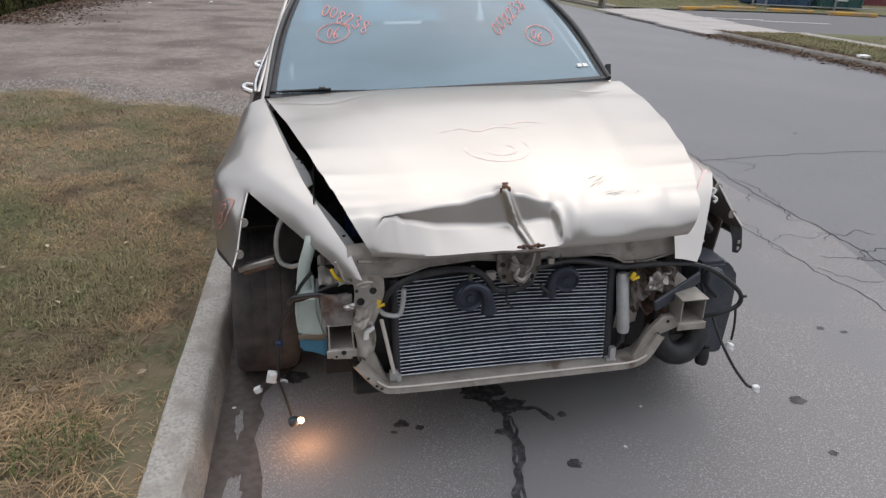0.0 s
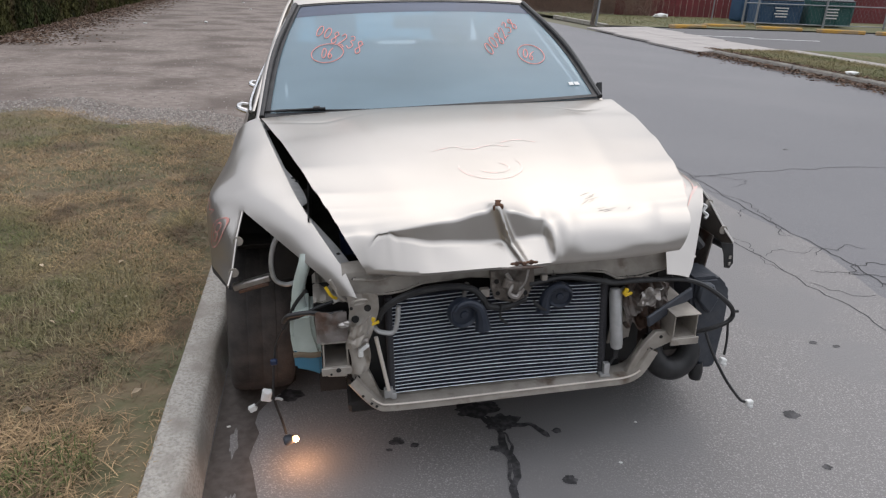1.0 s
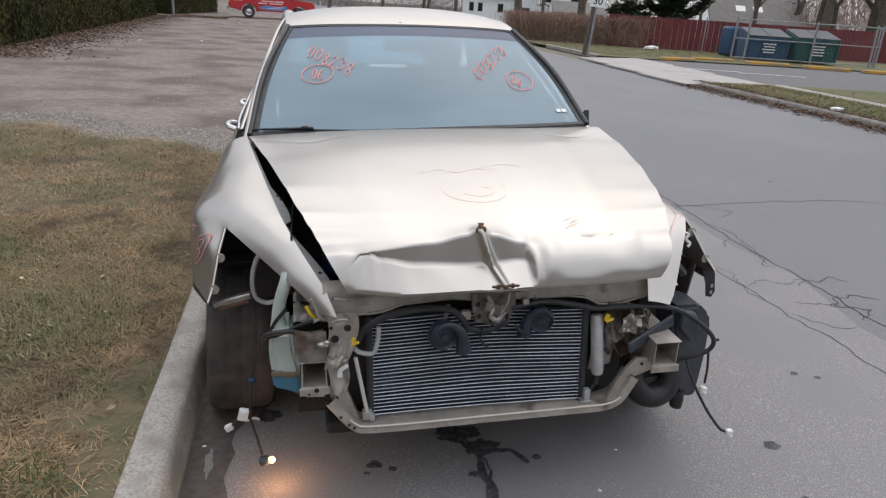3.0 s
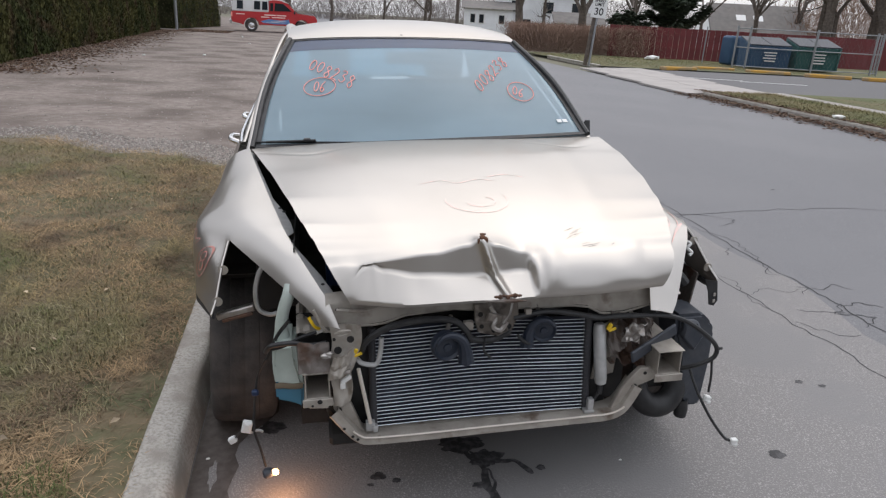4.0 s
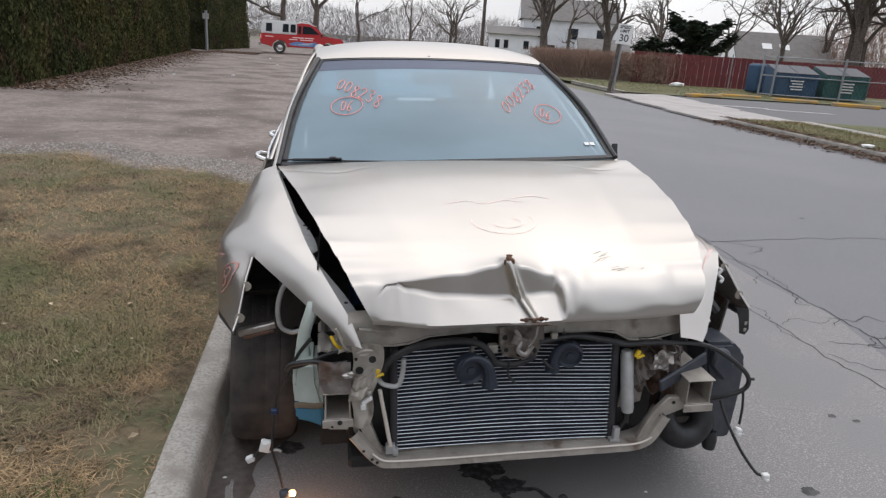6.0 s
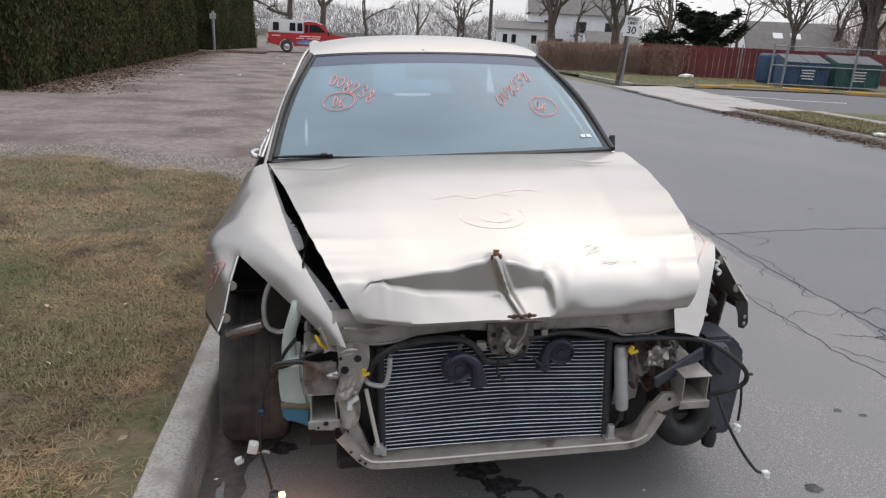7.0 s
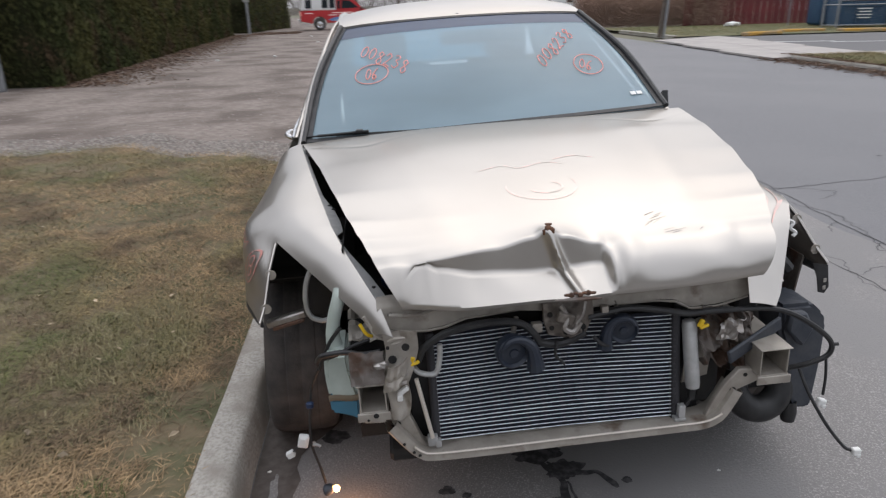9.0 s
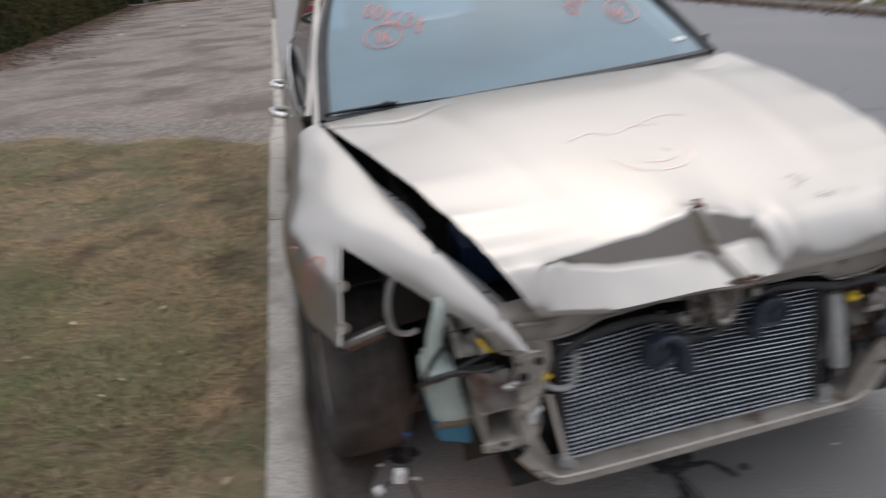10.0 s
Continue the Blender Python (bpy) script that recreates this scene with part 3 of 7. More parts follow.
def fender(side):
    bm = B()
    apex = APEX_L if side < 0 else APEX_R
    last = 1.763 if side < 0 else 1.78
    back = list(np.linspace(3.02, apex, 44))
    tongue = list(np.linspace(apex, last, 30))[1:]

    def edges(y):
        return (fender_inner(y), fender_outer(y)) if side < 0 else right_edges(y)

    def top(y, v):
        a, b = edges(y)
        p = a.lerp(b, v)
        p.z += (0.016 if side < 0 else 0.009) * math.sin(math.pi * v) * ip(y, [1.78, 2.2, 3.0], [0.25, 1, 1.2])
        p.x += 0.01 * math.sin(math.pi * v) * ip(y, [1.78, 2.2], [0.0, 1])
        # shallow hollow pressed into the top ahead of the door
        if side < 0:
            p.z -= 0.012 * math.exp(-((y - 2.72) / 0.12) ** 2 - ((v - 0.6) / 0.3) ** 2)
        return V(p.x * side, p.y, p.z)

    def low(y, v, edge):
        p = flank_point(y, v, side, edge)
        return V(p.x * side, p.y, p.z)
    nt, nf = 14, 20
    grid = []
    for y in back:
        row = [top(y, j / nt) for j in range(nt + 1)]
        shoulder = V(row[-1].x * side, row[-1].y, row[-1].z)
        row += [low(y, j / nf, shoulder) for j in range(1, nf + 1)]
        # ease the shoulder into one round
        for _ in range(4):
            row = [row[0]] + [row[j] if not nt - 4 < j < nt + 5 else row[j - 1] * 0.25 + row[j] * 0.5 + row[j + 1] * 0.25 for j in range(1, len(row) - 1)] + [row[-1]]
        grid.append([bm.verts.new(p) for p in row])
    tip = [grid[-1][:nt + 1]] + [[bm.verts.new(top(y, j / nt)) for j in range(nt + 1)] for y in tongue]
    fore = list(np.linspace(apex, 2.048, 14))[1:]
    skirt = [grid[-1][nt:]] + [[bm.verts.new(low(y, j / nf, front_edge(y, side))) for j in range(nf + 1)] for y in fore]
    faces = [bm.faces.new((g[i][j], g[i + 1][j], g[i + 1][j + 1], g[i][j + 1])) for g in (grid, tip, skirt) for i in range(len(g) - 1) for j in range(len(g[0]) - 1)]
    bmesh.ops.recalc_face_normals(bm, faces=faces)
    bmesh.ops.solidify(bm, geom=faces, thickness=0.003)
    return bm


fender_left = part("front_fender", fender(-1), PAINT, car, "champagne fender sprung away from the hood, with pink marker scrawl", sharp=50)
fender_right = part("front_fender", fender(1), PAINT, car, "champagne fender bent over the open headlight bay", sharp=50)

# flange along the hood gap, with bolts
bm = B()
sheet(bm, lambda u, v: V(-fender_inner(2.98 - 1.13 * u).x - 0.002 + v * ip(u, [0, 0.47, 0.58, 0.66, 0.715, 0.73, 0.79, 0.9, 0.95, 1], [0.012, 0.016, 0.034, 0.038, 0.034, 0.008, 0.012, 0.034, 0.038, 0.034]), 2.98 - 1.13 * u, fender_inner(2.98 - 1.13 * u).z - 0.004 - 0.006 * v), 60, 3, 0.003)
flange = part("fender_flange", bm, DULL, fender_left, "bare beige mounting flange with bolt holes")
for y, dx in ((2.36, 0.022), (2.33, 0.03), (1.93, 0.02), (1.87, 0.022), (1.835, 0.02), (2.12, 0.012)):
    bm = B()
    p = fender_inner(y)
    lathe(bm, [(0.007, 0), (0.007, 0.004), (0.004, 0.006), (0.0, 0.006)], 8, Matrix.Translation((-p.x + dx, y, p.z - 0.012)))
    part("bolt", bm, DARK, fender_left)
bm = B()
sheet(bm, lambda u, v: right_edges(2.98 - 1.1 * u)[0] + V(0.004 - v * 0.03, 0, -0.006), 30, 2, 0.003)
part("fender_flange", bm, PRIMER, fender_right)
# rolled front edges and bumper brackets of the fenders
for side, f in ((-1, fender_left), (1, fender_right)):
    apex = APEX_L if side < 0 else APEX_R
    line = [front_edge(y, side) for y in np.linspace(apex - 0.004, 2.05, 14)]
    bm = B()
    tube(bm, [V(p.x * side, p.y - 0.002, p.z) for p in line], 0.0045, 6)
    part("rolled_edge", bm, PAINT, f)
    for y in (2.085, 2.15):
        p = front_edge(y, side)
        bm = B()
        lathe(bm, [(0.0, 0.0), (0.006, 0.0), (0.0065, 0.002), (0.016, 0.002), (0.016, 0.005), (0.0, 0.005)], 12, Matrix.Translation((side * (p.x - 0.006), y + 0.006, p.z)) @ Matrix.Rotation(radians(90), 4, "X"))
        part("edge_tab", bm, PRIMER, f)
    bm = B()
    line = [flank_point(y, 1.0, side, front_edge(min(y, apex), side)) for y in (2.052, 2.1, 2.16, 2.22, 2.3)]
    tube(bm, [V(side * (p.x - 0.008), p.y, p.z - 0.008) for p in line], [0.006, 0.011, 0.013, 0.012, 0.006], 5, 4)
    part("bumper_clip", bm, BLACK, f, "black plastic bumper clip")
bm = B()
prism(bm, [(0, 0), (0.012, -0.075), (0.0, -0.095), (-0.02, -0.09), (-0.03, -0.04), (-0.05, 0.01)], 0.004, Matrix.Translation((0.925, 2.05, 0.655)) @ Matrix.Rotation(radians(90), 4, "X"))
part("bumper_bracket", bm, BLACK, fender_right, "black slotted bracket")
for dz in (0.05, 0.075):
    bm = B()
    box(bm, (0.92, 2.044, 0.655 - dz), (0.011, 0.004, 0.014), None, 0.002)
    part("slot", bm, CONCRETE, fender_right)
bm = B()
tube(bm, [(0.80, 2.1, 0.80), (0.822, 2.09, 0.79), (0.81, 2.085, 0.775), (0.826, 2.08, 0.76), (0.815, 2.075, 0.75)], 0.006, 6, 4)
part("torn_clip", bm, WHITEP, fender_right, "torn white plastic clip")


# marker writing, laid on curved panels as thin strokes
def scrawl(name, strokes, place, r, material, parent, label=""):
    for k, s in enumerate(strokes):
        bm = B()
        pts = spline([(p[0], p[1], 0) for p in s], 5)
        tube(bm, [place(p.x, p.y) for p in pts], r, 5)
        part(name, bm, material, parent, label if k == 0 else "")


def smear(name, strokes, place, w, material, parent, label=""):
    """Rubbed marker: flat strips lying on a panel."""
    for k, s in enumerate(strokes):
        pts = [V(p[0], p[1], 0) for p in s]
        pts = spline(pts, 5)
        bm = B()
        row = []
        for i, p in enumerate(pts):
            d = (pts[min(i + 1, len(pts) - 1)] - pts[max(i - 1, 0)]).normalized()
            h = w * (0.6 + 0.5 * abs(noise.noise((p.x * 40, p.y * 40, k)))) * (1 - 0.5 * abs(2 * i / (len(pts) - 1) - 1) ** 4)
            row.append([bm.verts.new(place(p.x - d.y * h, p.y + d.x * h)), bm.verts.new(place(p.x + d.y * h, p.y - d.x * h))])
        for a, b in zip(row, row[1:]):
            bm.faces.new((a[0], a[1], b[1], b[0]))
        part(name, bm, material, parent, label if k == 0 else "")


def loop(cx, cy, rx, ry, a0=0, a1=370, n=14, tilt=0.0):
    out = []
    for i in range(n + 1):
        a = radians(a0 + (a1 - a0) * i / n)
        x, y = rx * math.cos(a), ry * math.sin(a)
        out.append((cx + x * math.cos(tilt) - y * math.sin(tilt), cy + x * math.sin(tilt) + y * math.cos(tilt)))
    return out


def on_fender(a, b):
    """a: along the car, b: height, on the left flank."""
    e = fender_outer(a) if a > APEX_L else front_edge(a, -1)
    lo = flank_point(a, 1.0, -1, e).z
    p = flank_point(a, min(1, max(0, (e.z - b) / (e.z - lo))), -1, e)
    return V(-p.x - 0.003, p.y, p.z)


smear("marker_stroke", [loop(2.26, 0.745, 0.036, 0.05), loop(2.262, 0.762, 0.014, 0.016, 0, 380), loop(2.26, 0.732, 0.014, 0.017, 90, 450),
                         [(2.36, 0.775), (2.34, 0.8), (2.38, 0.79), (2.4, 0.81)], [(2.43, 0.78), (2.41, 0.81), (2.45, 0.80)], loop(2.5, 0.8, 0.02, 0.014)], on_fender, 0.004, FAINTRED, fender_left, "rubbed pink marker stroke")


def on_right(a, b):
    """a: along the car, b: 0 to 1 outwards over the right fender's top."""
    p, q = right_edges(a)
    k = math.sin(math.pi * b)
    return p.lerp(q, b) + V(0.01 * k * ip(a, [1.78, 2.2], [0.0, 1]), 0, 0.002 + 0.009 * k * ip(a, [1.78, 2.2, 3.0], [0.25, 1, 1.2]))


smear("marker_stroke", [[(2.05, 0.45), (2.12, 0.6), (2.2, 0.5), (2.26, 0.7)], [(2.08, 0.75), (2.16, 0.8), (2.22, 0.72)], [(2.3, 0.5), (2.36, 0.65), (2.42, 0.55)], [(2.1, 0.3), (2.16, 0.4), (2.24, 0.32)], [(2.0, 0.6), (2.06, 0.7), (2.12, 0.9)]], on_right, 0.016, SMUDGE, fender_right, "rubbed pink marker stroke")


def on_hood(x, y):
    w = (2.9 - y) / (2.9 - 1.84)
    u = (x - hood_left(w)) / (hood_right(w) - hood_left(w))
    return hood_point(u, w * FOLD) + V(0, 0, 0.0007)


smear("marker_stroke", [loop(0.04, 2.13, 0.105, 0.085, 165, 385), loop(0.05, 2.12, 0.05, 0.035, 200, 420), [(-0.13, 2.27), (-0.05, 2.3), (0.0, 2.27), (0.08, 2.3), (0.14, 2.28)], [(0.12, 2.32), (0.19, 2.34), (0.25, 2.31)]], on_hood, 0.0045, RUBBED, hood, "faded pink marker line")
rng = random.Random(31)
for i in range(13):
    sx, sy, sl = rng.uniform(0.265, 0.3), 1.885 + 0.006 * i, rng.uniform(0.02, 0.055)
    rise = 0.014
    if i > 7:
        sx, sy, sl, rise = rng.uniform(0.3, 0.345), 1.846 + 0.004 * (i - 7), rng.uniform(0.015, 0.04), 0.006
    if i == 12:
        sx, sy, sl = 0.405, 1.855, 0.012
    smear("scratch_mark", [[(sx, sy), (sx + sl * 0.5, sy + rise * 0.55), (sx + sl, sy + rise)]], on_hood, rng.uniform(0.0005, 0.0013), SCUFF, hood, "dark scuff marks" if i == 0 else "")


# body shell behind the cowl
def half_w(y):
    return ip(y, [2.95, 3.4, 4.6, 5.4, 6.0, 6.22], [0.888, 0.905, 0.905, 0.895, 0.85, 0.76])


def belt_z(y):
    return ip(y, [2.95, 3.4, 5.0, 6.2], [0.965, 0.97, 1.0, 1.0])


def body_x(y, z):
    return half_w(y) - smooth_ip(z, [0.2, 0.42, 0.64, 0.76, 0.9, 1.0], [0.05, 0.012, 0.0, 0.01, 0.05, 0.1])


def side_panel(y0, y1, side):
    bm = B()

    def f(u, v):
        y = y0 + (y1 - y0) * u
        z = belt_z(y) + (0.22 - belt_z(y)) * v
        x = body_x(y, z)
        a = 0.375 ** 2 - (y - AXLE_R) ** 2
        if a > 0:
            z = max(z, 0.32 + math.sqrt(a))
        return V(x * side, y, z)
    return sheet(bm, f, max(8, int((y1 - y0) * 24)), 18)


for side in (-1, 1):
    for name, a, b in (("front_door", 3.026, 4.1), ("rear_door", 4.106, 4.95), ("rear_quarter", 4.956, 6.2)):
        d = part(name, side_panel(a, b, side), PAINT, car)
        if "door" in name:
            bm = B()
            tube(bm, [(side * 0.875, b - 0.24, 0.85), (side * 0.925, b - 0.21, 0.865), (side * 0.932, b - 0.14, 0.868), (side * 0.925, b - 0.08, 0.865), (side * 0.875, b - 0.05, 0.85)], 0.014, 8, 4)
            part("door_handle", bm, CHROME, d, "bright door handle")
    bm = B()
    tube(bm, [(side * 0.80, 3.14, 0.982), (side * 0.818, 3.5, 0.988), (side * 0.818, 4.5, 1.0), (side * 0.79, 5.3, 1.02)], 0.009, 6, 6)
    part("belt_moulding", bm, CHROME, car, "bright strip below the side windows")
bm = B()
sheet(bm, lambda u, v: V((1 - 2 * u) * (half_w(6.2) - 0.02), 6.2 + 0.05 * (1 - (1 - 2 * u) ** 2), 0.95 - 0.7 * v), 12, 8)
part("rear_bumper", bm, PAINT, car)
bm = B()
sheet(bm, lambda u, v: V((1 - 2 * u) * ip(v, [0, 1], [0.66, 0.72]), 5.6 + 0.62 * v, 1.04 - 0.04 * v + 0.03 * (1 - (1 - 2 * u) ** 2)), 12, 8)
part("trunk_lid", bm, PAINT, car)


def ws_bottom(s):
    return V(0.02 + 0.748 * s, 2.9 + 0.09 * abs(s) ** 2.4, 1.012 - 0.01 * s * s + 0.02 * s)


def ws_top(s):
    return V(0.025 + 0.592 * s, 3.71 + 0.06 * abs(s) ** 2.2, 1.418 - 0.018 * s * s - 0.006 * s ** 6)


def ws(u, v):
    s = 2 * u - 1
    p = ws_bottom(s).lerp(ws_top(s), v)
    return p + V(0.024 * s * math.sin(math.pi * v), 0, 0) + V(0, -0.42, 0.9) * 0.028 * math.sin(math.pi * v) * (1 - 0.5 * s * s)


def on_glass(a, b):
    """a: 0 to 1 across, b: 0 to 1 up the windshield."""
    return ws(a, b) + V(0, -0.002, 0.004)


bm = B()
sheet(bm, ws, 40, 24)
windshield = part("windshield", bm, GLASS, car, "dusty greenish windshield with sky haze in its film and pink marker numbers")
windshield.visible_shadow = False
# black frit border and seals
for name, f in (("upper_seal", lambda u, v: on_glass(0.0 + u, 1.0 - 0.016 * v)), ("lower_seal", lambda u, v: on_glass(u, 0.022 * v)),
                ("side_seal", lambda u, v: on_glass(0.014 * v, u)), ("side_seal", lambda u, v: on_glass(1 - 0.014 * v, u))):
    bm = B()
    sheet(bm, f, 30, 2, 0.002)
    part(name, bm, BLACK, windshield, "black windshield seal")
# tinted shade band along the top
bm = B()
sheet(bm, lambda u, v: ws(0.015 + 0.97 * u, 0.985 - 0.125 * v) + V(0, -0.0006, 0.0014), 24, 4)
band = part("shade_band", bm, SHADE, windshield, "blue-grey tinted band")
band.visible_shadow = False


DIGITS = {"0": loop(0.3, 0.5, 0.25, 0.45, 80, 450, 12), "8": [(0.5, 0.8), (0.3, 1.0), (0.1, 0.8), (0.3, 0.55), (0.5, 0.25), (0.3, 0.0), (0.08, 0.22), (0.3, 0.52), (0.52, 0.86)],
          "2": [(0.05, 0.75), (0.25, 1.0), (0.48, 0.78), (0.25, 0.35), (0.02, 0.05), (0.3, 0.1), (0.58, 0.0)], "3": [(0.05, 0.9), (0.35, 1.0), (0.48, 0.78), (0.22, 0.55), (0.52, 0.32), (0.3, 0.0), (0.0, 0.12)],
          "6": [(0.5, 1.0), (0.2, 0.65), (0.08, 0.25), (0.28, 0.0), (0.5, 0.2), (0.32, 0.42), (0.1, 0.28)]}


def number(txt, x, z, size, turn, slant=0.2, gap=0.88):
    """Hand-lettered digits on the windshield about the point x, z."""
    ca, sa = math.cos(radians(turn)), math.sin(radians(turn))
    for i, c in enumerate(txt):
        pts = []
        for px, py in DIGITS[c]:
            lx = (px + slant * py + 0.78 * (i - (len(txt) - 1) / 2) - 0.35) * size * gap
            lz = (py - 0.5 + 0.08 * math.sin(i * 2.1)) * size
            pts.append((x + lx * ca - lz * sa, z + lx * sa + lz * ca))

        def place(qx, qz):
            b = (qz - 1.012) / 0.435
            half = 0.748 + (0.592 - 0.748) * b + 0.024 * math.sin(math.pi * b)
            return on_glass(0.5 + (qx - 0.02) / (2 * half), b)
        scrawl("marker_digit", [pts], place, 0.0021, PINK, windshield, "pink marker digit")


number("008238", -0.385, 1.272, 0.055, -24)
number("06", -0.447, 1.214, 0.042, -8)
number("008238", 0.4, 1.264, 0.05, 34, 0.1, 1.08)
number("06", 0.5, 1.18, 0.042, -22)
scrawl("marker_ring", [loop(0.168, 0.468, 0.052, 0.082, 10, 400, 18)], on_glass, 0.002, PINK, windshield, "pink ring round the digits")
scrawl("marker_ring", [loop(0.85, 0.39, 0.047, 0.09, 40, 415, 18, -0.1)], on_glass, 0.002, PINK, windshield)
for i in range(2):
    bm = B()
    sheet(bm, lambda u, v: on_glass(0.925 + 0.02 * i + 0.016 * u, 0.11 + 0.025 * v), 2, 2, 0.001)
    part("sticker", bm, WHITEP, windshield, "small white sticker")
# wiper
bm = B()
tube(bm, [on_glass(0.03, 0.025) + V(0, 0, 0.01), on_glass(0.1, 0.026) + V(0, 0, 0.01), on_glass(0.17, 0.026) + V(0, 0, 0.011)], 0.006, 6, 4)
tube(bm, [on_glass(0.0, 0.03) + V(0, 0, 0.008), on_glass(0.3, 0.006) + V(0, 0, 0.008)], 0.004, 6)
box(bm, tuple(on_glass(0.145, 0.032) + V(0, 0, 0.01)), (0.03, 0.025, 0.016), None, 0.004)
part("wiper", bm, BLACK, car, "black wiper arm")
bm = B()
sheet(bm, lambda u, v: ws_bottom(2 * u - 1) + V(0, 0.02 - 0.14 * v, 0.004 - 0.03 * v), 24, 4, 0.004)
part("cowl_panel", bm, BLACK, car, "black plastic cowl below the windshield")


def roof_pt(u, v):
    s = 2 * u - 1
    f = ws_top(s)
    f.x = 0.02 + (f.x - 0.02) * 1.03
    r = V(0.56 * s, 5.0 + 0.02 * s * s, 1.40 - 0.03 * s * s)
    p = f.lerp(r, v)
    p.x *= 1 + 0.05 * math.sin(math.pi * v)
    p.z += 0.085 * math.sin(math.pi * v ** 0.8) * (1 - 0.35 * abs(s) ** 3) + 0.006
    return p


bm = B()
sheet(bm, roof_pt, 28, 28, 0.01)
roof = part("roof", bm, PAINT, car)
bm = B()
blob(bm, (0.0, 3.735, 1.43), 0.008, 3, (1.4, 1, 0.6))
part("antenna_stub", bm, BLACK, roof)
bm = B()
sheet(bm, lambda u, v: V((2 * u - 1) * (0.56 + 0.1 * v), 5.0 + 0.62 * v, 1.395 - 0.34 * v), 10, 8, 0.005)
rw = part("rear_window", bm, GLASS, car)
rw.visible_shadow = False
for side in (-1, 1):
    bm = B()
    a, b = ws_bottom(side), ws_top(side)
    m1 = a.lerp(b, 0.5) + V(side * 0.024, 0, 0)
    tube(bm, [(a.x + side * 0.028, a.y + 0.03, a.z - 0.035), (m1.x + side * 0.022, m1.y + 0.03, m1.z + 0.008), (b.x + side * 0.016, b.y + 0.04, b.z - 0.008),
              (side * 0.59, 4.3, 1.43), (side * 0.6, 5.05, 1.375), (side * 0.69, 5.7, 1.03)], [0.022, 0.02, 0.016, 0.024, 0.05, 0.06], 12, 6)
    part("roof_pillar", bm, PAINT, car)
    bm = B()
    tube(bm, [(a.x + side * 0.012, a.y + 0.0, a.z + 0.004), (m1.x + side * 0.012, m1.y - 0.008, m1.z + 0.024), (b.x + side * 0.01, b.y, b.z + 0.008)], 0.0125, 8, 6)
    part("pillar_moulding", bm, BLACK, car, "black moulding beside the windshield")
    bm = B()
    sheet(bm, lambda u, v: V(side * ip(v, [0, 1], [0.78, 0.595 - 0.01 * u]), ip(v, [0, 1], [3.12 + 2.25 * u, 3.85 + 1.1 * u]), ip(v, [0, 1], [0.97 + 0.03 * u, 1.41 - 0.01 * u])), 12, 6, 0.004)
    sw = part("side_window", bm, SIDEGLASS, car)
    sw.visible_shadow = False
    bm = B()
    tube(bm, [(side * 0.785, 3.1, 0.985), (side * 0.73, 3.36, 1.14), (side * 0.645, 3.74, 1.345), (side * 0.602, 4.0, 1.42), (side * 0.595, 4.6, 1.415)], 0.015, 8, 5, flat=0.6)
    part("door_frame", bm, PAINT, sw, "champagne door frame")
    if side < 0:
        continue
    bm = B()
    prism(bm, [(0, 0), (0.11, 0.0), (0.02, 0.085)], 0.025, Matrix.Translation((side * 0.84, 3.1, 0.985)) @ Matrix(((0, 0, -side, 0), (1, 0, 0, 0), (0, 1, 0, 0), (0, 0, 0, 1))))
    part("mirror_mount", bm, BLACK, car, "black triangle where the mirror has broken off")

# interior
bm = B()
sheet(bm, lambda u, v: V((2 * u - 1) * 0.7, 3.02 + 0.5 * v, 0.97 + 0.03 * math.sin(math.pi * v) - 0.12 * max(0, v - 0.8)), 16, 10, 0.02)
dash = part("dashboard", bm, DASH, car, "grey dashboard")
bm = B()
k = bmesh.ops.create_icosphere(bm, subdivisions=2, radius=0.1)
for v in k["verts"]:
    v.co = V(v.co.x * 1.9 + 0.37, v.co.y * 1.2 + 3.3, v.co.z * 0.55 + 0.99)
part("gauge_hood", bm, DASH, dash)
bm = B()
m = Matrix.Translation((0.37, 3.62, 0.98)) @ Matrix.Rotation(radians(65), 4, "X")
tube(bm, [m @ V(0.185 * math.cos(a), 0.185 * math.sin(a), 0) for a in np.linspace(0, 2 * math.pi, 33)], 0.016, 8)
tube(bm, [m @ V(-0.18, 0, 0), m @ V(0, 0, 0.02), m @ V(0.18, 0, 0)], 0.02, 6)
part("steering_wheel", bm, DASH, car, "dark steering wheel")


def seat(x, y):
    bm = B()
    sheet(bm, lambda u, v: V(x + (2 * u - 1) * (0.25 - 0.05 * v), y + 0.5 + 0.14 * v - 0.06 * (1 - (2 * u - 1) ** 2), 0.55 + 0.6 * v), 10, 10, 0.1)
    s = part("seat", bm, CLOTH, car, "grey cloth seat")
    bm = B()
    box(bm, (x, y + 0.25, 0.5), (0.5, 0.5, 0.14), None, 0.05, 3)
    part("cushion", bm, CLOTH, s)
    bm = B()
    box(bm, (x, y + 0.66, 1.245), (0.25, 0.1, 0.17), None, 0.045, 3)
    part("headrest", bm, CLOTH, s)


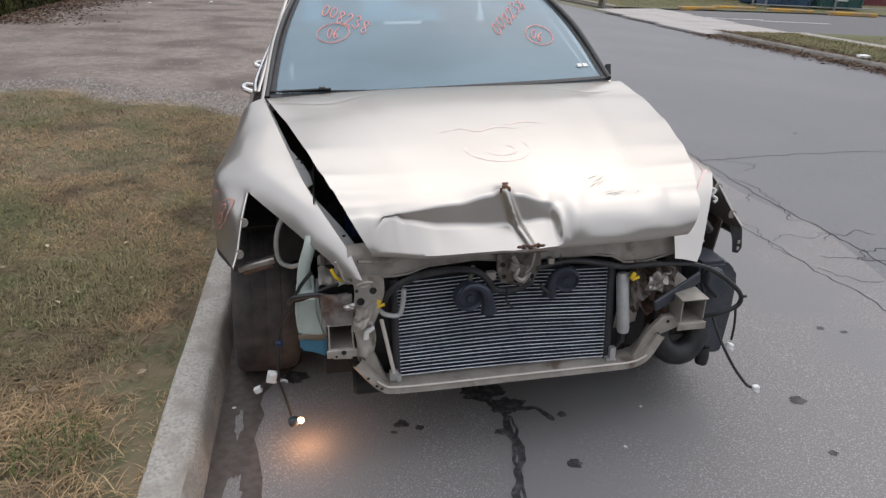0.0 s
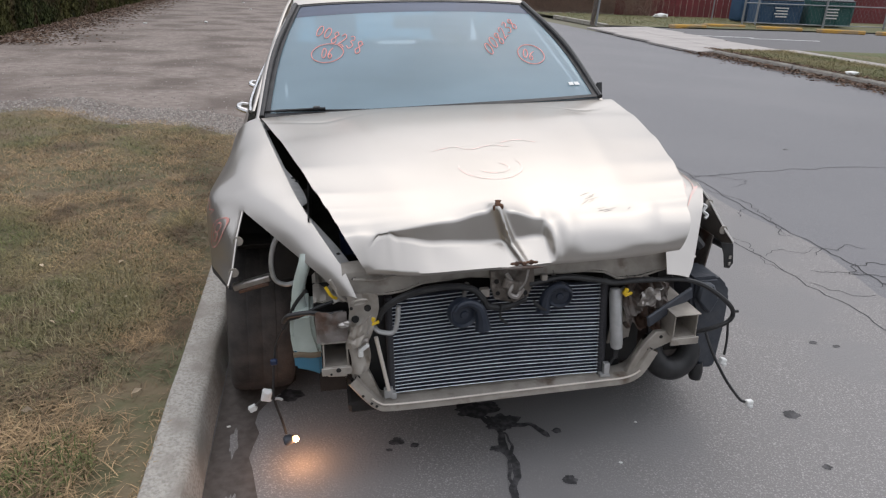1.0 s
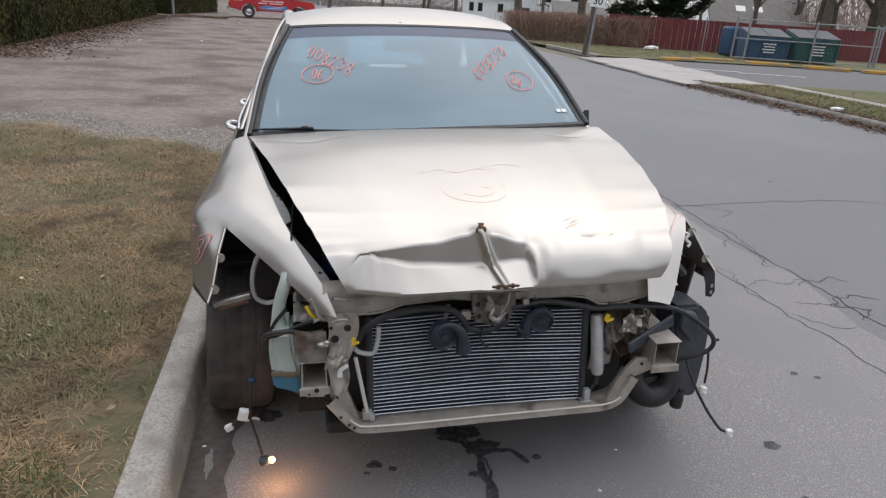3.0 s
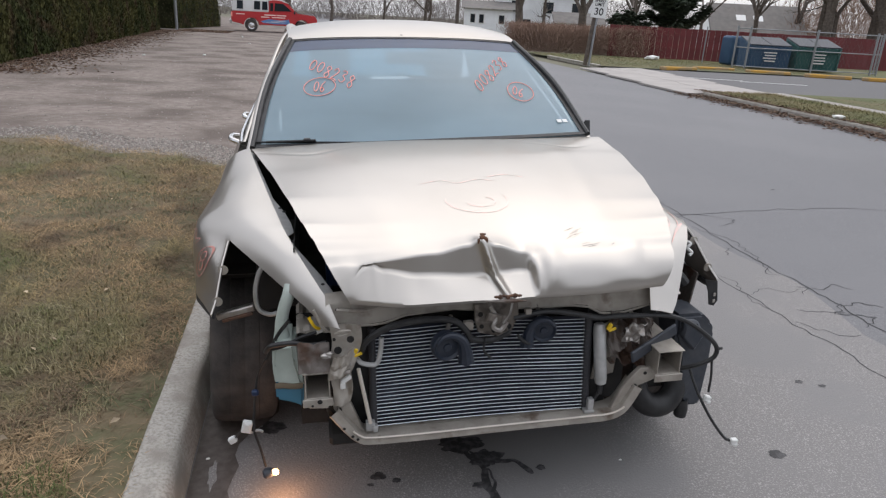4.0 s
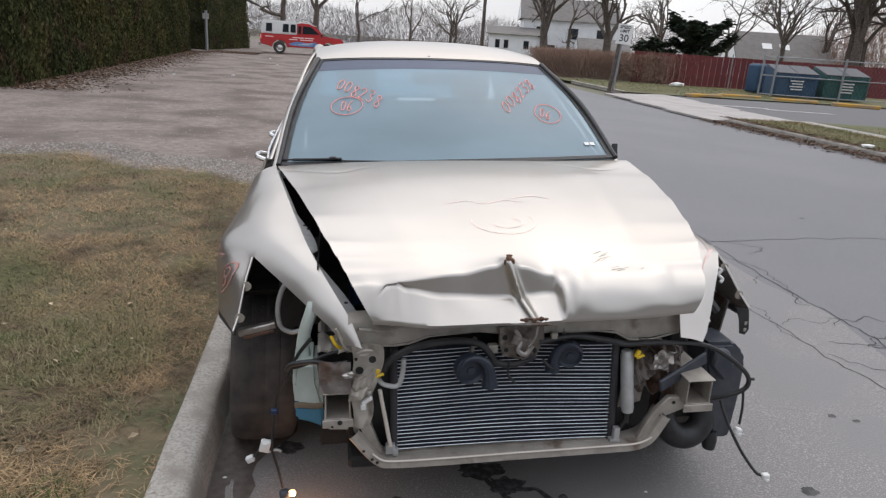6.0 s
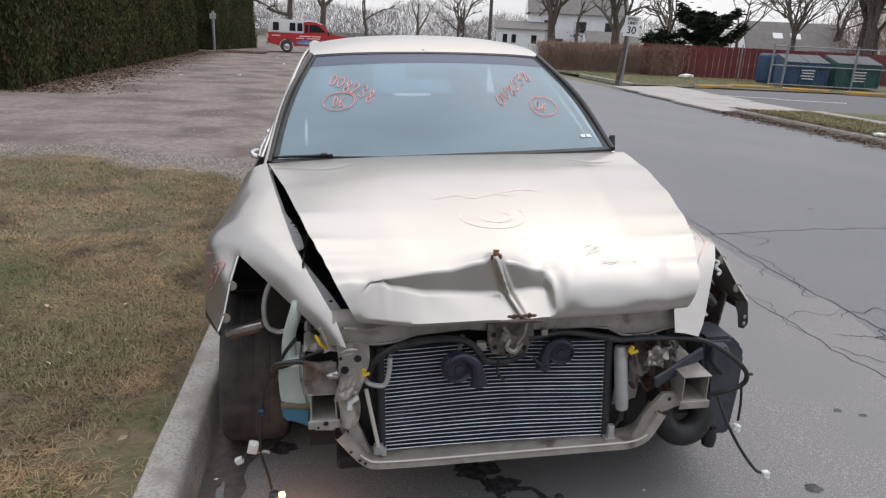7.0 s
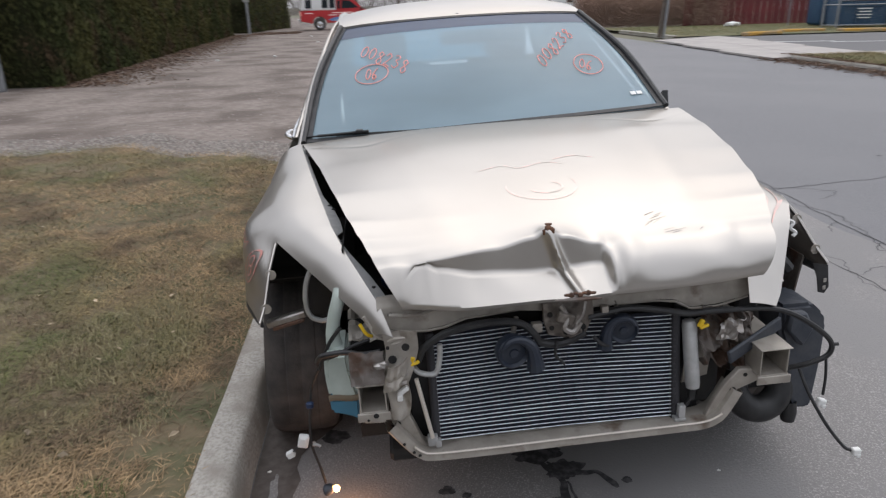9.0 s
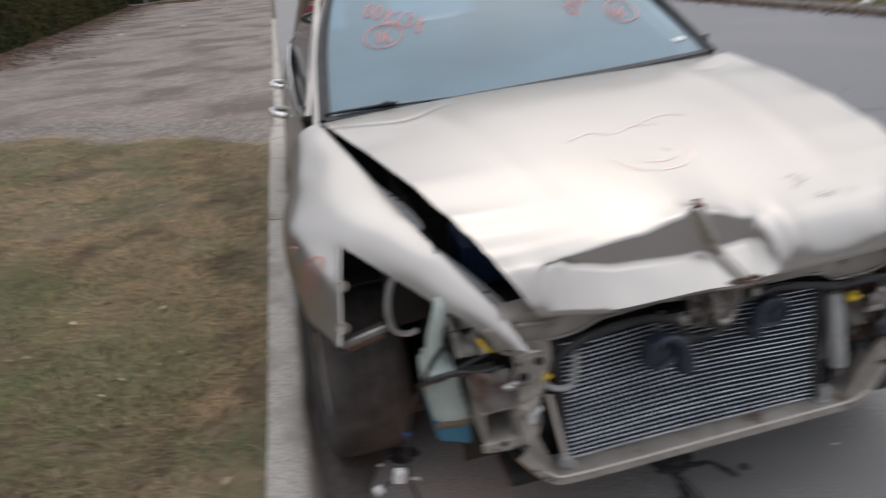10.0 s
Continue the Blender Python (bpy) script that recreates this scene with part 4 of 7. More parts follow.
seat(-0.36, 3.75)
seat(0.36, 3.75)
bm = B()
sheet(bm, lambda u, v: V((2 * u - 1) * 0.62, 5.0 + 0.15 * v, 0.55 + 0.5 * v), 10, 6, 0.1)
part("rear_seat", bm, CLOTH, car, "grey rear bench seat")
bm = B()
sheet(bm, lambda u, v: V((2 * u - 1) * 0.64, 5.1 + 0.5 * v, 1.03), 6, 4, 0.02)
part("parcel_shelf", bm, CLOTH, car)
bm = B()
box(bm, (0.02, 3.6, 1.325), (0.24, 0.03, 0.065), None, 0.014, 2)
part("rear_view_mirror", bm, BLACK, car, "black interior mirror")
for side in (-1, 1):
    bm = B()
    tube(bm, [(side * 0.71, 4.08, 0.95), (side * 0.575, 4.2, 1.37)], 0.03, 8)
    part("centre_pillar", bm, DASH, car)
bm = B()
sheet(bm, lambda u, v: roof_pt(0.03 + 0.94 * u, 0.03 + 0.94 * v) - V(0, 0, 0.03), 12, 12)
part("headliner", bm, CLOTH, car)


# wheels
def wheel(x, y, steer, camber=0.0, wide=1.0):
    m = Matrix.Translation((x, y, TYRE_R - 0.004)) @ Matrix.Rotation(radians(steer), 4, "Z") @ Matrix.Rotation(radians(90 + camber), 4, "Y") @ Matrix.Diagonal((1, 1, wide, 1))
    bm = B()
    prof = [(0.205, -0.1), (0.25, -0.112), (0.28, -0.111), (0.3, -0.104), (0.31, -0.094), (0.316, -0.075), (0.318, -0.052), (0.317, -0.05), (0.317, -0.046), (0.319, -0.044), (0.3195, -0.004), (0.3182, -0.002)]
    prof = prof + [(r, -z) for r, z in reversed(prof)] + [prof[0]]
    lathe(bm, prof, 64, m)
    w = part("wheel", bm, RUBBER, car, "worn dusty tyre", sharp=40)
    bm = B()
    lathe(bm, [(0.206, -0.095), (0.19, -0.085), (0.17, -0.06), (0.06, -0.05), (0.0, -0.055)], 32, m)
    lathe(bm, [(0.206, 0.095), (0.19, 0.085), (0.17, 0.06), (0.06, 0.07), (0.0, 0.075)], 32, m)
    part("rim", bm, STEEL, w)


wheel(-0.785, AXLE_F + 0.115, 5, 4, 1.08)
wheel(0.775, AXLE_F, 4)
wheel(-0.78, AXLE_R, 0)
wheel(0.78, AXLE_R, 0)

# wheel houses, engine bay
for side in (-1, 1):
    bm = B()
    sheet(bm, lambda u, v: V(side * (0.56 + 0.3 * v), AXLE_F + 0.362 * math.cos(math.pi * (0.04 + 0.56 * u)), 0.33 + 0.362 * math.sin(math.pi * (0.04 + 0.56 * u))), 28, 6, 0.004)
    sheet(bm, lambda u, v: V(side * 0.56, 2.05 + 0.8 * u, 0.3 + 0.55 * v), 4, 4, 0.004)
    sheet(bm, lambda u, v: V(side * (0.56 + 0.31 * u), 2.36 + 0.1 * v, 0.64 + 0.18 * v), 4, 4, 0.004)
    part("wheel_liner", bm, DARK, car, "black wheel housing liner")
    bm = B()
    sheet(bm, lambda u, v: V(side * 0.9, 3.0 + 2.0 * u, 0.3 - 0.1 * v), 4, 2, 0.06)
    part("sill", bm, DARK, car)
bm = B()
sheet(bm, lambda u, v: V(-0.56 + 1.12 * u, 2.05 + 0.85 * v, 0.62 + 0.05 * noise.noise((u * 9, v * 8, 0)) + 0.08 * v), 20, 16)
sheet(bm, lambda u, v: V(-0.56 + 1.12 * u, 1.98, 0.66 - 0.4 * v), 4, 4)
sheet(bm, lambda u, v: V(-0.8 + 1.6 * u, 2.95, 0.95 - 0.7 * v), 4, 4)
part("engine", bm, DARK, car, "dark oily engine bay")
bm = B()
box(bm, (-0.38, 2.28, 0.72), (0.16, 0.2, 0.14), None, 0.015)
part("battery", bm, BATT, car, "blue-black battery")
bm = B()
box(bm, (0, 4.2, 0.26), (1.62, 3.9, 0.06), None, 0.02)
part("floor_pan", bm, DARK, car)
bm = B()
box(bm, (0.0, 2.05, 0.27), (0.95, 0.4, 0.04), None, 0.01)
part("splash_shield", bm, DARK, car)


# upper radiator support: pressed panel with a wavy lower edge
def wavy(x):
    return ip(x, [-0.47, -0.42, -0.34, -0.29, -0.24, -0.09, 0.0, 0.29, 0.346, 0.387, 0.464, 0.56], [0.69, 0.676, 0.672, 0.678, 0.698, 0.708, 0.698, 0.695, 0.686, 0.661, 0.66, 0.685])


bm = B()
sheet(bm, lambda u, v: V(-0.47 + 1.03 * u, smooth_ip(v, [0, 0.25, 0.45, 0.85, 1], [1.868 + 0.11 * smooth_ip(u, [0.06, 0.2], [0.0, 1.0]), 1.86, 1.845, 1.835, 1.85]) + 0.006 * math.sin(u * 9),
                         smooth_ip(v, [0, 0.25, 0.45, 0.85, 1], [0.77, 0.765, 0.745, wavy(-0.47 + 1.03 * u) + 0.004, wavy(-0.47 + 1.03 * u)]) + 0.005 * noise.noise((u * 10, v * 2, 0))), 60, 14, 0.003)
support = part("upper_radiator_support", bm, PRIMER, car, "dented beige radiator support panel", sharp=60)
bm = B()
tube(bm, [(x, 1.838, wavy(x)) for x in np.linspace(-0.46, 0.55, 50)], 0.0035, 6)
part("pressed_edge", bm, PRIMER, support)
bm = B()
tube(bm, [(-0.44, 1.832, 0.73), (-0.36, 1.832, 0.722), (-0.3, 1.83, 0.735), (-0.1, 1.832, 0.74)], 0.006, 6, 5)
part("pressed_rib", bm, PRIMER, support)
bm = B()
box(bm, (0.565, 1.9, 0.68), (0.07, 0.08, 0.12), None, 0.01)
part("headlight_bay_plate", bm, DARK, car)


def plate(name, outline, y, depth, material, parent, label="", holes=(), tilt=0.0):
    """A pressed plate whose outline is given in x and z, facing forwards."""
    bm = B()
    m = Matrix.Translation((0, y, 0)) @ Matrix.Rotation(radians(90 + tilt), 4, "X")
    prism(bm, outline, depth * -1, m)
    bmesh.ops.recalc_face_normals(bm, faces=bm.faces)
    bmesh.ops.bevel(bm, geom=list(bm.edges), offset=0.0025, segments=1, affect="EDGES")
    ob = part(name, bm, material, parent, label, sharp=30)
    for hx, hz, hr in holes:
        bm = B()
        lathe(bm, [(hr, 0), (hr * 0.96, 0.002), (0, 0.0015)], 10, Matrix.Translation((hx, y - 0.0005, hz)) @ Matrix.Rotation(radians(90), 4, "X"))
        part("hole", bm, DARK, ob)
    return ob


def support_edge(z):
    return ip(z, [0.43, 0.49, 0.54, 0.575, 0.62, 0.69], [-0.412, -0.402, -0.398, -0.383, -0.376, -0.372])


bm = B()
sheet(bm, lambda u, v: V(-0.462 + 0.006 * math.sin(9 * v) + (support_edge(0.69 - 0.26 * v) + 0.462) * u, 1.812 + 0.016 * math.sin(math.pi * u) ** 2 * math.sin(3 * math.pi * v + 1) + 0.012 * noise.noise((u * 2, v * 5, 1)) + 0.0015 * noise.noise((u * 9, v * 18, 4)), 0.69 - 0.26 * v), 16, 36, 0.004)
side = part("side_support", bm, PRIMER, car, "bent beige side support of the radiator", sharp=24)
plate("lower_arm", [(-0.463, 0.44), (-0.41, 0.435), (-0.38, 0.353), (-0.36, 0.303), (-0.345, 0.283), (-0.36, 0.276), (-0.387, 0.297), (-0.436, 0.379), (-0.458, 0.41)], 1.812, 0.03, PRIMER, car, "beige lower arm of the radiator support",
      [(-0.388, 0.326, 0.0065), (-0.376, 0.316, 0.005), (-0.442, 0.409, 0.008)])
for hx, hz, hr in ((-0.403, 0.652, 0.011), (-0.44, 0.619, 0.012), (-0.45, 0.655, 0.005)):
    bm = B()
    lathe(bm, [(hr, 0), (hr * 0.9, 0.004), (0, 0.003)], 10, Matrix.Translation((hx, 1.796, hz)) @ Matrix.Rotation(radians(90), 4, "X"))
    part("hole", bm, DARK, side)
bm = B()
tube(bm, [(-0.448, 1.79, 0.675), (-0.43, 1.785, 0.685), (-0.405, 1.787, 0.683), (-0.412, 1.79, 0.673), (-0.44, 1.79, 0.668)], 0.004, 6, 4)
part("pressed_rim", bm, PRIMER, side)
bm = B()
sheet(bm, lambda u, v: V(-0.452 + 0.058 * u - 0.02 * v, 1.79 - 0.016 * math.sin(math.pi * u) + 0.01 * noise.noise((u * 4, v * 4, 7)), 0.60 - 0.075 * v + 0.03 * u + 0.012 * noise.noise((u * 4, v * 3, 2))), 12, 12, 0.003)
part("torn_bracket", bm, PRIMER, car, "torn bare metal edge", sharp=20)
for x, z, s in ((-0.425, 0.552, 0.017), (-0.478, 0.606, 0.016), (-0.462, 0.612, 0.012), (-0.447, 0.535, 0.014), (-0.413, 0.575, 0.01)):
    bm = B()
    blob(bm, (x, 1.79, z), s, x * 40, (1.3, 0.8, 0.6), 1)
    part("torn_flap", bm, STEEL, car, "bright torn metal flap", smooth=False)


def rail_end(x0, x1, z0, z1, y, label):
    r = empty_part("frame_rail_end", car)
    t = 0.004
    y1 = y + 0.42
    for n, c, s in (("top_plate", ((x0 + x1) / 2, (y + y1) / 2, z1), (x1 - x0 + 0.014, y1 - y + 0.012, t)), ("bottom_plate", ((x0 + x1) / 2, (y + y1) / 2, z0), (x1 - x0 + 0.01, y1 - y, t)),
                    ("side_plate", (x0, (y + y1) / 2, (z0 + z1) / 2), (t, y1 - y, z1 - z0)), ("side_plate", (x1, (y + y1) / 2, (z0 + z1) / 2), (t, y1 - y, z1 - z0))):
        bm = B()
        box(bm, c, s, None, 0.0012)
        part(n, bm, PRIMER, r)
    bm = B()
    box(bm, ((x0 + x1) / 2, y + 0.2, (z0 + z1) / 2), (x1 - x0, 0.004, z1 - z0))
    part("inner_wall", bm, DARK, r)
    bm = B()
    box(bm, ((x0 + x1) / 2, y - 0.004, z0 - 0.012), (x1 - x0 + 0.02, 0.006, 0.026), None, 0.002)
    part("flange", bm, PRIMER, r)
    return r


def empty_part(name, parent):
    ob = new(name)
    ob.parent = parent
    ob.empty_display_size = 0.05
    return ob


rail_end(-0.538, -0.469, 0.464, 0.549, 1.795, "")
rail_end(0.568, 0.645, 0.466, 0.548, 1.765, "")
# crumpled panel over the left rail
bm = B()
sheet(bm, lambda u, v: V(-0.556 + 0.092 * u, 1.79 + 0.03 * v + 0.009 * noise.noise((u * 3, v * 2, 3)) + 0.0015 * noise.noise((u * 11, v * 9, 5)), 0.552 + 0.083 * v + 0.008 * noise.noise((u * 5, v * 4, 8))), 18, 16, 0.003)
part("crumpled_panel", bm, CRUSHED, car, "crumpled grey-brown headlight panel", sharp=18)
plate("rail_flange", [(-0.541, 0.464), (-0.471, 0.461), (-0.474, 0.43), (-0.53, 0.434)], 1.79, 0.012, PRIMER, car, "", [(-0.498, 0.456, 0.008), (-0.52, 0.444, 0.004)])
bm = B()
sheet(bm, lambda u, v: V(-0.56 + 0.1 * u, 1.92 + 0.1 * v, 0.62 + 0.05 * v + 0.02 * noise.noise((u * 4, v * 4, 5))), 10, 8, 0.003)
part("crumpled_panel", bm, PRIMER, car, "", sharp=22)
bm = B()
tube(bm, [(-0.505, 1.83, 0.735), (-0.49, 1.83, 0.70), (-0.475, 1.825, 0.675), (-0.44, 1.82, 0.662)], 0.005, 6, 5)
part("bent_rod", bm, PRIMER, car)
bm = B()
tube(bm, [(-0.52, 1.86, 0.70), (-0.505, 1.85, 0.675), (-0.49, 1.86, 0.66)], 0.005, 6, 4)
part("yellow_wire", bm, YELLOW, car, "yellow wire")
# right corner: crushed metal, plank bracket, lower bracket
bm = B()
sheet(bm, lambda u, v: V(0.42 + 0.16 * u, 1.835 + 0.06 * noise.noise((u * 3.2, v * 3.2, 2)) + 0.03 * noise.noise((u * 9, v * 8, 1)), 0.50 + 0.17 * v - 0.05 * u + 0.02 * noise.noise((u * 6, v * 5, 9))), 22, 22, 0.003)
part("crushed_corner", bm, CRUSHED, car, "crushed rusty metal corner", sharp=18)
bm = B()
sheet(bm, lambda u, v: V(0.45 + 0.06 * u + 0.02 * v, 1.80 + 0.02 * noise.noise((u * 3, v * 3, 12)), 0.575 + 0.06 * v + 0.015 * noise.noise((u * 3, v * 3, 19))), 14, 14, 0.003)
part("torn_flap", bm, STEEL, car, "", sharp=18)
bm = B()
sheet(bm, lambda u, v: V(0.40 + 0.09 * u - 0.02 * v, 1.85 + 0.03 * u, 0.62 - 0.2 * v + 0.015 * noise.noise((u * 3, v * 4, 2))), 8, 12, 0.004)
part("side_support", bm, PRIMER, car, "bent beige side support", sharp=22)
bm = B()
a, b = V(0.485, 1.79, 0.52), V(0.67, 1.86, 0.577)
box(bm, tuple((a + b) / 2), ((b - a).length, 0.012, 0.042), (b - a).to_track_quat("X", "Z").to_matrix(), 0.004)
part("headlight_bracket", bm, LINER, car, "grey-blue plastic headlight bracket")
plate("lower_bracket", [(0.43, 0.298), (0.472, 0.322), (0.529, 0.408), (0.586, 0.431), (0.60, 0.452), (0.576, 0.47), (0.528, 0.474), (0.493, 0.436), (0.465, 0.393), (0.44, 0.335)], 1.80, 0.02, PRIMER, car, "beige lower corner bracket",
      [(0.512, 0.408, 0.01), (0.545, 0.455, 0.006), (0.495, 0.37, 0.005)])
bm = B()
sheet(bm, lambda u, v: V(0.66 + 0.09 * u, 1.99 + 0.1 * v, 0.62 + 0.05 * v + 0.02 * u), 6, 6, 0.004)
part("bay_bracket", bm, STEEL, car, "dull metal brace in the headlight bay")
bm = B()
tube(bm, [(0.70, 2.02, 0.70), (0.76, 2.04, 0.69), (0.79, 2.04, 0.66)], 0.02, 8, 4)
part("lamp_bracket", bm, BLACK, car)
bm = B()
sheet(bm, lambda u, v: V(0.86 + 0.02 * v, 2.1 + 0.1 * u, 0.52 + 0.15 * v), 4, 4, 0.006)
part("torn_liner", bm, CRUSHED, car)

# plastic liner box at the right corner: faceted
bm = B()
m = Matrix.Translation((0, 1.955, 0)) @ Matrix.Rotation(radians(90), 4, "X")
prism(bm, [(0.73, 0.575), (0.83, 0.575), (0.872, 0.535), (0.885, 0.50), (0.885, 0.37), (0.872, 0.20), (0.80, 0.205), (0.775, 0.28), (0.76, 0.42), (0.735, 0.49)], -0.14, m)
bmesh.ops.recalc_face_normals(bm, faces=bm.faces)
bmesh.ops.bevel(bm, geom=list(bm.edges), offset=0.012, segments=2, affect="EDGES")
air_box = part("air_resonator", bm, LINER, car, "grey-blue plastic resonator box", sharp=30)
bm = B()
prism(bm, [(0.745, 0.50), (0.80, 0.44), (0.83, 0.5), (0.80, 0.56), (0.75, 0.56)], -0.05, Matrix.Translation((0, 1.93, 0)) @ Matrix.Rotation(radians(90), 4, "X"))
bmesh.ops.bevel(bm, geom=list(bm.edges), offset=0.008, segments=1, affect="EDGES")
part("moulded_face", bm, LINER, air_box)
bm = B()
lathe(bm, [(0.0, 0), (0.022, 0), (0.025, 0.03), (0.02, 0.07)], 12, Matrix.Translation((0.80, 1.96, 0.165)))
part("drain_nozzle", bm, BLACK, air_box)
bm = B()
tube(bm, [(0.70 + 0.075 * math.cos(a), 1.985 + 0.02 * math.sin(a), 0.295 + 0.08 * math.sin(a)) for a in np.linspace(radians(150), radians(390), 26)], [0.034, 0.042, 0.044, 0.042, 0.034], 16)
duct = part("air_intake_duct", bm, BLACK, car, "rounded black plastic intake duct")
bm = B()
sheet(bm, lambda u, v: V(0.63 + 0.14 * u, 2.02 + 0.03 * v, 0.26 + 0.14 * v), 8, 8, 0.004)
part("duct_back", bm, DARK, duct)

# condenser: tubes, fins, headers
condenser = empty_part("condenser", car)
condenser["label"] = "dusty aluminium condenser bowed by the impact"


def cond(x, z):
    """Face of the condenser: leans back at the top and is pushed in towards the middle."""
    k = (z - 0.33) / 0.31
    sag = 0.01 * math.cos((x + 0.05) * 4.2) * (1 - abs(k - 0.45))
    return V(x, 1.822 + 0.035 * k + 0.02 * math.exp(-((x - 0.02) / 0.2) ** 2) * k, z + sag)


# near-black sheet behind the tubes darkens the gaps; its paler patches are dust
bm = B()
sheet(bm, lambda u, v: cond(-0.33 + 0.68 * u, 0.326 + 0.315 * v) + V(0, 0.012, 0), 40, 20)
part("fin_core", bm, FIN, condenser, "near-black fins with paler dusty patches")
TUBES = 27
for i in range(TUBES):
    z = 0.331 + 0.305 * i / (TUBES - 1)
    bm = B()
    pts = [cond(x, z) + V(0, 0, 0.0016 * noise.noise((x * 6, z * 60, 0))) for x in np.linspace(-0.33, 0.35, 24)]
    tube(bm, pts, 0.0012, 6)
    part("condenser_tube", bm, ALU, condenser)
for x, w in ((-0.337, 0.012), (0.357, 0.014)):
    bm = B()
    tube(bm, [cond(x, 0.325) + V(0, 0.004, -0.01), cond(x, 0.64) + V(0, 0.004, 0.01)], w, 10)
    part("header_tank", bm, FINDARK, condenser)
for z in np.linspace(0.35, 0.62, 16):
    bm = B()
    box(bm, tuple(cond(0.351, z) + V(0, -0.008, 0)), (0.006, 0.005, 0.005), None, 0.001)
    part("header_ridge", bm, FINDARK, condenser)
for c, s in (((0.366, 1.805, 0.35), (0.02, 0.02, 0.05)), ((0.362, 1.805, 0.33), (0.035, 0.025, 0.012)), ((-0.35, 1.80, 0.352), (0.028, 0.02, 0.032)), ((-0.335, 1.795, 0.345), (0.016, 0.02, 0.022))):
    bm = B()
    box(bm, c, s, None, 0.004, 2)
    part("fitting", bm, DULL, condenser, "dull aluminium fitting")
bm = B()
d = V(0.395, 1.822, 0.424) - V(0.389, 1.865, 0.625)
q = d.to_track_quat("Z", "Y").to_matrix().to_4x4()
lathe(bm, [(0, 0), (0.012, 0.0), (0.018, 0.004), (0.0185, 0.012), (0.0205, 0.016), (0.0205, 0.185), (0.018, 0.2), (0.01, 0.205), (0, 0.205)], 16, Matrix.Translation((0.389, 1.845, 0.625)) @ q)
part("receiver_drier", bm, DULL, car, "grey aluminium drier canister")
bm = B()
tube(bm, [(0.397, 1.82, 0.425), (0.398, 1.82, 0.39), (0.385, 1.82, 0.36)], 0.007, 6, 4)
box(bm, (0.4, 1.82, 0.4), (0.018, 0.02, 0.04), None, 0.003)
part("drier_bracket", bm, BLACK, car)
# black side ducts beside the condenser
for x0, x1 in ((-0.40, -0.345), (0.37, 0.455)):
    bm = B()
    sheet(bm, lambda u, v: V(x0 + (x1 - x0) * u, 1.90, 0.30 + 0.38 * v), 3, 3, 0.006)
    part("air_duct", bm, BLACK, car)

# lower crossmember: channel with a raised front edge
bm = B()
path = spline([(-0.462, 0, 0.41), (-0.415, 0, 0.345), (-0.382, 0, 0.312), (-0.345, 0, 0.302), (-0.2, 0, 0.300), (0.05, 0, 0.303), (0.35, 0, 0.305), (0.425, 0, 0.307), (0.465, 0, 0.32), (0.49, 0, 0.345), (0.525, 0, 0.41)], 6)
SEC = [(1.865, 0.028), (1.80, 0.034), (1.788, 0.03), (1.782, 0.006), (1.79, 0.0), (1.865, -0.012)]


def beam(u, v):
    i = min(len(path) - 1, round(u * (len(path) - 1)))
    p = path[i]
    d = (path[min(i + 1, len(path) - 1)] - path[max(i - 1, 0)]).normalized()
    nrm = V(-d.z, 0, d.x)
    y, h = SEC[round(v * (len(SEC) - 1))]
    return V(p.x, y, p.z) + nrm * (h - 0.014)


sheet(bm, beam, len(path) - 1, len(SEC) - 1)
crossmember = part("lower_crossmember", bm, PRIMER, car, "beige lower crossmember with scraped edge", sharp=30)
bm = B()
tube(bm, [V(p.x, 1.782, p.z + 0.017) for p in path[8:-9]], 0.0032, 6)
part("scraped_edge", bm, SCRAPED, crossmember, "bright scraped edge")
for x in (-0.27, -0.22, 0.15, 0.18):
    bm = B()
    box(bm, (x, 1.825, 0.3125), (0.035, 0.012, 0.004), None, 0.0015)
    part("slot", bm, DARK, crossmember)
for x, z in ((-0.39, 0.318), (-0.405, 0.33), (-0.43, 0.36)):
    bm = B()
    lathe(bm, [(0.005, 0), (0, 0.001)], 8, Matrix.Translation((x, 1.781, z)) @ Matrix.Rotation(radians(90), 4, "X"))
    part("hole", bm, DARK, crossmember)


# horns
def horn(c, turn, sc, hand):
    m = Matrix.Translation(c) @ Matrix.Rotation(radians(turn), 4, "Z") @ Matrix.Rotation(radians(90), 4, "X") @ Matrix.Diagonal((sc * hand, sc, sc, 1))
    h = empty_part("horn", car)
    bm = B()
    lathe(bm, [(0, 0.004), (0.01, 0.004), (0.012, 0.0), (0.03, -0.004), (0.036, 0.004), (0.04, 0.0), (0.042, -0.012), (0.04, -0.026), (0.02, -0.034), (0, -0.034)], 24, m)
    part("horn_shell", bm, HORN, h)
    # curled trumpet round the shell, flaring towards its mouth
    bm = B()
    turns = [(150, 0.033), (110, 0.036), (70, 0.038), (30, 0.042), (0, 0.046), (-25, 0.055), (-42, 0.07)]
    tube(bm, [m @ V(q * math.cos(radians(a)), q * math.sin(radians(a)), 0.006) for a, q in turns], [0.005 * sc, 0.009 * sc, 0.013 * sc, 0.017 * sc, 0.023 * sc], 10, 5)
    part("horn_bell", bm, HORN, h, "grey-blue horn trumpet")
    bm = B()
    tube(bm, [m @ V(0, 0, -0.03), m @ V(0.01, 0.03, -0.035), m @ V(0.02, 0.075, -0.035)], 0.006 * sc, 6, 4)
    part("horn_bracket", bm, STEEL, h)
    return h


horn((-0.122, 1.762, 0.620), 8, 1.12, 1)["label"] = "dark blue-black horn"
horn((0.187, 1.80, 0.634), -8, 1.0, -1)["label"] = "dark blue-black horn"

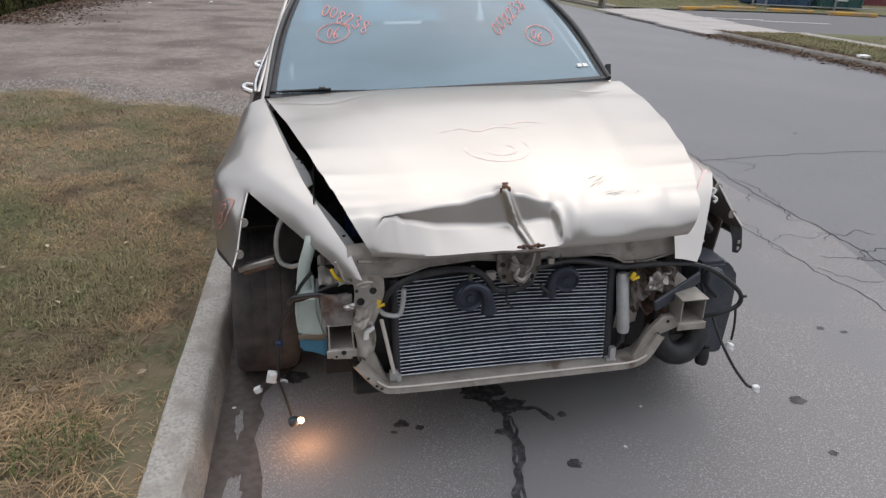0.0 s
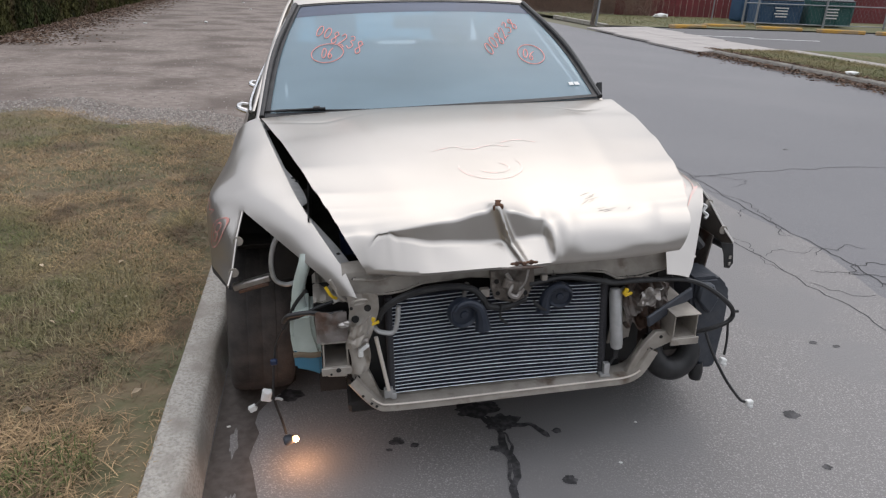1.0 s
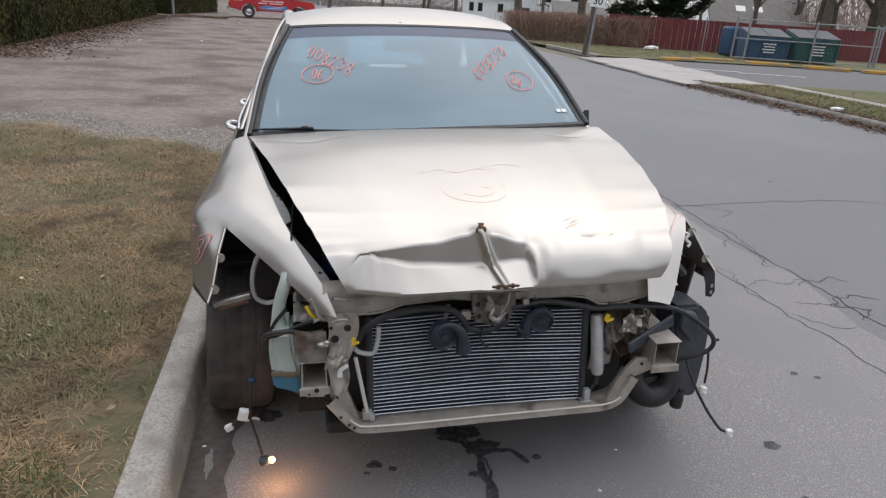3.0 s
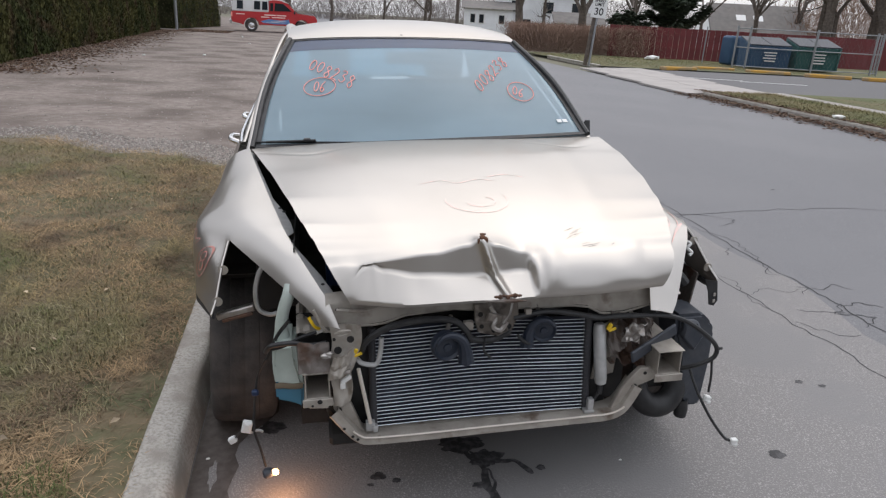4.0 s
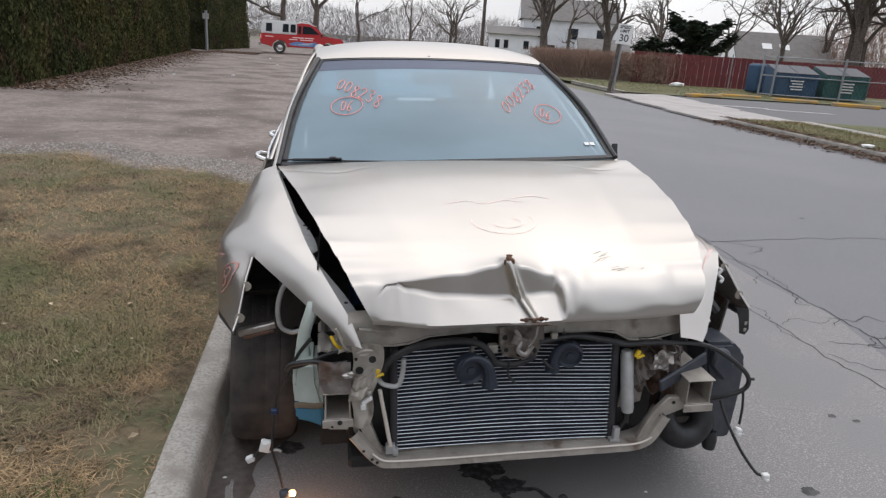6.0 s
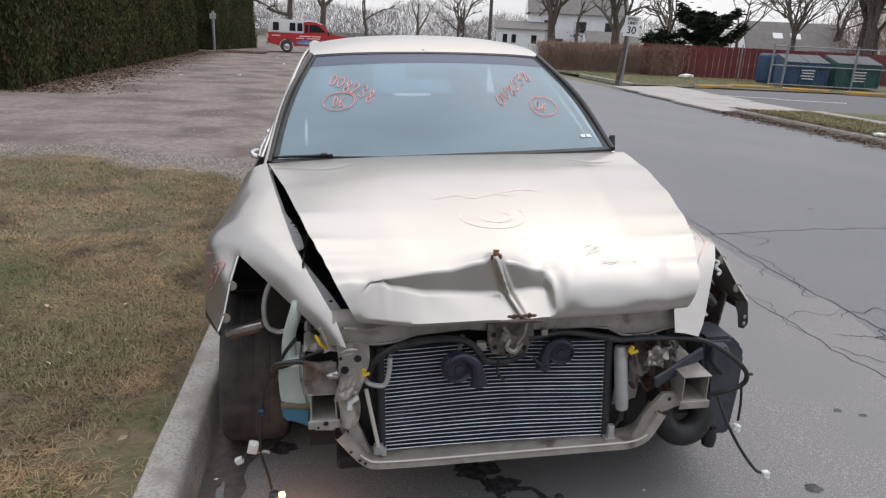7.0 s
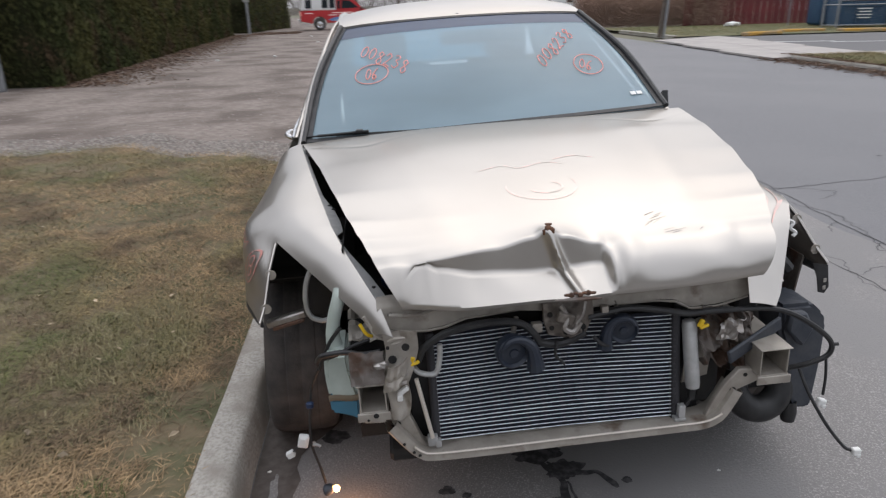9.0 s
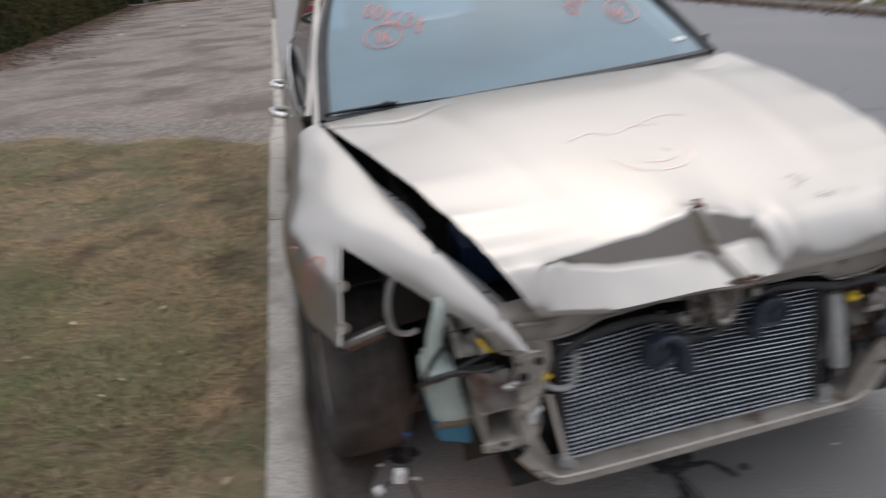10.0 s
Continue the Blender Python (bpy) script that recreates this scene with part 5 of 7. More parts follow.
# hood latch
latch = plate("hood_latch", [(-0.035, 0.735), (0.10, 0.742), (0.105, 0.69), (0.085, 0.635), (0.03, 0.625), (-0.02, 0.64), (-0.032, 0.68)], 1.805, 0.012, LATCHM, car, "rusty hood latch plate", [(-0.015, 0.70, 0.008), (-0.01, 0.66, 0.007), (0.075, 0.655, 0.009), (0.03, 0.645, 0.009)])
bm = B()
tube(bm, [(0.01, 1.79, 0.73), (0.025, 1.775, 0.70), (0.015, 1.77, 0.675), (0.04, 1.772, 0.66), (0.06, 1.775, 0.685)], 0.0075, 6, 5)
part("latch_hook", bm, STEEL, latch)
bm = B()
tube(bm, [(0.075, 1.78, 0.745), (0.065, 1.77, 0.71), (0.045, 1.765, 0.685)], 0.006, 6, 4, flat=0.5)
part("latch_lever", bm, STEEL, latch)
bm = B()
box(bm, (0.02, 1.775, 0.70), (0.05, 0.012, 0.03), Matrix.Rotation(radians(20), 3, "Y"), 0.003)
box(bm, (0.045, 1.78, 0.655), (0.04, 0.012, 0.02), Matrix.Rotation(radians(-25), 3, "Y"), 0.003)
part("latch_body", bm, LATCHM, latch)
for c, s in (((-0.05, 1.81, 0.665), (0.03, 0.02, 0.028)), ((0.135, 1.81, 0.70), (0.02, 0.02, 0.02))):
    bm = B()
    box(bm, c, s, None, 0.005, 2)
    part("small_bracket", bm, PRIMER, car)


def cable(name, pts, r, material, label="", n=6):
    bm = B()
    tube(bm, pts, r, 8, n)
    return part(name, bm, material, car, label)


cable("hose", [(-0.375, 1.83, 0.585), (-0.35, 1.81, 0.64), (-0.28, 1.80, 0.683), (-0.18, 1.795, 0.70), (-0.1, 1.79, 0.692), (-0.06, 1.79, 0.655), (-0.04, 1.795, 0.625), (0.02, 1.80, 0.615), (0.08, 1.80, 0.64)], 0.0105, BLACK, "black rubber hose")
cable("hose", [(0.09, 1.81, 0.68), (0.2, 1.812, 0.693), (0.3, 1.815, 0.675), (0.37, 1.82, 0.656), (0.43, 1.81, 0.662), (0.49, 1.80, 0.665)], 0.0095, BLACK, "black rubber hose")
cable("wire", [(0.0, 1.79, 0.63), (-0.005, 1.785, 0.59), (0.01, 1.785, 0.57), (0.02, 1.78, 0.56)], 0.004, BLACK)
cable("wire", [(0.1, 1.79, 0.63), (0.12, 1.785, 0.61), (0.14, 1.785, 0.60)], 0.0055, BLACK)
cable("pipe", [(-0.312, 1.805, 0.645), (-0.316, 1.803, 0.60), (-0.33, 1.80, 0.562), (-0.37, 1.80, 0.568), (-0.385, 1.82, 0.575)], 0.0075, DULL, "bent aluminium pipe")
cable("strut_rod", [(-0.382, 1.80, 0.551), (-0.35, 1.79, 0.366)], 0.006, SCRAPED, "bright thin steel rod", 0)
for c in ((-0.39, 1.815, 0.60), (0.408, 1.81, 0.626)):
    bm = B()
    box(bm, c, (0.014, 0.012, 0.024), Matrix.Rotation(radians(25), 3, "Y"), 0.003)
    box(bm, (c[0] + 0.008, c[1] - 0.004, c[2] - 0.008), (0.026, 0.01, 0.008), Matrix.Rotation(radians(-20), 3, "Y"), 0.002)
    part("yellow_clip", bm, YELLOW, car, "yellow plastic clip")
bm = B()
box(bm, (-0.42, 1.79, 0.525), (0.034, 0.015, 0.014), Matrix.Rotation(radians(-35), 3, "Y"), 0.003)
box(bm, (-0.43, 1.79, 0.505), (0.016, 0.015, 0.02), None, 0.003)
part("white_connector", bm, WHITEP, car, "white wiring connector")
# wiring harness at the right corner
cable("wiring_harness", [(0.47, 1.80, 0.665), (0.58, 1.79, 0.663), (0.655, 1.785, 0.64), (0.735, 1.785, 0.585), (0.782, 1.79, 0.535), (0.778, 1.79, 0.498), (0.735, 1.80, 0.47), (0.68, 1.83, 0.44)], 0.0075, BLACK, "black taped wiring harness hanging out")
cable("wire", [(0.705, 1.80, 0.455), (0.715, 1.775, 0.41), (0.735, 1.755, 0.36), (0.775, 1.74, 0.29), (0.82, 1.725, 0.23), (0.838, 1.715, 0.222)], 0.005, BLACK, "black dangling wire")
cable("wire", [(0.773, 1.79, 0.49), (0.777, 1.785, 0.43), (0.772, 1.778, 0.375)], 0.004, BLACK)
cable("wire", [(0.78, 1.79, 0.53), (0.80, 1.785, 0.532)], 0.005, BLACK)
for c, r in (((0.848, 1.71, 0.22), 0), ((0.768, 1.776, 0.352), 20)):
    bm = B()
    box(bm, c, (0.024, 0.018, 0.022), Matrix.Rotation(radians(r), 3, "Y"), 0.003)
    box(bm, (c[0] + 0.004, c[1] - 0.004, c[2] - 0.01), (0.014, 0.014, 0.012), Matrix.Rotation(radians(r), 3, "Y"), 0.002)
    part("white_connector", bm, WHITEP, car, "white wiring connector")

# washer tank with neck and blue fluid
tank = empty_part("washer_tank", car)
tank["label"] = "pale green washer tank with blue fluid at its bottom"
m = Matrix.Translation((0, 1.905, 0)) @ Matrix.Rotation(radians(90), 4, "X")
bm = B()
prism(bm, [(-0.634, 0.578), (-0.617, 0.592), (-0.564, 0.592), (-0.561, 0.531), (-0.545, 0.457), (-0.547, 0.44), (-0.632, 0.45), (-0.638, 0.518)], -0.16, m)
bmesh.ops.recalc_face_normals(bm, faces=bm.faces)
bmesh.ops.bevel(bm, geom=list(bm.edges), offset=0.012, segments=2, affect="EDGES")
part("tank_body", bm, TANK, tank)
bm = B()
prism(bm, [(-0.632, 0.45), (-0.547, 0.443), (-0.549, 0.368), (-0.583, 0.388), (-0.631, 0.402)], -0.158, m)
bmesh.ops.recalc_face_normals(bm, faces=bm.faces)
bmesh.ops.bevel(bm, geom=list(bm.edges), offset=0.008, segments=2, affect="EDGES")
part("fluid_level", bm, FLUID, tank, "blue fluid")
bm = B()
sheet(bm, lambda u, v: V(-0.633 + 0.085 * u, 1.9035 - 0.003 * math.sin(math.pi * v), 0.446 + 0.018 * v - 0.006 * u + 0.002 * math.sin(7 * u)), 8, 3, 0.002)
part("residue_band", bm, PALELEAF, tank, "tan residue line above the fluid")
bm = B()
tube(bm, [(-0.602, 1.97, 0.565), (-0.606, 1.965, 0.618), (-0.597, 1.965, 0.675), (-0.579, 1.965, 0.73), (-0.572, 1.98, 0.755)], [0.026, 0.021, 0.019, 0.019, 0.019], 12, 5)
part("filler_neck", bm, TANK, tank)
cable("wire", [(-0.655, 1.93, 0.56), (-0.645, 1.9, 0.587), (-0.627, 1.885, 0.603), (-0.571, 1.88, 0.609), (-0.521, 1.87, 0.603), (-0.47, 1.85, 0.617)], 0.008, BLACK, "black wiring loom")
cable("wire", [(-0.65, 1.93, 0.565), (-0.6, 1.89, 0.595), (-0.55, 1.885, 0.622), (-0.5, 1.88, 0.64)], 0.005, BLACK)
cable("wire", [(-0.655, 1.96, 0.52), (-0.62, 1.95, 0.60), (-0.58, 1.93, 0.66)], 0.006, BLACK)
cable("wire", [(-0.66, 1.96, 0.52), (-0.69, 1.98, 0.45), (-0.70, 1.97, 0.39), (-0.708, 1.968, 0.33), (-0.712, 1.965, 0.26), (-0.695, 1.96, 0.18), (-0.685, 1.955, 0.125)], 0.0042, BLACK, "black dangling lamp wire")
bm = B()
box(bm, (-0.70, 1.965, 0.40), (0.022, 0.016, 0.02), None, 0.004)
part("blue_connector", bm, BATT, car)
bm = B()
box(bm, (-0.735, 1.97, 0.275), (0.032, 0.02, 0.042), Matrix.Rotation(radians(15), 3, "Y"), 0.004)
box(bm, (-0.735, 1.962, 0.28), (0.018, 0.012, 0.02), Matrix.Rotation(radians(15), 3, "Y"), 0.002)
part("white_connector", bm, WHITEP, car, "white wiring connector")
cable("wire", [(-0.71, 1.966, 0.26), (-0.695, 1.962, 0.262), (-0.685, 1.958, 0.258)], 0.0045, DULL)
bm = B()
box(bm, (-0.792, 2.03, 0.189), (0.026, 0.018, 0.022), Matrix.Rotation(radians(-25), 3, "Y"), 0.003)
part("white_connector", bm, WHITEP, car, "white wiring connector")
cable("wire", [(-0.782, 2.03, 0.197), (-0.762, 2.0, 0.235), (-0.74, 1.975, 0.262)], 0.003, BLACK)
# lit bulb in its socket
bm = B()
lathe(bm, [(0, 0), (0.014, 0), (0.018, 0.006), (0.017, 0.022), (0.012, 0.03), (0, 0.03)], 12, Matrix.Translation((-0.693, 1.952, 0.098)) @ Matrix.Rotation(radians(75), 4, "Y"))
socket = part("bulb_socket", bm, LINER, car, "grey bulb socket on its wire")
bm = B()
lathe(bm, [(0.0, 0.0), (0.006, 0.001), (0.009, 0.008), (0.0115, 0.016), (0.009, 0.025), (0.0, 0.029)], 14, Matrix.Translation((-0.672, 1.952, 0.10)) @ Matrix.Rotation(radians(80), 4, "Y"))
part("bulb", bm, LIT, socket, "small lit amber bulb")
# brackets and loops in the left headlight bay
bm = B()
box(bm, (-0.757, 2.13, 0.612), (0.125, 0.03, 0.022), Matrix.Rotation(radians(-13), 3, "Y"), 0.004)
part("bay_brace", bm, STEEL, car, "dull metal brace above the tyre")
bm = B()
box(bm, (-0.752, 2.12, 0.598), (0.1, 0.02, 0.012), Matrix.Rotation(radians(-13), 3, "Y"), 0.003)
part("bay_brace", bm, RUST, car)
cable("bay_loop", [(-0.64, 2.1, 0.80), (-0.672, 2.1, 0.755), (-0.688, 2.1, 0.69), (-0.682, 2.1, 0.63), (-0.65, 2.1, 0.608), (-0.62, 2.1, 0.612)], 0.008, DULL, "grey plastic duct loop")
bm = B()
sheet(bm, lambda u, v: V(-0.685 + 0.12 * u, 2.16 + 0.02 * u, 0.6 + 0.22 * v), 4, 4, 0.004)
part("bay_panel", bm, DARK, car)

# ---- road details ----
def ribbon(bm, pts, w, seed, z0=0.002, jag=False):
    """A flat strip along a wandering line on the road, of uneven width."""
    P = [V(*p, 0) if len(p) == 2 else V(*p) for p in pts]
    if jag:
        P = [p.lerp(q, i / 9) for p, q in zip(P, P[1:]) for i in range(9)] + [P[-1]]
    else:
        P = spline(P, 8)
    L, R = [], []
    for i, p in enumerate(P):
        d = (P[min(i + 1, len(P) - 1)] - P[max(i - 1, 0)]).normalized()
        n = V(-d.y, d.x, 0)
        q = p + n * 0.03 * noise.noise((p.x * 5 + seed, p.y * 5, 0)) + n * (0.03 if jag else 0.012) * noise.noise((p.x * 22 + seed, p.y * 22, 0))
        h = w * (0.55 + 0.6 * abs(noise.noise((p.x * 9, p.y * 9 + seed, 3)))) * (1 - 0.6 * abs(2 * i / (len(P) - 1) - 1) ** 4)
        a, b = q + n * h, q - n * h
        L.append(bm.verts.new((a.x, a.y, road_z(a.x) + z0)))
        R.append(bm.verts.new((b.x, b.y, road_z(b.x) + z0)))
    for i in range(len(P) - 1):
        bm.faces.new((L[i], R[i], R[i + 1], L[i + 1]))
    return bm


# worn lane between the kerb and the long cracks
bm = B()
YL = list(np.linspace(-12, 12, 120)) + list(np.linspace(12.5, 60, 40))


def lane_edge(y):
    return 3.05 + 0.12 * noise.noise((y * 1.3, 8, 0)) + 0.05 * noise.noise((y * 7, 3, 0)) + 0.02 * max(0, y - 6)


sheet(bm, lambda u, v: V(GUTTER + 0.004 + (lane_edge(YL[round(u * 159)]) - GUTTER) * v, YL[round(u * 159)], road_z(GUTTER + (lane_edge(YL[round(u * 159)]) - GUTTER) * v) + 0.0012), 159, 12)
part("worn_lane", bm, WORN, road, "rough worn asphalt beside the kerb")
CRACKS = [
    ([(2.4, 5.0), (3.3, 4.92), (4.1, 4.97), (5.0, 4.9), (6.5, 5.0)], 0.007), ([(3.3, 4.92), (3.55, 4.72), (3.3, 4.58)], 0.005), ([(2.5, 4.75), (3.1, 4.86), (3.5, 4.95)], 0.004),
    ([(3.2, 5.6), (3.14, 4.5), (3.1, 3.65), (3.13, 3.2), (3.12, 2.8), (3.2, 2.2), (3.15, 1.2), (3.25, 0.0)], 0.0075), ([(3.08, 4.6), (3.2, 4.2), (3.12, 3.8), (3.06, 3.6)], 0.005),
    ([(3.12, 4.15), (3.0, 4.0), (2.96, 3.95)], 0.005), ([(3.12, 3.7), (3.0, 3.6), (3.08, 3.55)], 0.006), ([(3.15, 3.1), (3.02, 2.98), (3.2, 2.9), (3.05, 2.8)], 0.008), ([(3.12, 3.35), (3.0, 3.28)], 0.006),
    ([(3.1, 2.98), (2.9, 3.02), (2.83, 3.06)], 0.006),
    ([(2.6, 4.6), (2.67, 3.5), (2.69, 2.95), (2.73, 2.4), (2.78, 1.8), (2.72, 1.0), (2.8, 0.2)], 0.007), ([(2.63, 3.9), (2.7, 3.5), (2.66, 3.2), (2.71, 3.0)], 0.004), ([(2.7, 2.9), (2.84, 2.75), (2.95, 2.72)], 0.006),
    ([(5.4, 3.7), (5.2, 3.66), (5.0, 3.7)], 0.008),
    ([(3.05, 3.35), (3.2, 3.3), (3.3, 3.36), (3.38, 3.28)], 0.006), ([(3.12, 3.05), (3.25, 3.1), (3.36, 3.02)], 0.007), ([(3.1, 2.7), (3.22, 2.66), (3.3, 2.74)], 0.006),
    ([(2.7, 3.3), (2.82, 3.36), (2.95, 3.3), (3.06, 3.34)], 0.004), ([(3.14, 2.5), (3.3, 2.42), (3.42, 2.48)], 0.006), ([(2.75, 2.1), (2.9, 2.04), (3.1, 2.1)], 0.005),
]
for i, (pts, w) in enumerate(CRACKS):
    bm = B()
    ribbon(bm, pts, w * 0.85, i * 3.3, 0.002, True)
    part("road_crack", bm, CRACK, road)


def stain(name, material, cx, cy, rx, ry, seed, rough=0.35, z0=0.003, n=44, label=""):
    bm = B()
    c = bm.verts.new((cx, cy, road_z(cx) + z0))
    ring = []
    for i in range(n):
        a = 2 * math.pi * i / n
        k = 1 + rough * noise.noise((math.cos(a) * 1.5 + seed, math.sin(a) * 1.5, 0)) + rough * 0.5 * noise.noise((math.cos(a) * 5 + seed, math.sin(a) * 5, 2))
        x, y = cx + rx * k * math.cos(a), cy + ry * k * math.sin(a)
        ring.append(bm.verts.new((x, y, road_z(x) + z0)))
    for i in range(n):
        bm.faces.new((c, ring[i], ring[(i + 1) % n]))
    return part(name, bm, material, road, label)


bm = B()
YW = list(np.linspace(-2.5, 3.4, 90))


# wet strip; past y = 2.32 it widens to paint the shade under the car
def wet_edge(y):
    return ip(y, [-2.5, 0.6, 1.4, 1.6, 1.75, 1.9, 2.03, 2.1, 2.18, 2.25, 2.32, 2.45, 3.4], [-0.2, -0.14, -0.1, -0.09, -0.115, -0.13, -0.162, -0.122, -0.142, -0.158, -0.12, 0.0, -0.1]) + 0.016 * noise.noise((y * 6, 5, 0)) + 0.012 * noise.noise((y * 17, 2, 0))


sheet(bm, lambda u, v: V(GUTTER + 0.005 + (wet_edge(YW[round(u * 89)]) - GUTTER) * v, YW[round(u * 89)], road_z(GUTTER + (wet_edge(YW[round(u * 89)]) - GUTTER) * v) + 0.003), 89, 4)
part("wet_gutter", bm, WET, road, "dark wet gutter along the kerb, widened by painted shade under the car")
stain("dry_island", WORN, -0.212, 2.1, 0.014, 0.07, 8, 0.5, 0.005)
stain("dry_island", WORN, -0.2, 1.72, 0.03, 0.1, 18, 0.6, 0.005)
stain("oil_stain", OIL, 0.68, 2.14, 0.09, 0.05, 1, 0.45, 0.003, label="dark oil stain")
stain("oil_stain", OIL, 0.76, 2.04, 0.06, 0.05, 4, 0.45)
bm = B()
ribbon(bm, [(0.66, 2.16), (0.73, 2.05), (0.74, 1.97), (0.72, 1.9), (0.725, 1.8), (0.70, 1.72), (0.69, 1.6), (0.66, 1.4), (0.64, 1.1)], 0.02, 7, 0.0035)
part("oil_stain", bm, OIL, road)
bm = B()
ribbon(bm, [(0.745, 1.98), (0.765, 1.9), (0.735, 1.84), (0.715, 1.75), (0.725, 1.65), (0.69, 1.5)], 0.009, 17, 0.004)
part("oil_stain", bm, OIL, road)
bm = B()
ribbon(bm, [(0.72, 2.1), (0.80, 2.03), (0.86, 2.01), (0.88, 1.95), (0.89, 1.92)], 0.016, 27, 0.0035)
part("oil_stain", bm, OIL, road)
for i, (x, y, r) in enumerate(((0.945, 1.955, 0.014), (1.85, 1.885, 0.026), (0.70, 1.9, 0.018), (1.78, 1.6, 0.012), (2.3, 2.35, 0.014), (2.38, 2.3, 0.012), (0.36, 2.0, 0.02), (0.42, 1.97, 0.012), (0.33, 1.96, 0.009), (-0.02, 2.36, 0.04), (0.9, 1.7, 0.02), (2.2, 4.4, 0.02), (4.5, 5.6, 0.018))):
    stain("oil_spot", OIL, x, y, r * 1.3, r, i * 2.7, 0.4)
# small litter on the gutter: broken white plastic and pebbles
for i, (x, y, s) in enumerate(((-0.1, 2.34, 0.008), (-0.24, 2.2, 0.006), (1.1, 1.75, 0.006), (1.25, 1.95, 0.005))):
    bm = B()
    blob(bm, (x, y, road_z(x) + s * 0.5), s, i * 5, (1.4, 1.0, 0.6), 1)
    tagged(part("plastic_fragment", bm, WHITEP, smooth=False), "small broken white plastic chip on the wet gutter", "debris", "broken plastic chips")


def scatter(name, material, count, place, tri, label, category, seed):
    """Many small loose pieces in one mesh: each a triangle or two."""
    rng = np.random.default_rng(seed)
    vs, fs = [], []
    for i in range(count):
        k = len(vs)
        pts, faces = tri(rng, *place(rng))
        vs.extend(pts)
        fs.extend([[k + q for q in f] for f in faces])
    me = bpy.data.meshes.new(name)
    me.from_pydata(vs, [], fs)
    me.materials.append(material)
    return tagged(new(name, me), label, category, kind="stuff")


def blade(rng, x, y, z, h, lean):
    a = rng.uniform(0, 6.283)
    w = rng.uniform(0.0009, 0.0018) * (1 + h * 5)
    dx, dy = math.cos(a), math.sin(a)
    l = h * lean
    up = h * (1.15 - 0.6 * min(1, lean))
    px, py = -dy * w, dx * w
    return [(x - px, y - py, z), (x + px, y + py, z), (x + dx * l * 0.5 + px * 0.8, y + dy * l * 0.5 + py * 0.8, z + up * 0.7), (x + dx * l * 0.5 - px * 0.8, y + dy * l * 0.5 - py * 0.8, z + up * 0.7),
            (x + dx * l, y + dy * l, z + up * rng.uniform(0.5, 1.0))], [(0, 1, 2, 3), (3, 2, 4)]


def lawn_spot(rng):
    while True:
        y = -0.3 + 8.2 * rng.random() ** 1.25
        x = -0.432 + 0.014 * noise.noise((y * 3.0, 0.5, 0)) - (0.9 + 0.62 * max(y, 0.5)) * rng.random()
        if y > lawn_edge(x) - 0.25 * rng.random():
            continue
        if min(math.hypot((x + 0.56) / 0.2, (y - 2.33) / 0.26), math.hypot((x + 0.52) / 0.1, (y - 1.95) / 0.3), math.hypot((x + 1.0) / 0.3, (y - 1.75) / 0.14)) < 1 + 0.4 * noise.noise((x * 9, y * 9, 2)) and rng.random() < 0.78:
            continue
        n = noise.noise((x * 1.1, y * 1.1, 4.0)) + 0.5 * noise.noise((x * 3.1, y * 3.1, 1.0))
        if n < -0.25 and rng.random() < 0.6:
            continue
        clump = max(0, noise.noise((x * 1.6, y * 1.6, 9.0)))
        h = rng.uniform(0.022, 0.05) * (1 + 1.3 * clump)
        if x > -0.5:
            h *= 0.6
        return x, y, 0.145, h, rng.uniform(0.9, 2.2)


scatter("dormant_grass", GRASS, 175000, lawn_spot, blade, "short dormant grass, straw brown with green patches", "grass", 3)


def tuft_spot(cx, cy, r, h):
    def f(rng):
        a, d = rng.uniform(0, 6.283), r * math.sqrt(rng.random())
        return cx + d * math.cos(a), cy + d * math.sin(a), 0.145, h * rng.uniform(0.6, 1.2), rng.uniform(0.3, 1.2)
    return f


scatter("green_tuft", TUFT, 420, tuft_spot(-0.72, 1.85, 0.14, 0.06), blade, "green grass tuft by the kerb", "grass", 5)
scatter("straw_tuft", STRAW, 1500, tuft_spot(-0.95, 2.95, 0.36, 0.06), blade, "pale straw tuft by the kerb", "grass", 6)
scatter("straw_tuft", STRAW, 900, tuft_spot(-1.6, 2.6, 0.3, 0.05), blade, "pale straw tuft in the lawn", "grass", 7)
for i, (x, y, r, n) in enumerate(((-1.05, 2.2, 0.22, 500), (-1.5, 3.4, 0.25, 500), (-1.2, 3.9, 0.3, 600), (-2.1, 4.6, 0.35, 700), (-1.3, 5.3, 0.4, 700), (-1.1, 6.3, 0.4, 900), (-2.4, 6.9, 0.5, 1000), (-0.8, 3.5, 0.2, 500), (-1.9, 2.1, 0.25, 500), (-0.75, 2.4, 0.16, 300))):
    scatter("straw_tuft", STRAW, n, tuft_spot(x, y, r, 0.04), blade, "pale straw tuft in the dormant lawn", "grass", 80 + i)
scatter("green_tuft", TUFT, 1500, tuft_spot(-2.3, 3.6, 0.55, 0.035), blade, "green patch in the dormant lawn", "grass", 8)


def leaf(rng, x, y, z, s):
    a, t = rng.uniform(0, 6.283), rng.uniform(-0.5, 0.5)
    c, d = math.cos(a), math.sin(a)
    w = s * rng.uniform(0.35, 0.6)
    return [(x - c * s, y - d * s, z + 0.002), (x - d * w, y + c * w, z + s * 0.4 + t * w), (x + c * s, y + d * s, z + 0.003), (x + d * w, y - c * w, z + s * 0.3 - t * w)], [(0, 1, 2), (0, 2, 3)]


def lawn_leaf(rng):
    y = 0.5 + 7 * rng.random()
    x = -0.5 - (0.8 + 0.6 * y) * rng.random()
    return x, min(y, lawn_edge(x)), 0.165, rng.uniform(0.008, 0.024)


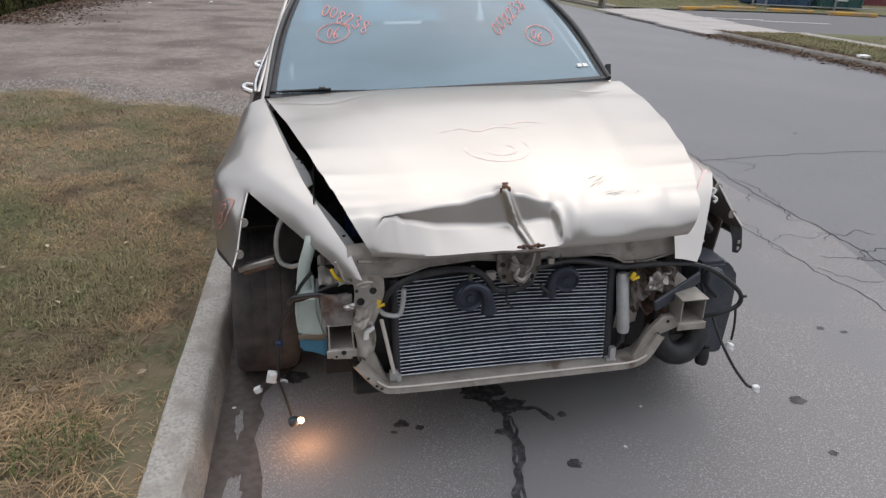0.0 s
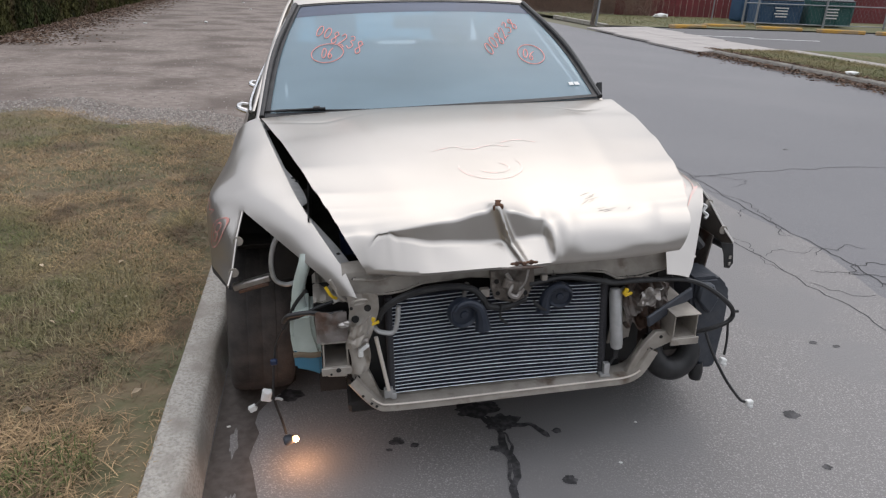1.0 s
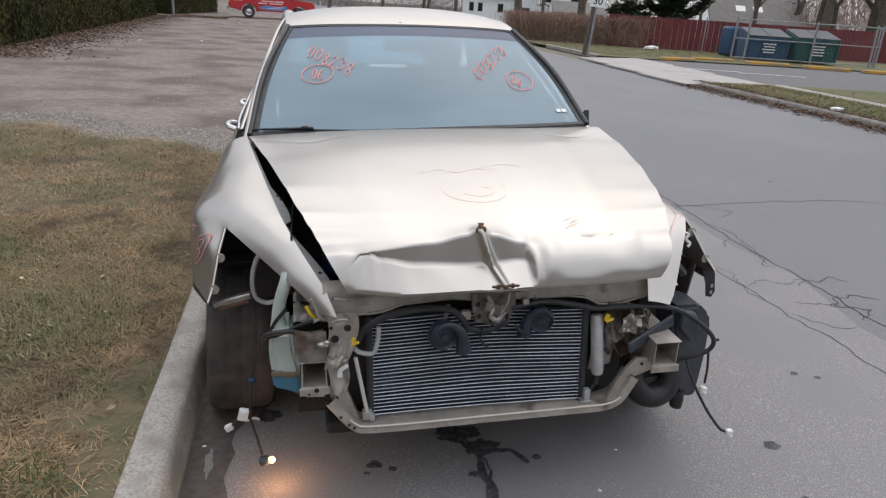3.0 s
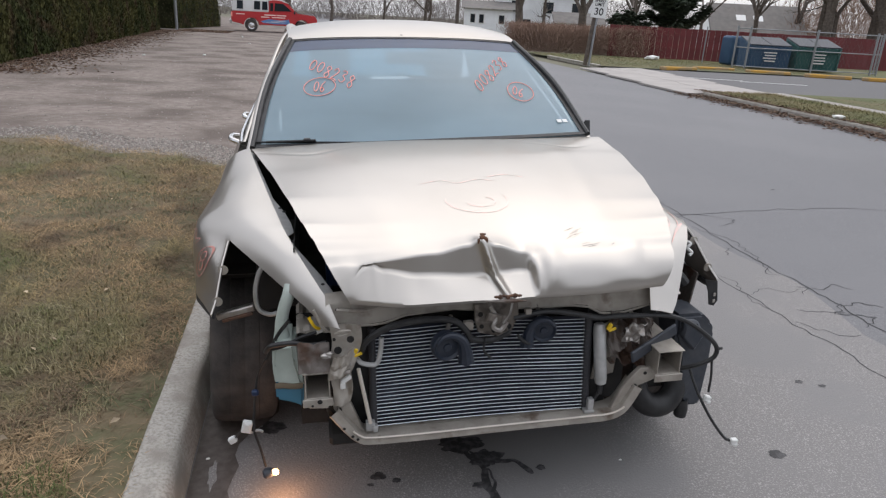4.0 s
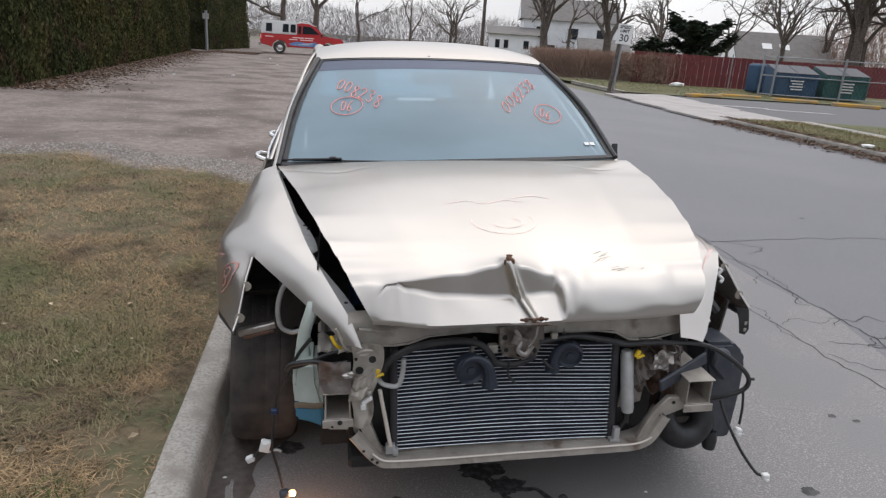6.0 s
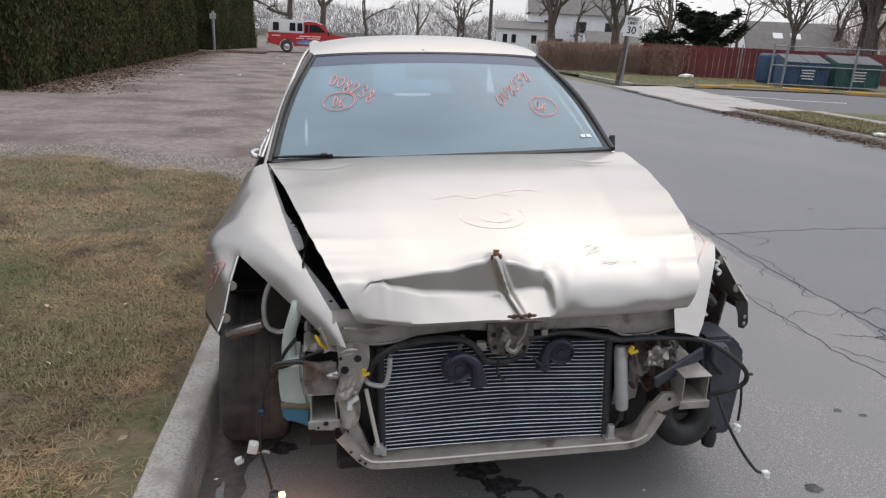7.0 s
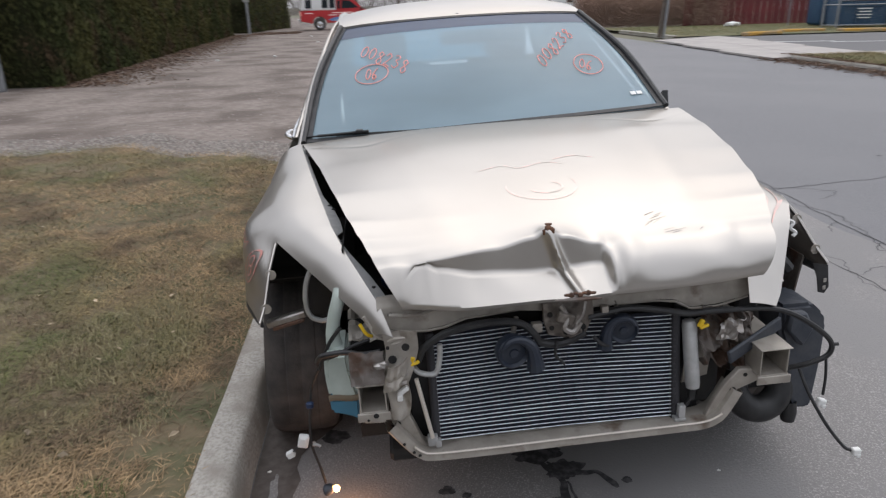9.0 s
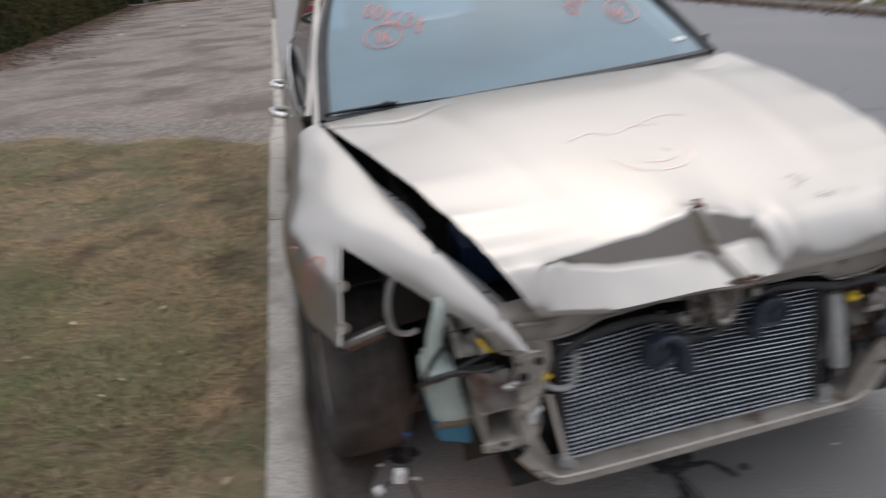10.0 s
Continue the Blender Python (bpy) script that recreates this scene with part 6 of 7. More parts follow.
scatter("lawn_leaves", PALELEAF, 170, lawn_leaf, leaf, "small pale dead leaves on the lawn", "leaves", 11)


def stone(rng, x, y, z, s):
    p = [(x + s * rng.uniform(0.7, 1.2) * dx, y + s * rng.uniform(0.7, 1.2) * dy, z + s * 0.7 * dz) for dx, dy, dz in ((1, 0, 0), (0, 1, 0), (-1, 0, 0), (0, -1, 0), (0, 0, 1))]
    return p, [(0, 1, 4), (1, 2, 4), (2, 3, 4), (3, 0, 4)]


def gravel_spot(rng):
    x = -0.5 - 6.5 * rng.random() ** 1.3
    return x, lawn_edge(x) + 0.02 + 0.9 * rng.random() ** 1.7, LOT_Z, rng.uniform(0.006, 0.02)


scatter("loose_gravel", STONE, 9000, gravel_spot, stone, "loose pale gravel along the lawn edge", "gravel", 13)


def lot_spot(rng):
    return -0.6 - 9 * rng.random(), 7.6 + 30 * rng.random() ** 1.8, LOT_Z, rng.uniform(0.006, 0.018)


scatter("lot_stones", STONE, 5000, lot_spot, stone, "scattered small stones on the lot", "gravel", 14)

# ---- left: hedge, leaves, truck ----
HA, HB = V(-6.15, 15.1, 0), V(-7.5, 41.0, 0)


def hedge(a, b, depth, height, seed, count):
    d = (b - a).normalized()
    n = V(-d.y, d.x, 0)
    length = (b - a).length
    h = empty("hedge", Matrix(), "tall clipped dark green evergreen hedge", "hedge", "hedges beside the lot")

    def face(u, v):
        p = a + d * length * u
        k = 0.25 * noise.noise((u * length * 0.9, v * 2.5, seed)) + 0.12 * noise.noise((u * length * 2.7, v * 5, seed + 3))
        return p + n * (0.3 + k * 0.8 + 0.25 * v * v) + V(0, 0, LOT_Z - 0.02 + height * v)
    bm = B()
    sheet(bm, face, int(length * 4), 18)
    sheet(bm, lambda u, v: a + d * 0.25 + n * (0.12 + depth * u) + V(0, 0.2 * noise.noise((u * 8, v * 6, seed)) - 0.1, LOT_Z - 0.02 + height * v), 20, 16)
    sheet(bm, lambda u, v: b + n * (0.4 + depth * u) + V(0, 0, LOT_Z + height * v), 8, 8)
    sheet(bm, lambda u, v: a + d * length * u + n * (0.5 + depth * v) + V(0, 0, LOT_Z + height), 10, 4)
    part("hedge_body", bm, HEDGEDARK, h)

    def spot(rng):
        if rng.random() < 0.2:
            u, v = rng.random(), rng.random()
            p = a + n * (0.1 + depth * u) + d * (0.1 + 0.1 * noise.noise((u * 8, v * 6, seed)))
            return p.x, p.y, LOT_Z + height * v, rng.uniform(0.03, 0.09)
        p = face(rng.random() ** 1.3, rng.random())
        return p.x - n.x * 0.05 + rng.uniform(-0.06, 0.06), p.y - n.y * 0.05 + rng.uniform(-0.06, 0.06), p.z, rng.uniform(0.03, 0.1)

    def spray(rng, x, y, z, s):
        ax, ay = rng.normal(0, 0.35), rng.normal(0, 0.35)
        w = s * 0.35
        e = rng.uniform(0, 6.283)
        return [(x, y, z - s * 0.4), (x + math.cos(e) * w + ax * s * 0.3, y + math.sin(e) * w + ay * s * 0.3, z + s * 0.3), (x + ax * s, y + ay * s, z + s), (x - math.cos(e) * w, y - math.sin(e) * w, z + s * 0.25)], [(0, 1, 2), (0, 2, 3)]
    f = scatter("foliage", HEDGE, count, spot, spray, "", "", seed)
    f.parent = h
    f["kind"] = "stuff"
    del_keys = [k for k in ("category",) if k in f]
    for k in del_keys:
        del f[k]
    return h


hedge(HA, HB, 8.0, 3.9, 21, 75000)
hedge(V(-7.1, 43.2, 0), V(-5.6, 52.0, 0), 5.0, 3.9, 22, 9000)


def hedge_leaf(rng):
    u = rng.random() ** 1.2
    p = HA.lerp(HB, u)
    return p.x - 0.4 + 1.0 * abs(rng.normal(0, 0.8)), p.y + rng.uniform(-0.4, 0.4), LOT_Z, rng.uniform(0.02, 0.05)


scatter("hedge_leaves", LEAF, 11000, hedge_leaf, leaf, "drift of brown fallen leaves under the hedge", "leaves", 31)


def far_leaf(rng):
    return -6.9 + 2.8 * rng.random(), 40 + 3.5 * rng.random(), LOT_Z, rng.uniform(0.04, 0.09)


scatter("far_leaves", LEAF, 900, far_leaf, leaf, "brown fallen leaves near the truck", "leaves", 32)
for x, y in ((-7.05, 42.0),):
    p = empty("gate_post", Matrix.Translation((x, y, LOT_Z)), "weathered grey post between the hedges", "post")
    bm = B()
    tube(bm, [(0, 0, 0), (0, 0, 2.2)], 0.08, 8)
    part("post_shaft", bm, GALV, p)
    bm = B()
    box(bm, (0, -0.06, 1.9), (0.35, 0.03, 0.3), None, 0.01)
    part("post_sign", bm, DULL, p)
for i, (x, y) in enumerate(((-3.0, 36.0), (-2.2, 30.0), (-2.9, 22.0), (-4.4, 21.0))):
    bm = B()
    blob(bm, (x, y, LOT_Z + 0.02), 0.045, i * 3, (1.3, 1, 0.6), 1)
    tagged(part("paper_litter", bm, WHITEP, smooth=False), "crumpled white paper litter on the lot", "litter", "scraps of litter")

TY, TX = 44.6, -4.35
truck = empty("pickup_truck", Matrix.Translation((TX, TY, LOT_Z)) @ Matrix.Rotation(radians(6), 4, "Z"), "red pickup truck with white cap and lettered side", "truck")
SIDE = Matrix.Rotation(radians(90), 4, "X")


def truck_panel(name, outline, width, material, parent=truck, y0=0.0, bev=0.04, label=""):
    bm = B()
    prism(bm, outline, -width, Matrix.Translation((0, y0, 0)) @ SIDE)
    bmesh.ops.recalc_face_normals(bm, faces=bm.faces)
    bmesh.ops.bevel(bm, geom=list(bm.edges), offset=bev, segments=2, affect="EDGES")
    return part(name, bm, material, parent, label)


def arch(cx, r, n=8):
    return [(cx - r * math.cos(math.pi * i / n), 0.36 + r * math.sin(math.pi * i / n)) for i in range(n + 1)]


truck_panel("truck_body", [(0.0, 0.55)] + [(0.55, 0.45)] + arch(1.18, 0.46) + [(1.75, 0.42), (3.6, 0.42)] + arch(4.2, 0.46) + [(5.1, 0.5), (5.15, 0.85), (5.0, 1.08), (3.9, 1.18), (0.02, 1.16)], 1.75, REDPAINT)
cap = truck_panel("truck_cap", [(0.05, 1.17), (0.18, 1.92), (0.4, 1.97), (2.2, 1.95), (2.22, 1.17)], 1.7, WHITEPAINT, y0=0.02, label="white fibreglass cap")
cab = truck_panel("cab", [(2.24, 1.1), (2.26, 1.86), (2.5, 1.93), (3.0, 1.9), (3.35, 1.75), (3.95, 1.15)], 1.66, REDPAINT, y0=0.04)
truck_panel("cab_roof", [(2.24, 1.86), (2.5, 1.96), (3.0, 1.93), (3.45, 1.74), (3.3, 1.75), (2.9, 1.86)], 1.6, WHITEPAINT, cab, 0.06, 0.01)
for a, b in ((0.35, 0.72), (1.35, 1.72), (1.82, 2.15)):
    truck_panel("cap_window", [(a, 1.3), (a + 0.03, 1.78), (b, 1.78), (b, 1.3)], 0.03, DARKGLASS, cap, -0.01, 0.005)
truck_panel("door_window", [(2.55, 1.25), (2.6, 1.72), (3.1, 1.7), (3.6, 1.28)], 0.03, DARKGLASS, cab, 0.015, 0.005)
truck_panel("quarter_window", [(2.3, 1.25), (2.32, 1.7), (2.5, 1.72), (2.48, 1.25)], 0.03, DARKGLASS, cab, 0.015, 0.005)
for x in (1.18, 4.2):
    for y in (0.1, 1.6):
        bm = B()
        m = Matrix.Translation((x, y, 0.36)) @ Matrix.Rotation(radians(90), 4, "X")
        lathe(bm, [(0.2, -0.1), (0.3, -0.12), (0.35, -0.1), (0.36, -0.05), (0.36, 0.05), (0.35, 0.1), (0.3, 0.12), (0.2, 0.1), (0.2, -0.1)], 24, m)
        w = part("truck_wheel", bm, RUBBER, truck)
        bm = B()
        lathe(bm, [(0.2, 0.1), (0.17, 0.08), (0.08, 0.1), (0.0, 0.1)], 16, m)
        part("rim", bm, CHROME, w)
truck_panel("bumper", [(-0.1, 0.45), (-0.1, 0.65), (0.05, 0.65), (0.05, 0.45)], 1.7, CHROME, truck, 0.02, 0.02)
truck_panel("tail_light", [(0.0, 0.85), (0.0, 1.1), (0.08, 1.1), (0.08, 0.85)], 0.04, PINK, truck, -0.02, 0.008)
for i, (x, z, w, h) in enumerate(((1.95, 0.98, 0.7, 0.06), (2.7, 0.98, 0.55, 0.06), (1.75, 0.86, 0.5, 0.05), (2.4, 0.86, 0.8, 0.05), (0.3, 0.98, 0.5, 0.05))):
    truck_panel("lettering_bar", [(x, z), (x, z + h), (x + w, z + h), (x + w, z)], 0.012, FAINT, truck, -0.008, 0.002)
truck_panel("blue_graphic", [(1.72, 0.62), (2.2, 0.78), (2.9, 0.72), (3.4, 0.8), (3.5, 0.52), (2.6, 0.5), (1.9, 0.54)], 0.012, BLUEGFX, truck, -0.006, 0.003)
for k in range(3):
    truck_panel("white_stripe", [(1.8 + 0.3 * k, 0.56 + 0.06 * k), (2.6 + 0.25 * k, 0.62 + 0.05 * k), (3.3, 0.58 + 0.06 * k), (2.6 + 0.25 * k, 0.59 + 0.05 * k)], 0.006, WHITEPAINT, truck, -0.016, 0.001)
bm = B()
box(bm, (3.75, -0.12, 1.22), (0.1, 0.2, 0.18), None, 0.03)
part("wing_mirror", bm, BLACK, truck)

# ---- across the road ----
VZ = 0.1
bm = B()
sheet(bm, lambda u, v: V(FAR_KERB + 0.15 + (2.0 + 0.2 * noise.noise((v * 20, 0, 0))) * u, -20 + (36.0 + 0.5 * noise.noise((u * 3, 1, 0))) * v, VZ + 0.03 * math.sin(math.pi * u)), 8, 80)
tagged(part("verge", bm, GREENSOIL), "grass verge with fallen leaves across the road", "verge", kind="structure")
bm = B()
sheet(bm, lambda u, v: V(12.6 + 3.6 * u, -20 + 36.2 * v - 0.6 * u, VZ + 0.02), 6, 40)
tagged(part("verge_strip", bm, GREENSOIL), "second strip of winter grass beyond the sidewalk", "verge", kind="structure")
bm = B()
sheet(bm, lambda u, v: V(12.1 + 0.55 * u + 0.05 * noise.noise((v * 30, u * 2, 0)), -20 + 36.4 * v, VZ + 0.015), 2, 30)
tagged(part("sidewalk", bm, APRON), "narrow concrete sidewalk", "pavement", kind="structure")
bm = B()
sheet(bm, lambda u, v: V(11.4 + 26 * u, -20 + 47.0 * v, 0.045), 10, 20)
tagged(part("side_lot", bm, LOTASPHALT), "grey asphalt lot across the road", "parking lot", kind="structure")
apron = empty("driveway_apron", Matrix(), "pale concrete driveway apron", "pavement", kind="structure")
for i in range(3):
    for k, (x0, x1) in enumerate(((9.55, 10.7), (10.72, 11.9))):
        bm = B()
        y0, y1 = 15.9 + 2.75 * i, 15.9 + 2.75 * (i + 1) - 0.03
        sheet(bm, lambda u, v: V(x0 + (x1 - x0) * u + 0.07 * (y0 - 16), y0 + (y1 - y0) * v, 0.03 + 0.035 * (k + u)), 3, 3, 0.05)
        part("slab", bm, APRON, apron)
far_kerb = empty("far_kerb", Matrix(), "concrete kerb across the road", "kerb", kind="structure")
for i in range(12):
    bm = B()
    box(bm, (FAR_KERB + 0.07, 14.3 - 3.0 * i, 0.05), (0.15, 2.97, 0.16), None, 0.02)
    part("kerb_stone", bm, CONCRETE, far_kerb)
for i in range(2):
    bm = B()
    box(bm, (FAR_KERB + 1.4, 27 + 3 * i, 0.05), (0.15, 2.97, 0.16), None, 0.02)
    part("kerb_stone", bm, CONCRETE, far_kerb)


def verge_leaf(rng):
    x = FAR_KERB + rng.normal(-0.12, 0.24)
    return x, 5 + 11.3 * rng.random(), (0.02 + 0.05 * rng.random() if x < FAR_KERB else 0.14), rng.uniform(0.02, 0.05)


scatter("verge_leaves", LEAF, 5200, verge_leaf, leaf, "brown fallen leaves along the far kerb", "leaves", 41)


def verge_grass(rng):
    r = rng.random()
    if r < 0.6:
        return FAR_KERB + 0.12 + 2.05 * rng.random(), 6 + 10 * rng.random(), VZ, rng.uniform(0.06, 0.12), rng.uniform(0.4, 1.2)
    if r < 0.75:
        return 12.6 + 3.4 * rng.random(), 8 + 7.5 * rng.random(), VZ, rng.uniform(0.04, 0.08), rng.uniform(0.4, 1.2)
    return 11.2 + 9.5 * rng.random(), 25.6 + 8 * rng.random(), VZ, rng.uniform(0.05, 0.1), rng.uniform(0.4, 1.2)


def wide_blade(rng, x, y, z, h, lean):
    p, f = blade(rng, x, y, z, h, lean)
    return [(x + (q[0] - x) * 2.2, y + (q[1] - y) * 2.2, q[2]) for q in p], f


scatter("verge_grass", VERGE, 42000, verge_grass, wide_blade, "winter grass on the verges", "grass", 42)
bm = B()
sheet(bm, lambda u, v: V(11.2 + 22 * u, 25.4 + 9.5 * v - 0.06 * (22 * u) * (1 - v), VZ - 0.01 + 0.02 * noise.noise((u * 20, v * 9, 0))), 24, 10)
tagged(part("back_verge", bm, GREENSOIL), "green grass in front of the red fence", "verge", kind="structure")
bm = B()
blob(bm, (10.05, 11.3, 0.17), 0.12, 3, (1.2, 1, 0.4), 1)
tagged(part("paper_litter", bm, WHITEP, smooth=False), "crumpled white paper litter on the verge", "litter", "scraps of litter")
bm = B()
blob(bm, (17.0, 32.3, 0.2), 0.25, 5, (1.6, 1, 0.5), 1)
tagged(part("paper_litter", bm, WHITEP, smooth=False), "white litter on the grass by the fence", "litter", "scraps of litter")
# yellow wheel stops
for x, y, a in ((14.6, 25.4, 12), (16.7, 26.3, -8), (18.6, 25.4, -18), (20.6, 24.4, -22), (22.6, 23.6, -20), (24.6, 22.9, -20), (26.6, 22.2, -20)):
    bm = B()
    box(bm, (0, 0, 0.07), (1.75, 0.22, 0.15), None, 0.03)
    tagged(part("wheel_stop", bm, YKERB, m=Matrix.Translation((x, y, 0.045)) @ Matrix.Rotation(radians(a), 4, "Z")), "worn yellow-painted concrete wheel stop", "wheel stop", "yellow wheel stops")
# painted bay lines
for x, y in ((13.6, 21.5), (15.4, 20.6)):
    bm = B()
    box(bm, (0, 0, 0.0), (2.2, 0.1, 0.004))
    tagged(part("bay_line", bm, WHITEPAINT, m=Matrix.Translation((x, y, 0.05)) @ Matrix.Rotation(radians(-14), 4, "Z")), "faded white parking line", "road marking", kind="structure")


def dumpster(m, paint, label):
    d = empty("dumpster", m, label, "dumpster", "dumpsters in the fenced bay")
    bm = B()
    prism(bm, [(-0.7, 0.12), (-0.78, 1.15), (0.78, 1.5), (0.72, 0.12)], 2.0, Matrix.Translation((-1.0, 0, 0)) @ Matrix(((0, 0, 1, 0), (1, 0, 0, 0), (0, 1, 0, 0), (0, 0, 0, 1))))
    bmesh.ops.bevel(bm, geom=list(bm.edges), offset=0.02, segments=1, affect="EDGES")
    part("bin_body", bm, paint, d)
    for k in (-0.5, 0.5):
        bm = B()
        box(bm, (k, 0, 1.36), (0.97, 1.62, 0.05), Matrix.Rotation(radians(12.6), 3, "X"), 0.015)
        part("lid", bm, BINLID, d)
    for k in (-0.9, -0.3, 0.3, 0.9):
        bm = B()
        box(bm, (k, -0.76, 0.65), (0.07, 0.06, 1.0), Matrix.Rotation(radians(4), 3, "X"), 0.01)
        part("rib", bm, paint, d)
    bm = B()
    box(bm, (0, -0.79, 0.98), (1.9, 0.06, 0.08), None, 0.01)
    part("rim_rail", bm, paint, d)
    for k in range(4):
        bm = B()
        box(bm, (0.0 + 0.02 * (k % 2), -0.805 + 0.015 * k * 0, 0.85 - 0.13 * k), (0.62 - 0.1 * (k % 2), 0.02, 0.05), None, 0.004)
        part("label_bar", bm, WHITEP, d)
    return d


dumpster(Matrix.Translation((20.6, 28.7, 0.045)) @ Matrix.Rotation(radians(-14), 4, "Z") @ Matrix.Scale(0.92, 4), BINBLUE, "dark blue steel dumpster with white lettering")
dumpster(Matrix.Translation((22.6, 28.1, 0.045)) @ Matrix.Rotation(radians(-14), 4, "Z") @ Matrix.Scale(0.95, 4), BINGREEN, "dark green steel dumpster with white lettering")
bm = B()
box(bm, (0, 0, 0.72), (1.0, 1.0, 1.35), None, 0.2, 3)
tagged(part("recycling_bin", bm, BINBLUE, m=Matrix.Translation((20.35, 30.6, 0.06))), "rounded dark blue recycling bin", "bin")

# chain-link fence: posts, rails and wire mesh
fence = empty("chain_link_fence", Matrix(), "galvanised chain-link fence round the dumpsters", "fence")
FP = [V(18.9, 28.4, 0.045), V(19.2, 27.9, 0.045), V(22.0, 27.2, 0.045), V(24.6, 26.7, 0.045), V(25.1, 26.9, 0.045)]
for p in FP:
    bm = B()
    tube(bm, [p, p + V(0, 0, 1.85)], 0.045, 8)
    part("fence_post", bm, GALV, fence)
for a, b in zip(FP, FP[1:]):
    for h in (0.15, 0.95, 1.75):
        bm = B()
        tube(bm, [a + V(0, 0, h), b + V(0, 0, h)], 0.022, 6)
        part("fence_rail", bm, GALV, fence)
    bm = B()
    n = int((b - a).length / 0.16)
    for i in range(n + 1):
        for s in (-1, 1):
            p = a.lerp(b, i / max(n, 1))
            q = a.lerp(b, min(1, max(0, i / max(n, 1) + s * 0.85 / (b - a).length)))
            tube(bm, [p + V(0, 0, 0.1), q + V(0, 0, 1.75)], 0.002, 3, cap=False)
    w = part("wire_mesh", bm, GALV, fence)
    w["kind"] = "stuff"
for x in (19.1, 25.6):
    bm = B()
    tube(bm, [(x, 31.2 if x < 20 else 27.6, 0.05), (x, 31.2 if x < 20 else 27.6, 1.8)], 0.03, 8)
    part("fence_post", bm, GALV, fence)

red_fence = empty("red_board_fence", Matrix(), "dark red board fence behind the dumpsters", "fence")
RF = [V(15.6, 34.6, 0.05), V(22.0, 33.5, 0.05), V(30.0, 32.2, 0.05), V(44.0, 30.5, 0.05)]
me_board = None
for a, b in zip(RF, RF[1:]):
    n = int((b - a).length / 0.3)
    ang = math.atan2(b.y - a.y, b.x - a.x)
    for i in range(n):
        p = a.lerp(b, (i + 0.5) / n)
        if me_board is None:
            bm = B()
            box(bm, (0, 0, 0.8), (0.292, 0.03, 1.6), None, 0.006)
            ob = part("fence_board", bm, REDFENCE, red_fence, smooth=False)
            me_board = ob.data
        else:
            ob = new("fence_board", me_board)
            ob.parent = red_fence
        ob.matrix_basis = Matrix.Translation((p.x, p.y, p.z + 0.03 * noise.noise((i * 0.7, p.x, 0)))) @ Matrix.Rotation(ang, 4, "Z")

# speed sign: leaning wooden stub and steel post
sign = empty("speed_limit_sign", Matrix.Translation((10.75, 25.3, 0.08)) @ Matrix.Rotation(radians(3.5), 4, "Y") @ Matrix.Rotation(radians(-14), 4, "Z"), "white speed limit sign on a leaning steel post", "sign")
bm = B()
tube(bm, [(0, 0, 0), (0, 0, 2.5)], 0.045, 8)
part("sign_post", bm, GALV, sign)
bm = B()
tube(bm, [(-0.14, 0.05, 0), (-0.08, 0.05, 1.9)], 0.08, 8)
part("wooden_post", bm, BARK, sign)
bm = B()
box(bm, (0.02, -0.06, 2.12), (0.56, 0.012, 0.72), None, 0.004)
board = part("sign_board", bm, WHITEPAINT, sign)
for txt, z, size in (("SPEED", 2.37, 0.15), ("LIMIT", 2.23, 0.15), ("30", 1.97, 0.36)):
    c = bpy.data.curves.new("sign_text", "FONT")
    c.body, c.size, c.align_x, c.align_y, c.extrude, c.offset = txt, size, "CENTER", "CENTER", 0.002, 0.004
    ob = new("sign_text", c)
    ob.parent = board
    ob.matrix_basis = Matrix.Translation((0.02, -0.069, z)) @ Matrix.Rotation(radians(90), 4, "X")
    c.materials.append(BLACK)

# brown brush along the verge
def brush_spot(rng):
    t = rng.random()
    return 10.8 + 6.5 * t + rng.normal(0, 0.25), 36.5 - 1.6 * t + rng.normal(0, 0.55), 0.05 + 1.4 * rng.random() ** 0.8, rng.uniform(0.1, 0.3)


def twig(rng, x, y, z, s):
    dx, dy, dz = rng.normal(0, 0.7), rng.normal(0, 0.5), rng.normal(0.3, 0.5)
    w = 0.009
    return [(x - w, y, z), (x + w, y, z), (x + dx * s, y + dy * s, z + dz * s)], [(0, 1, 2)]


scatter("brown_brush", TWIG, 70000, brush_spot, twig, "dense leafless brown brush", "bush", 51)


def fence_vine(rng):
    return 16.0 + 3.2 * rng.random() ** 1.5, 34.2 + rng.normal(0, 0.12), 0.1 + 1.5 * rng.random(), rng.uniform(0.1, 0.3)


scatter("fence_vine", TWIG, 2500, fence_vine, twig, "dry brown vine over the red fence", "bush", 52)


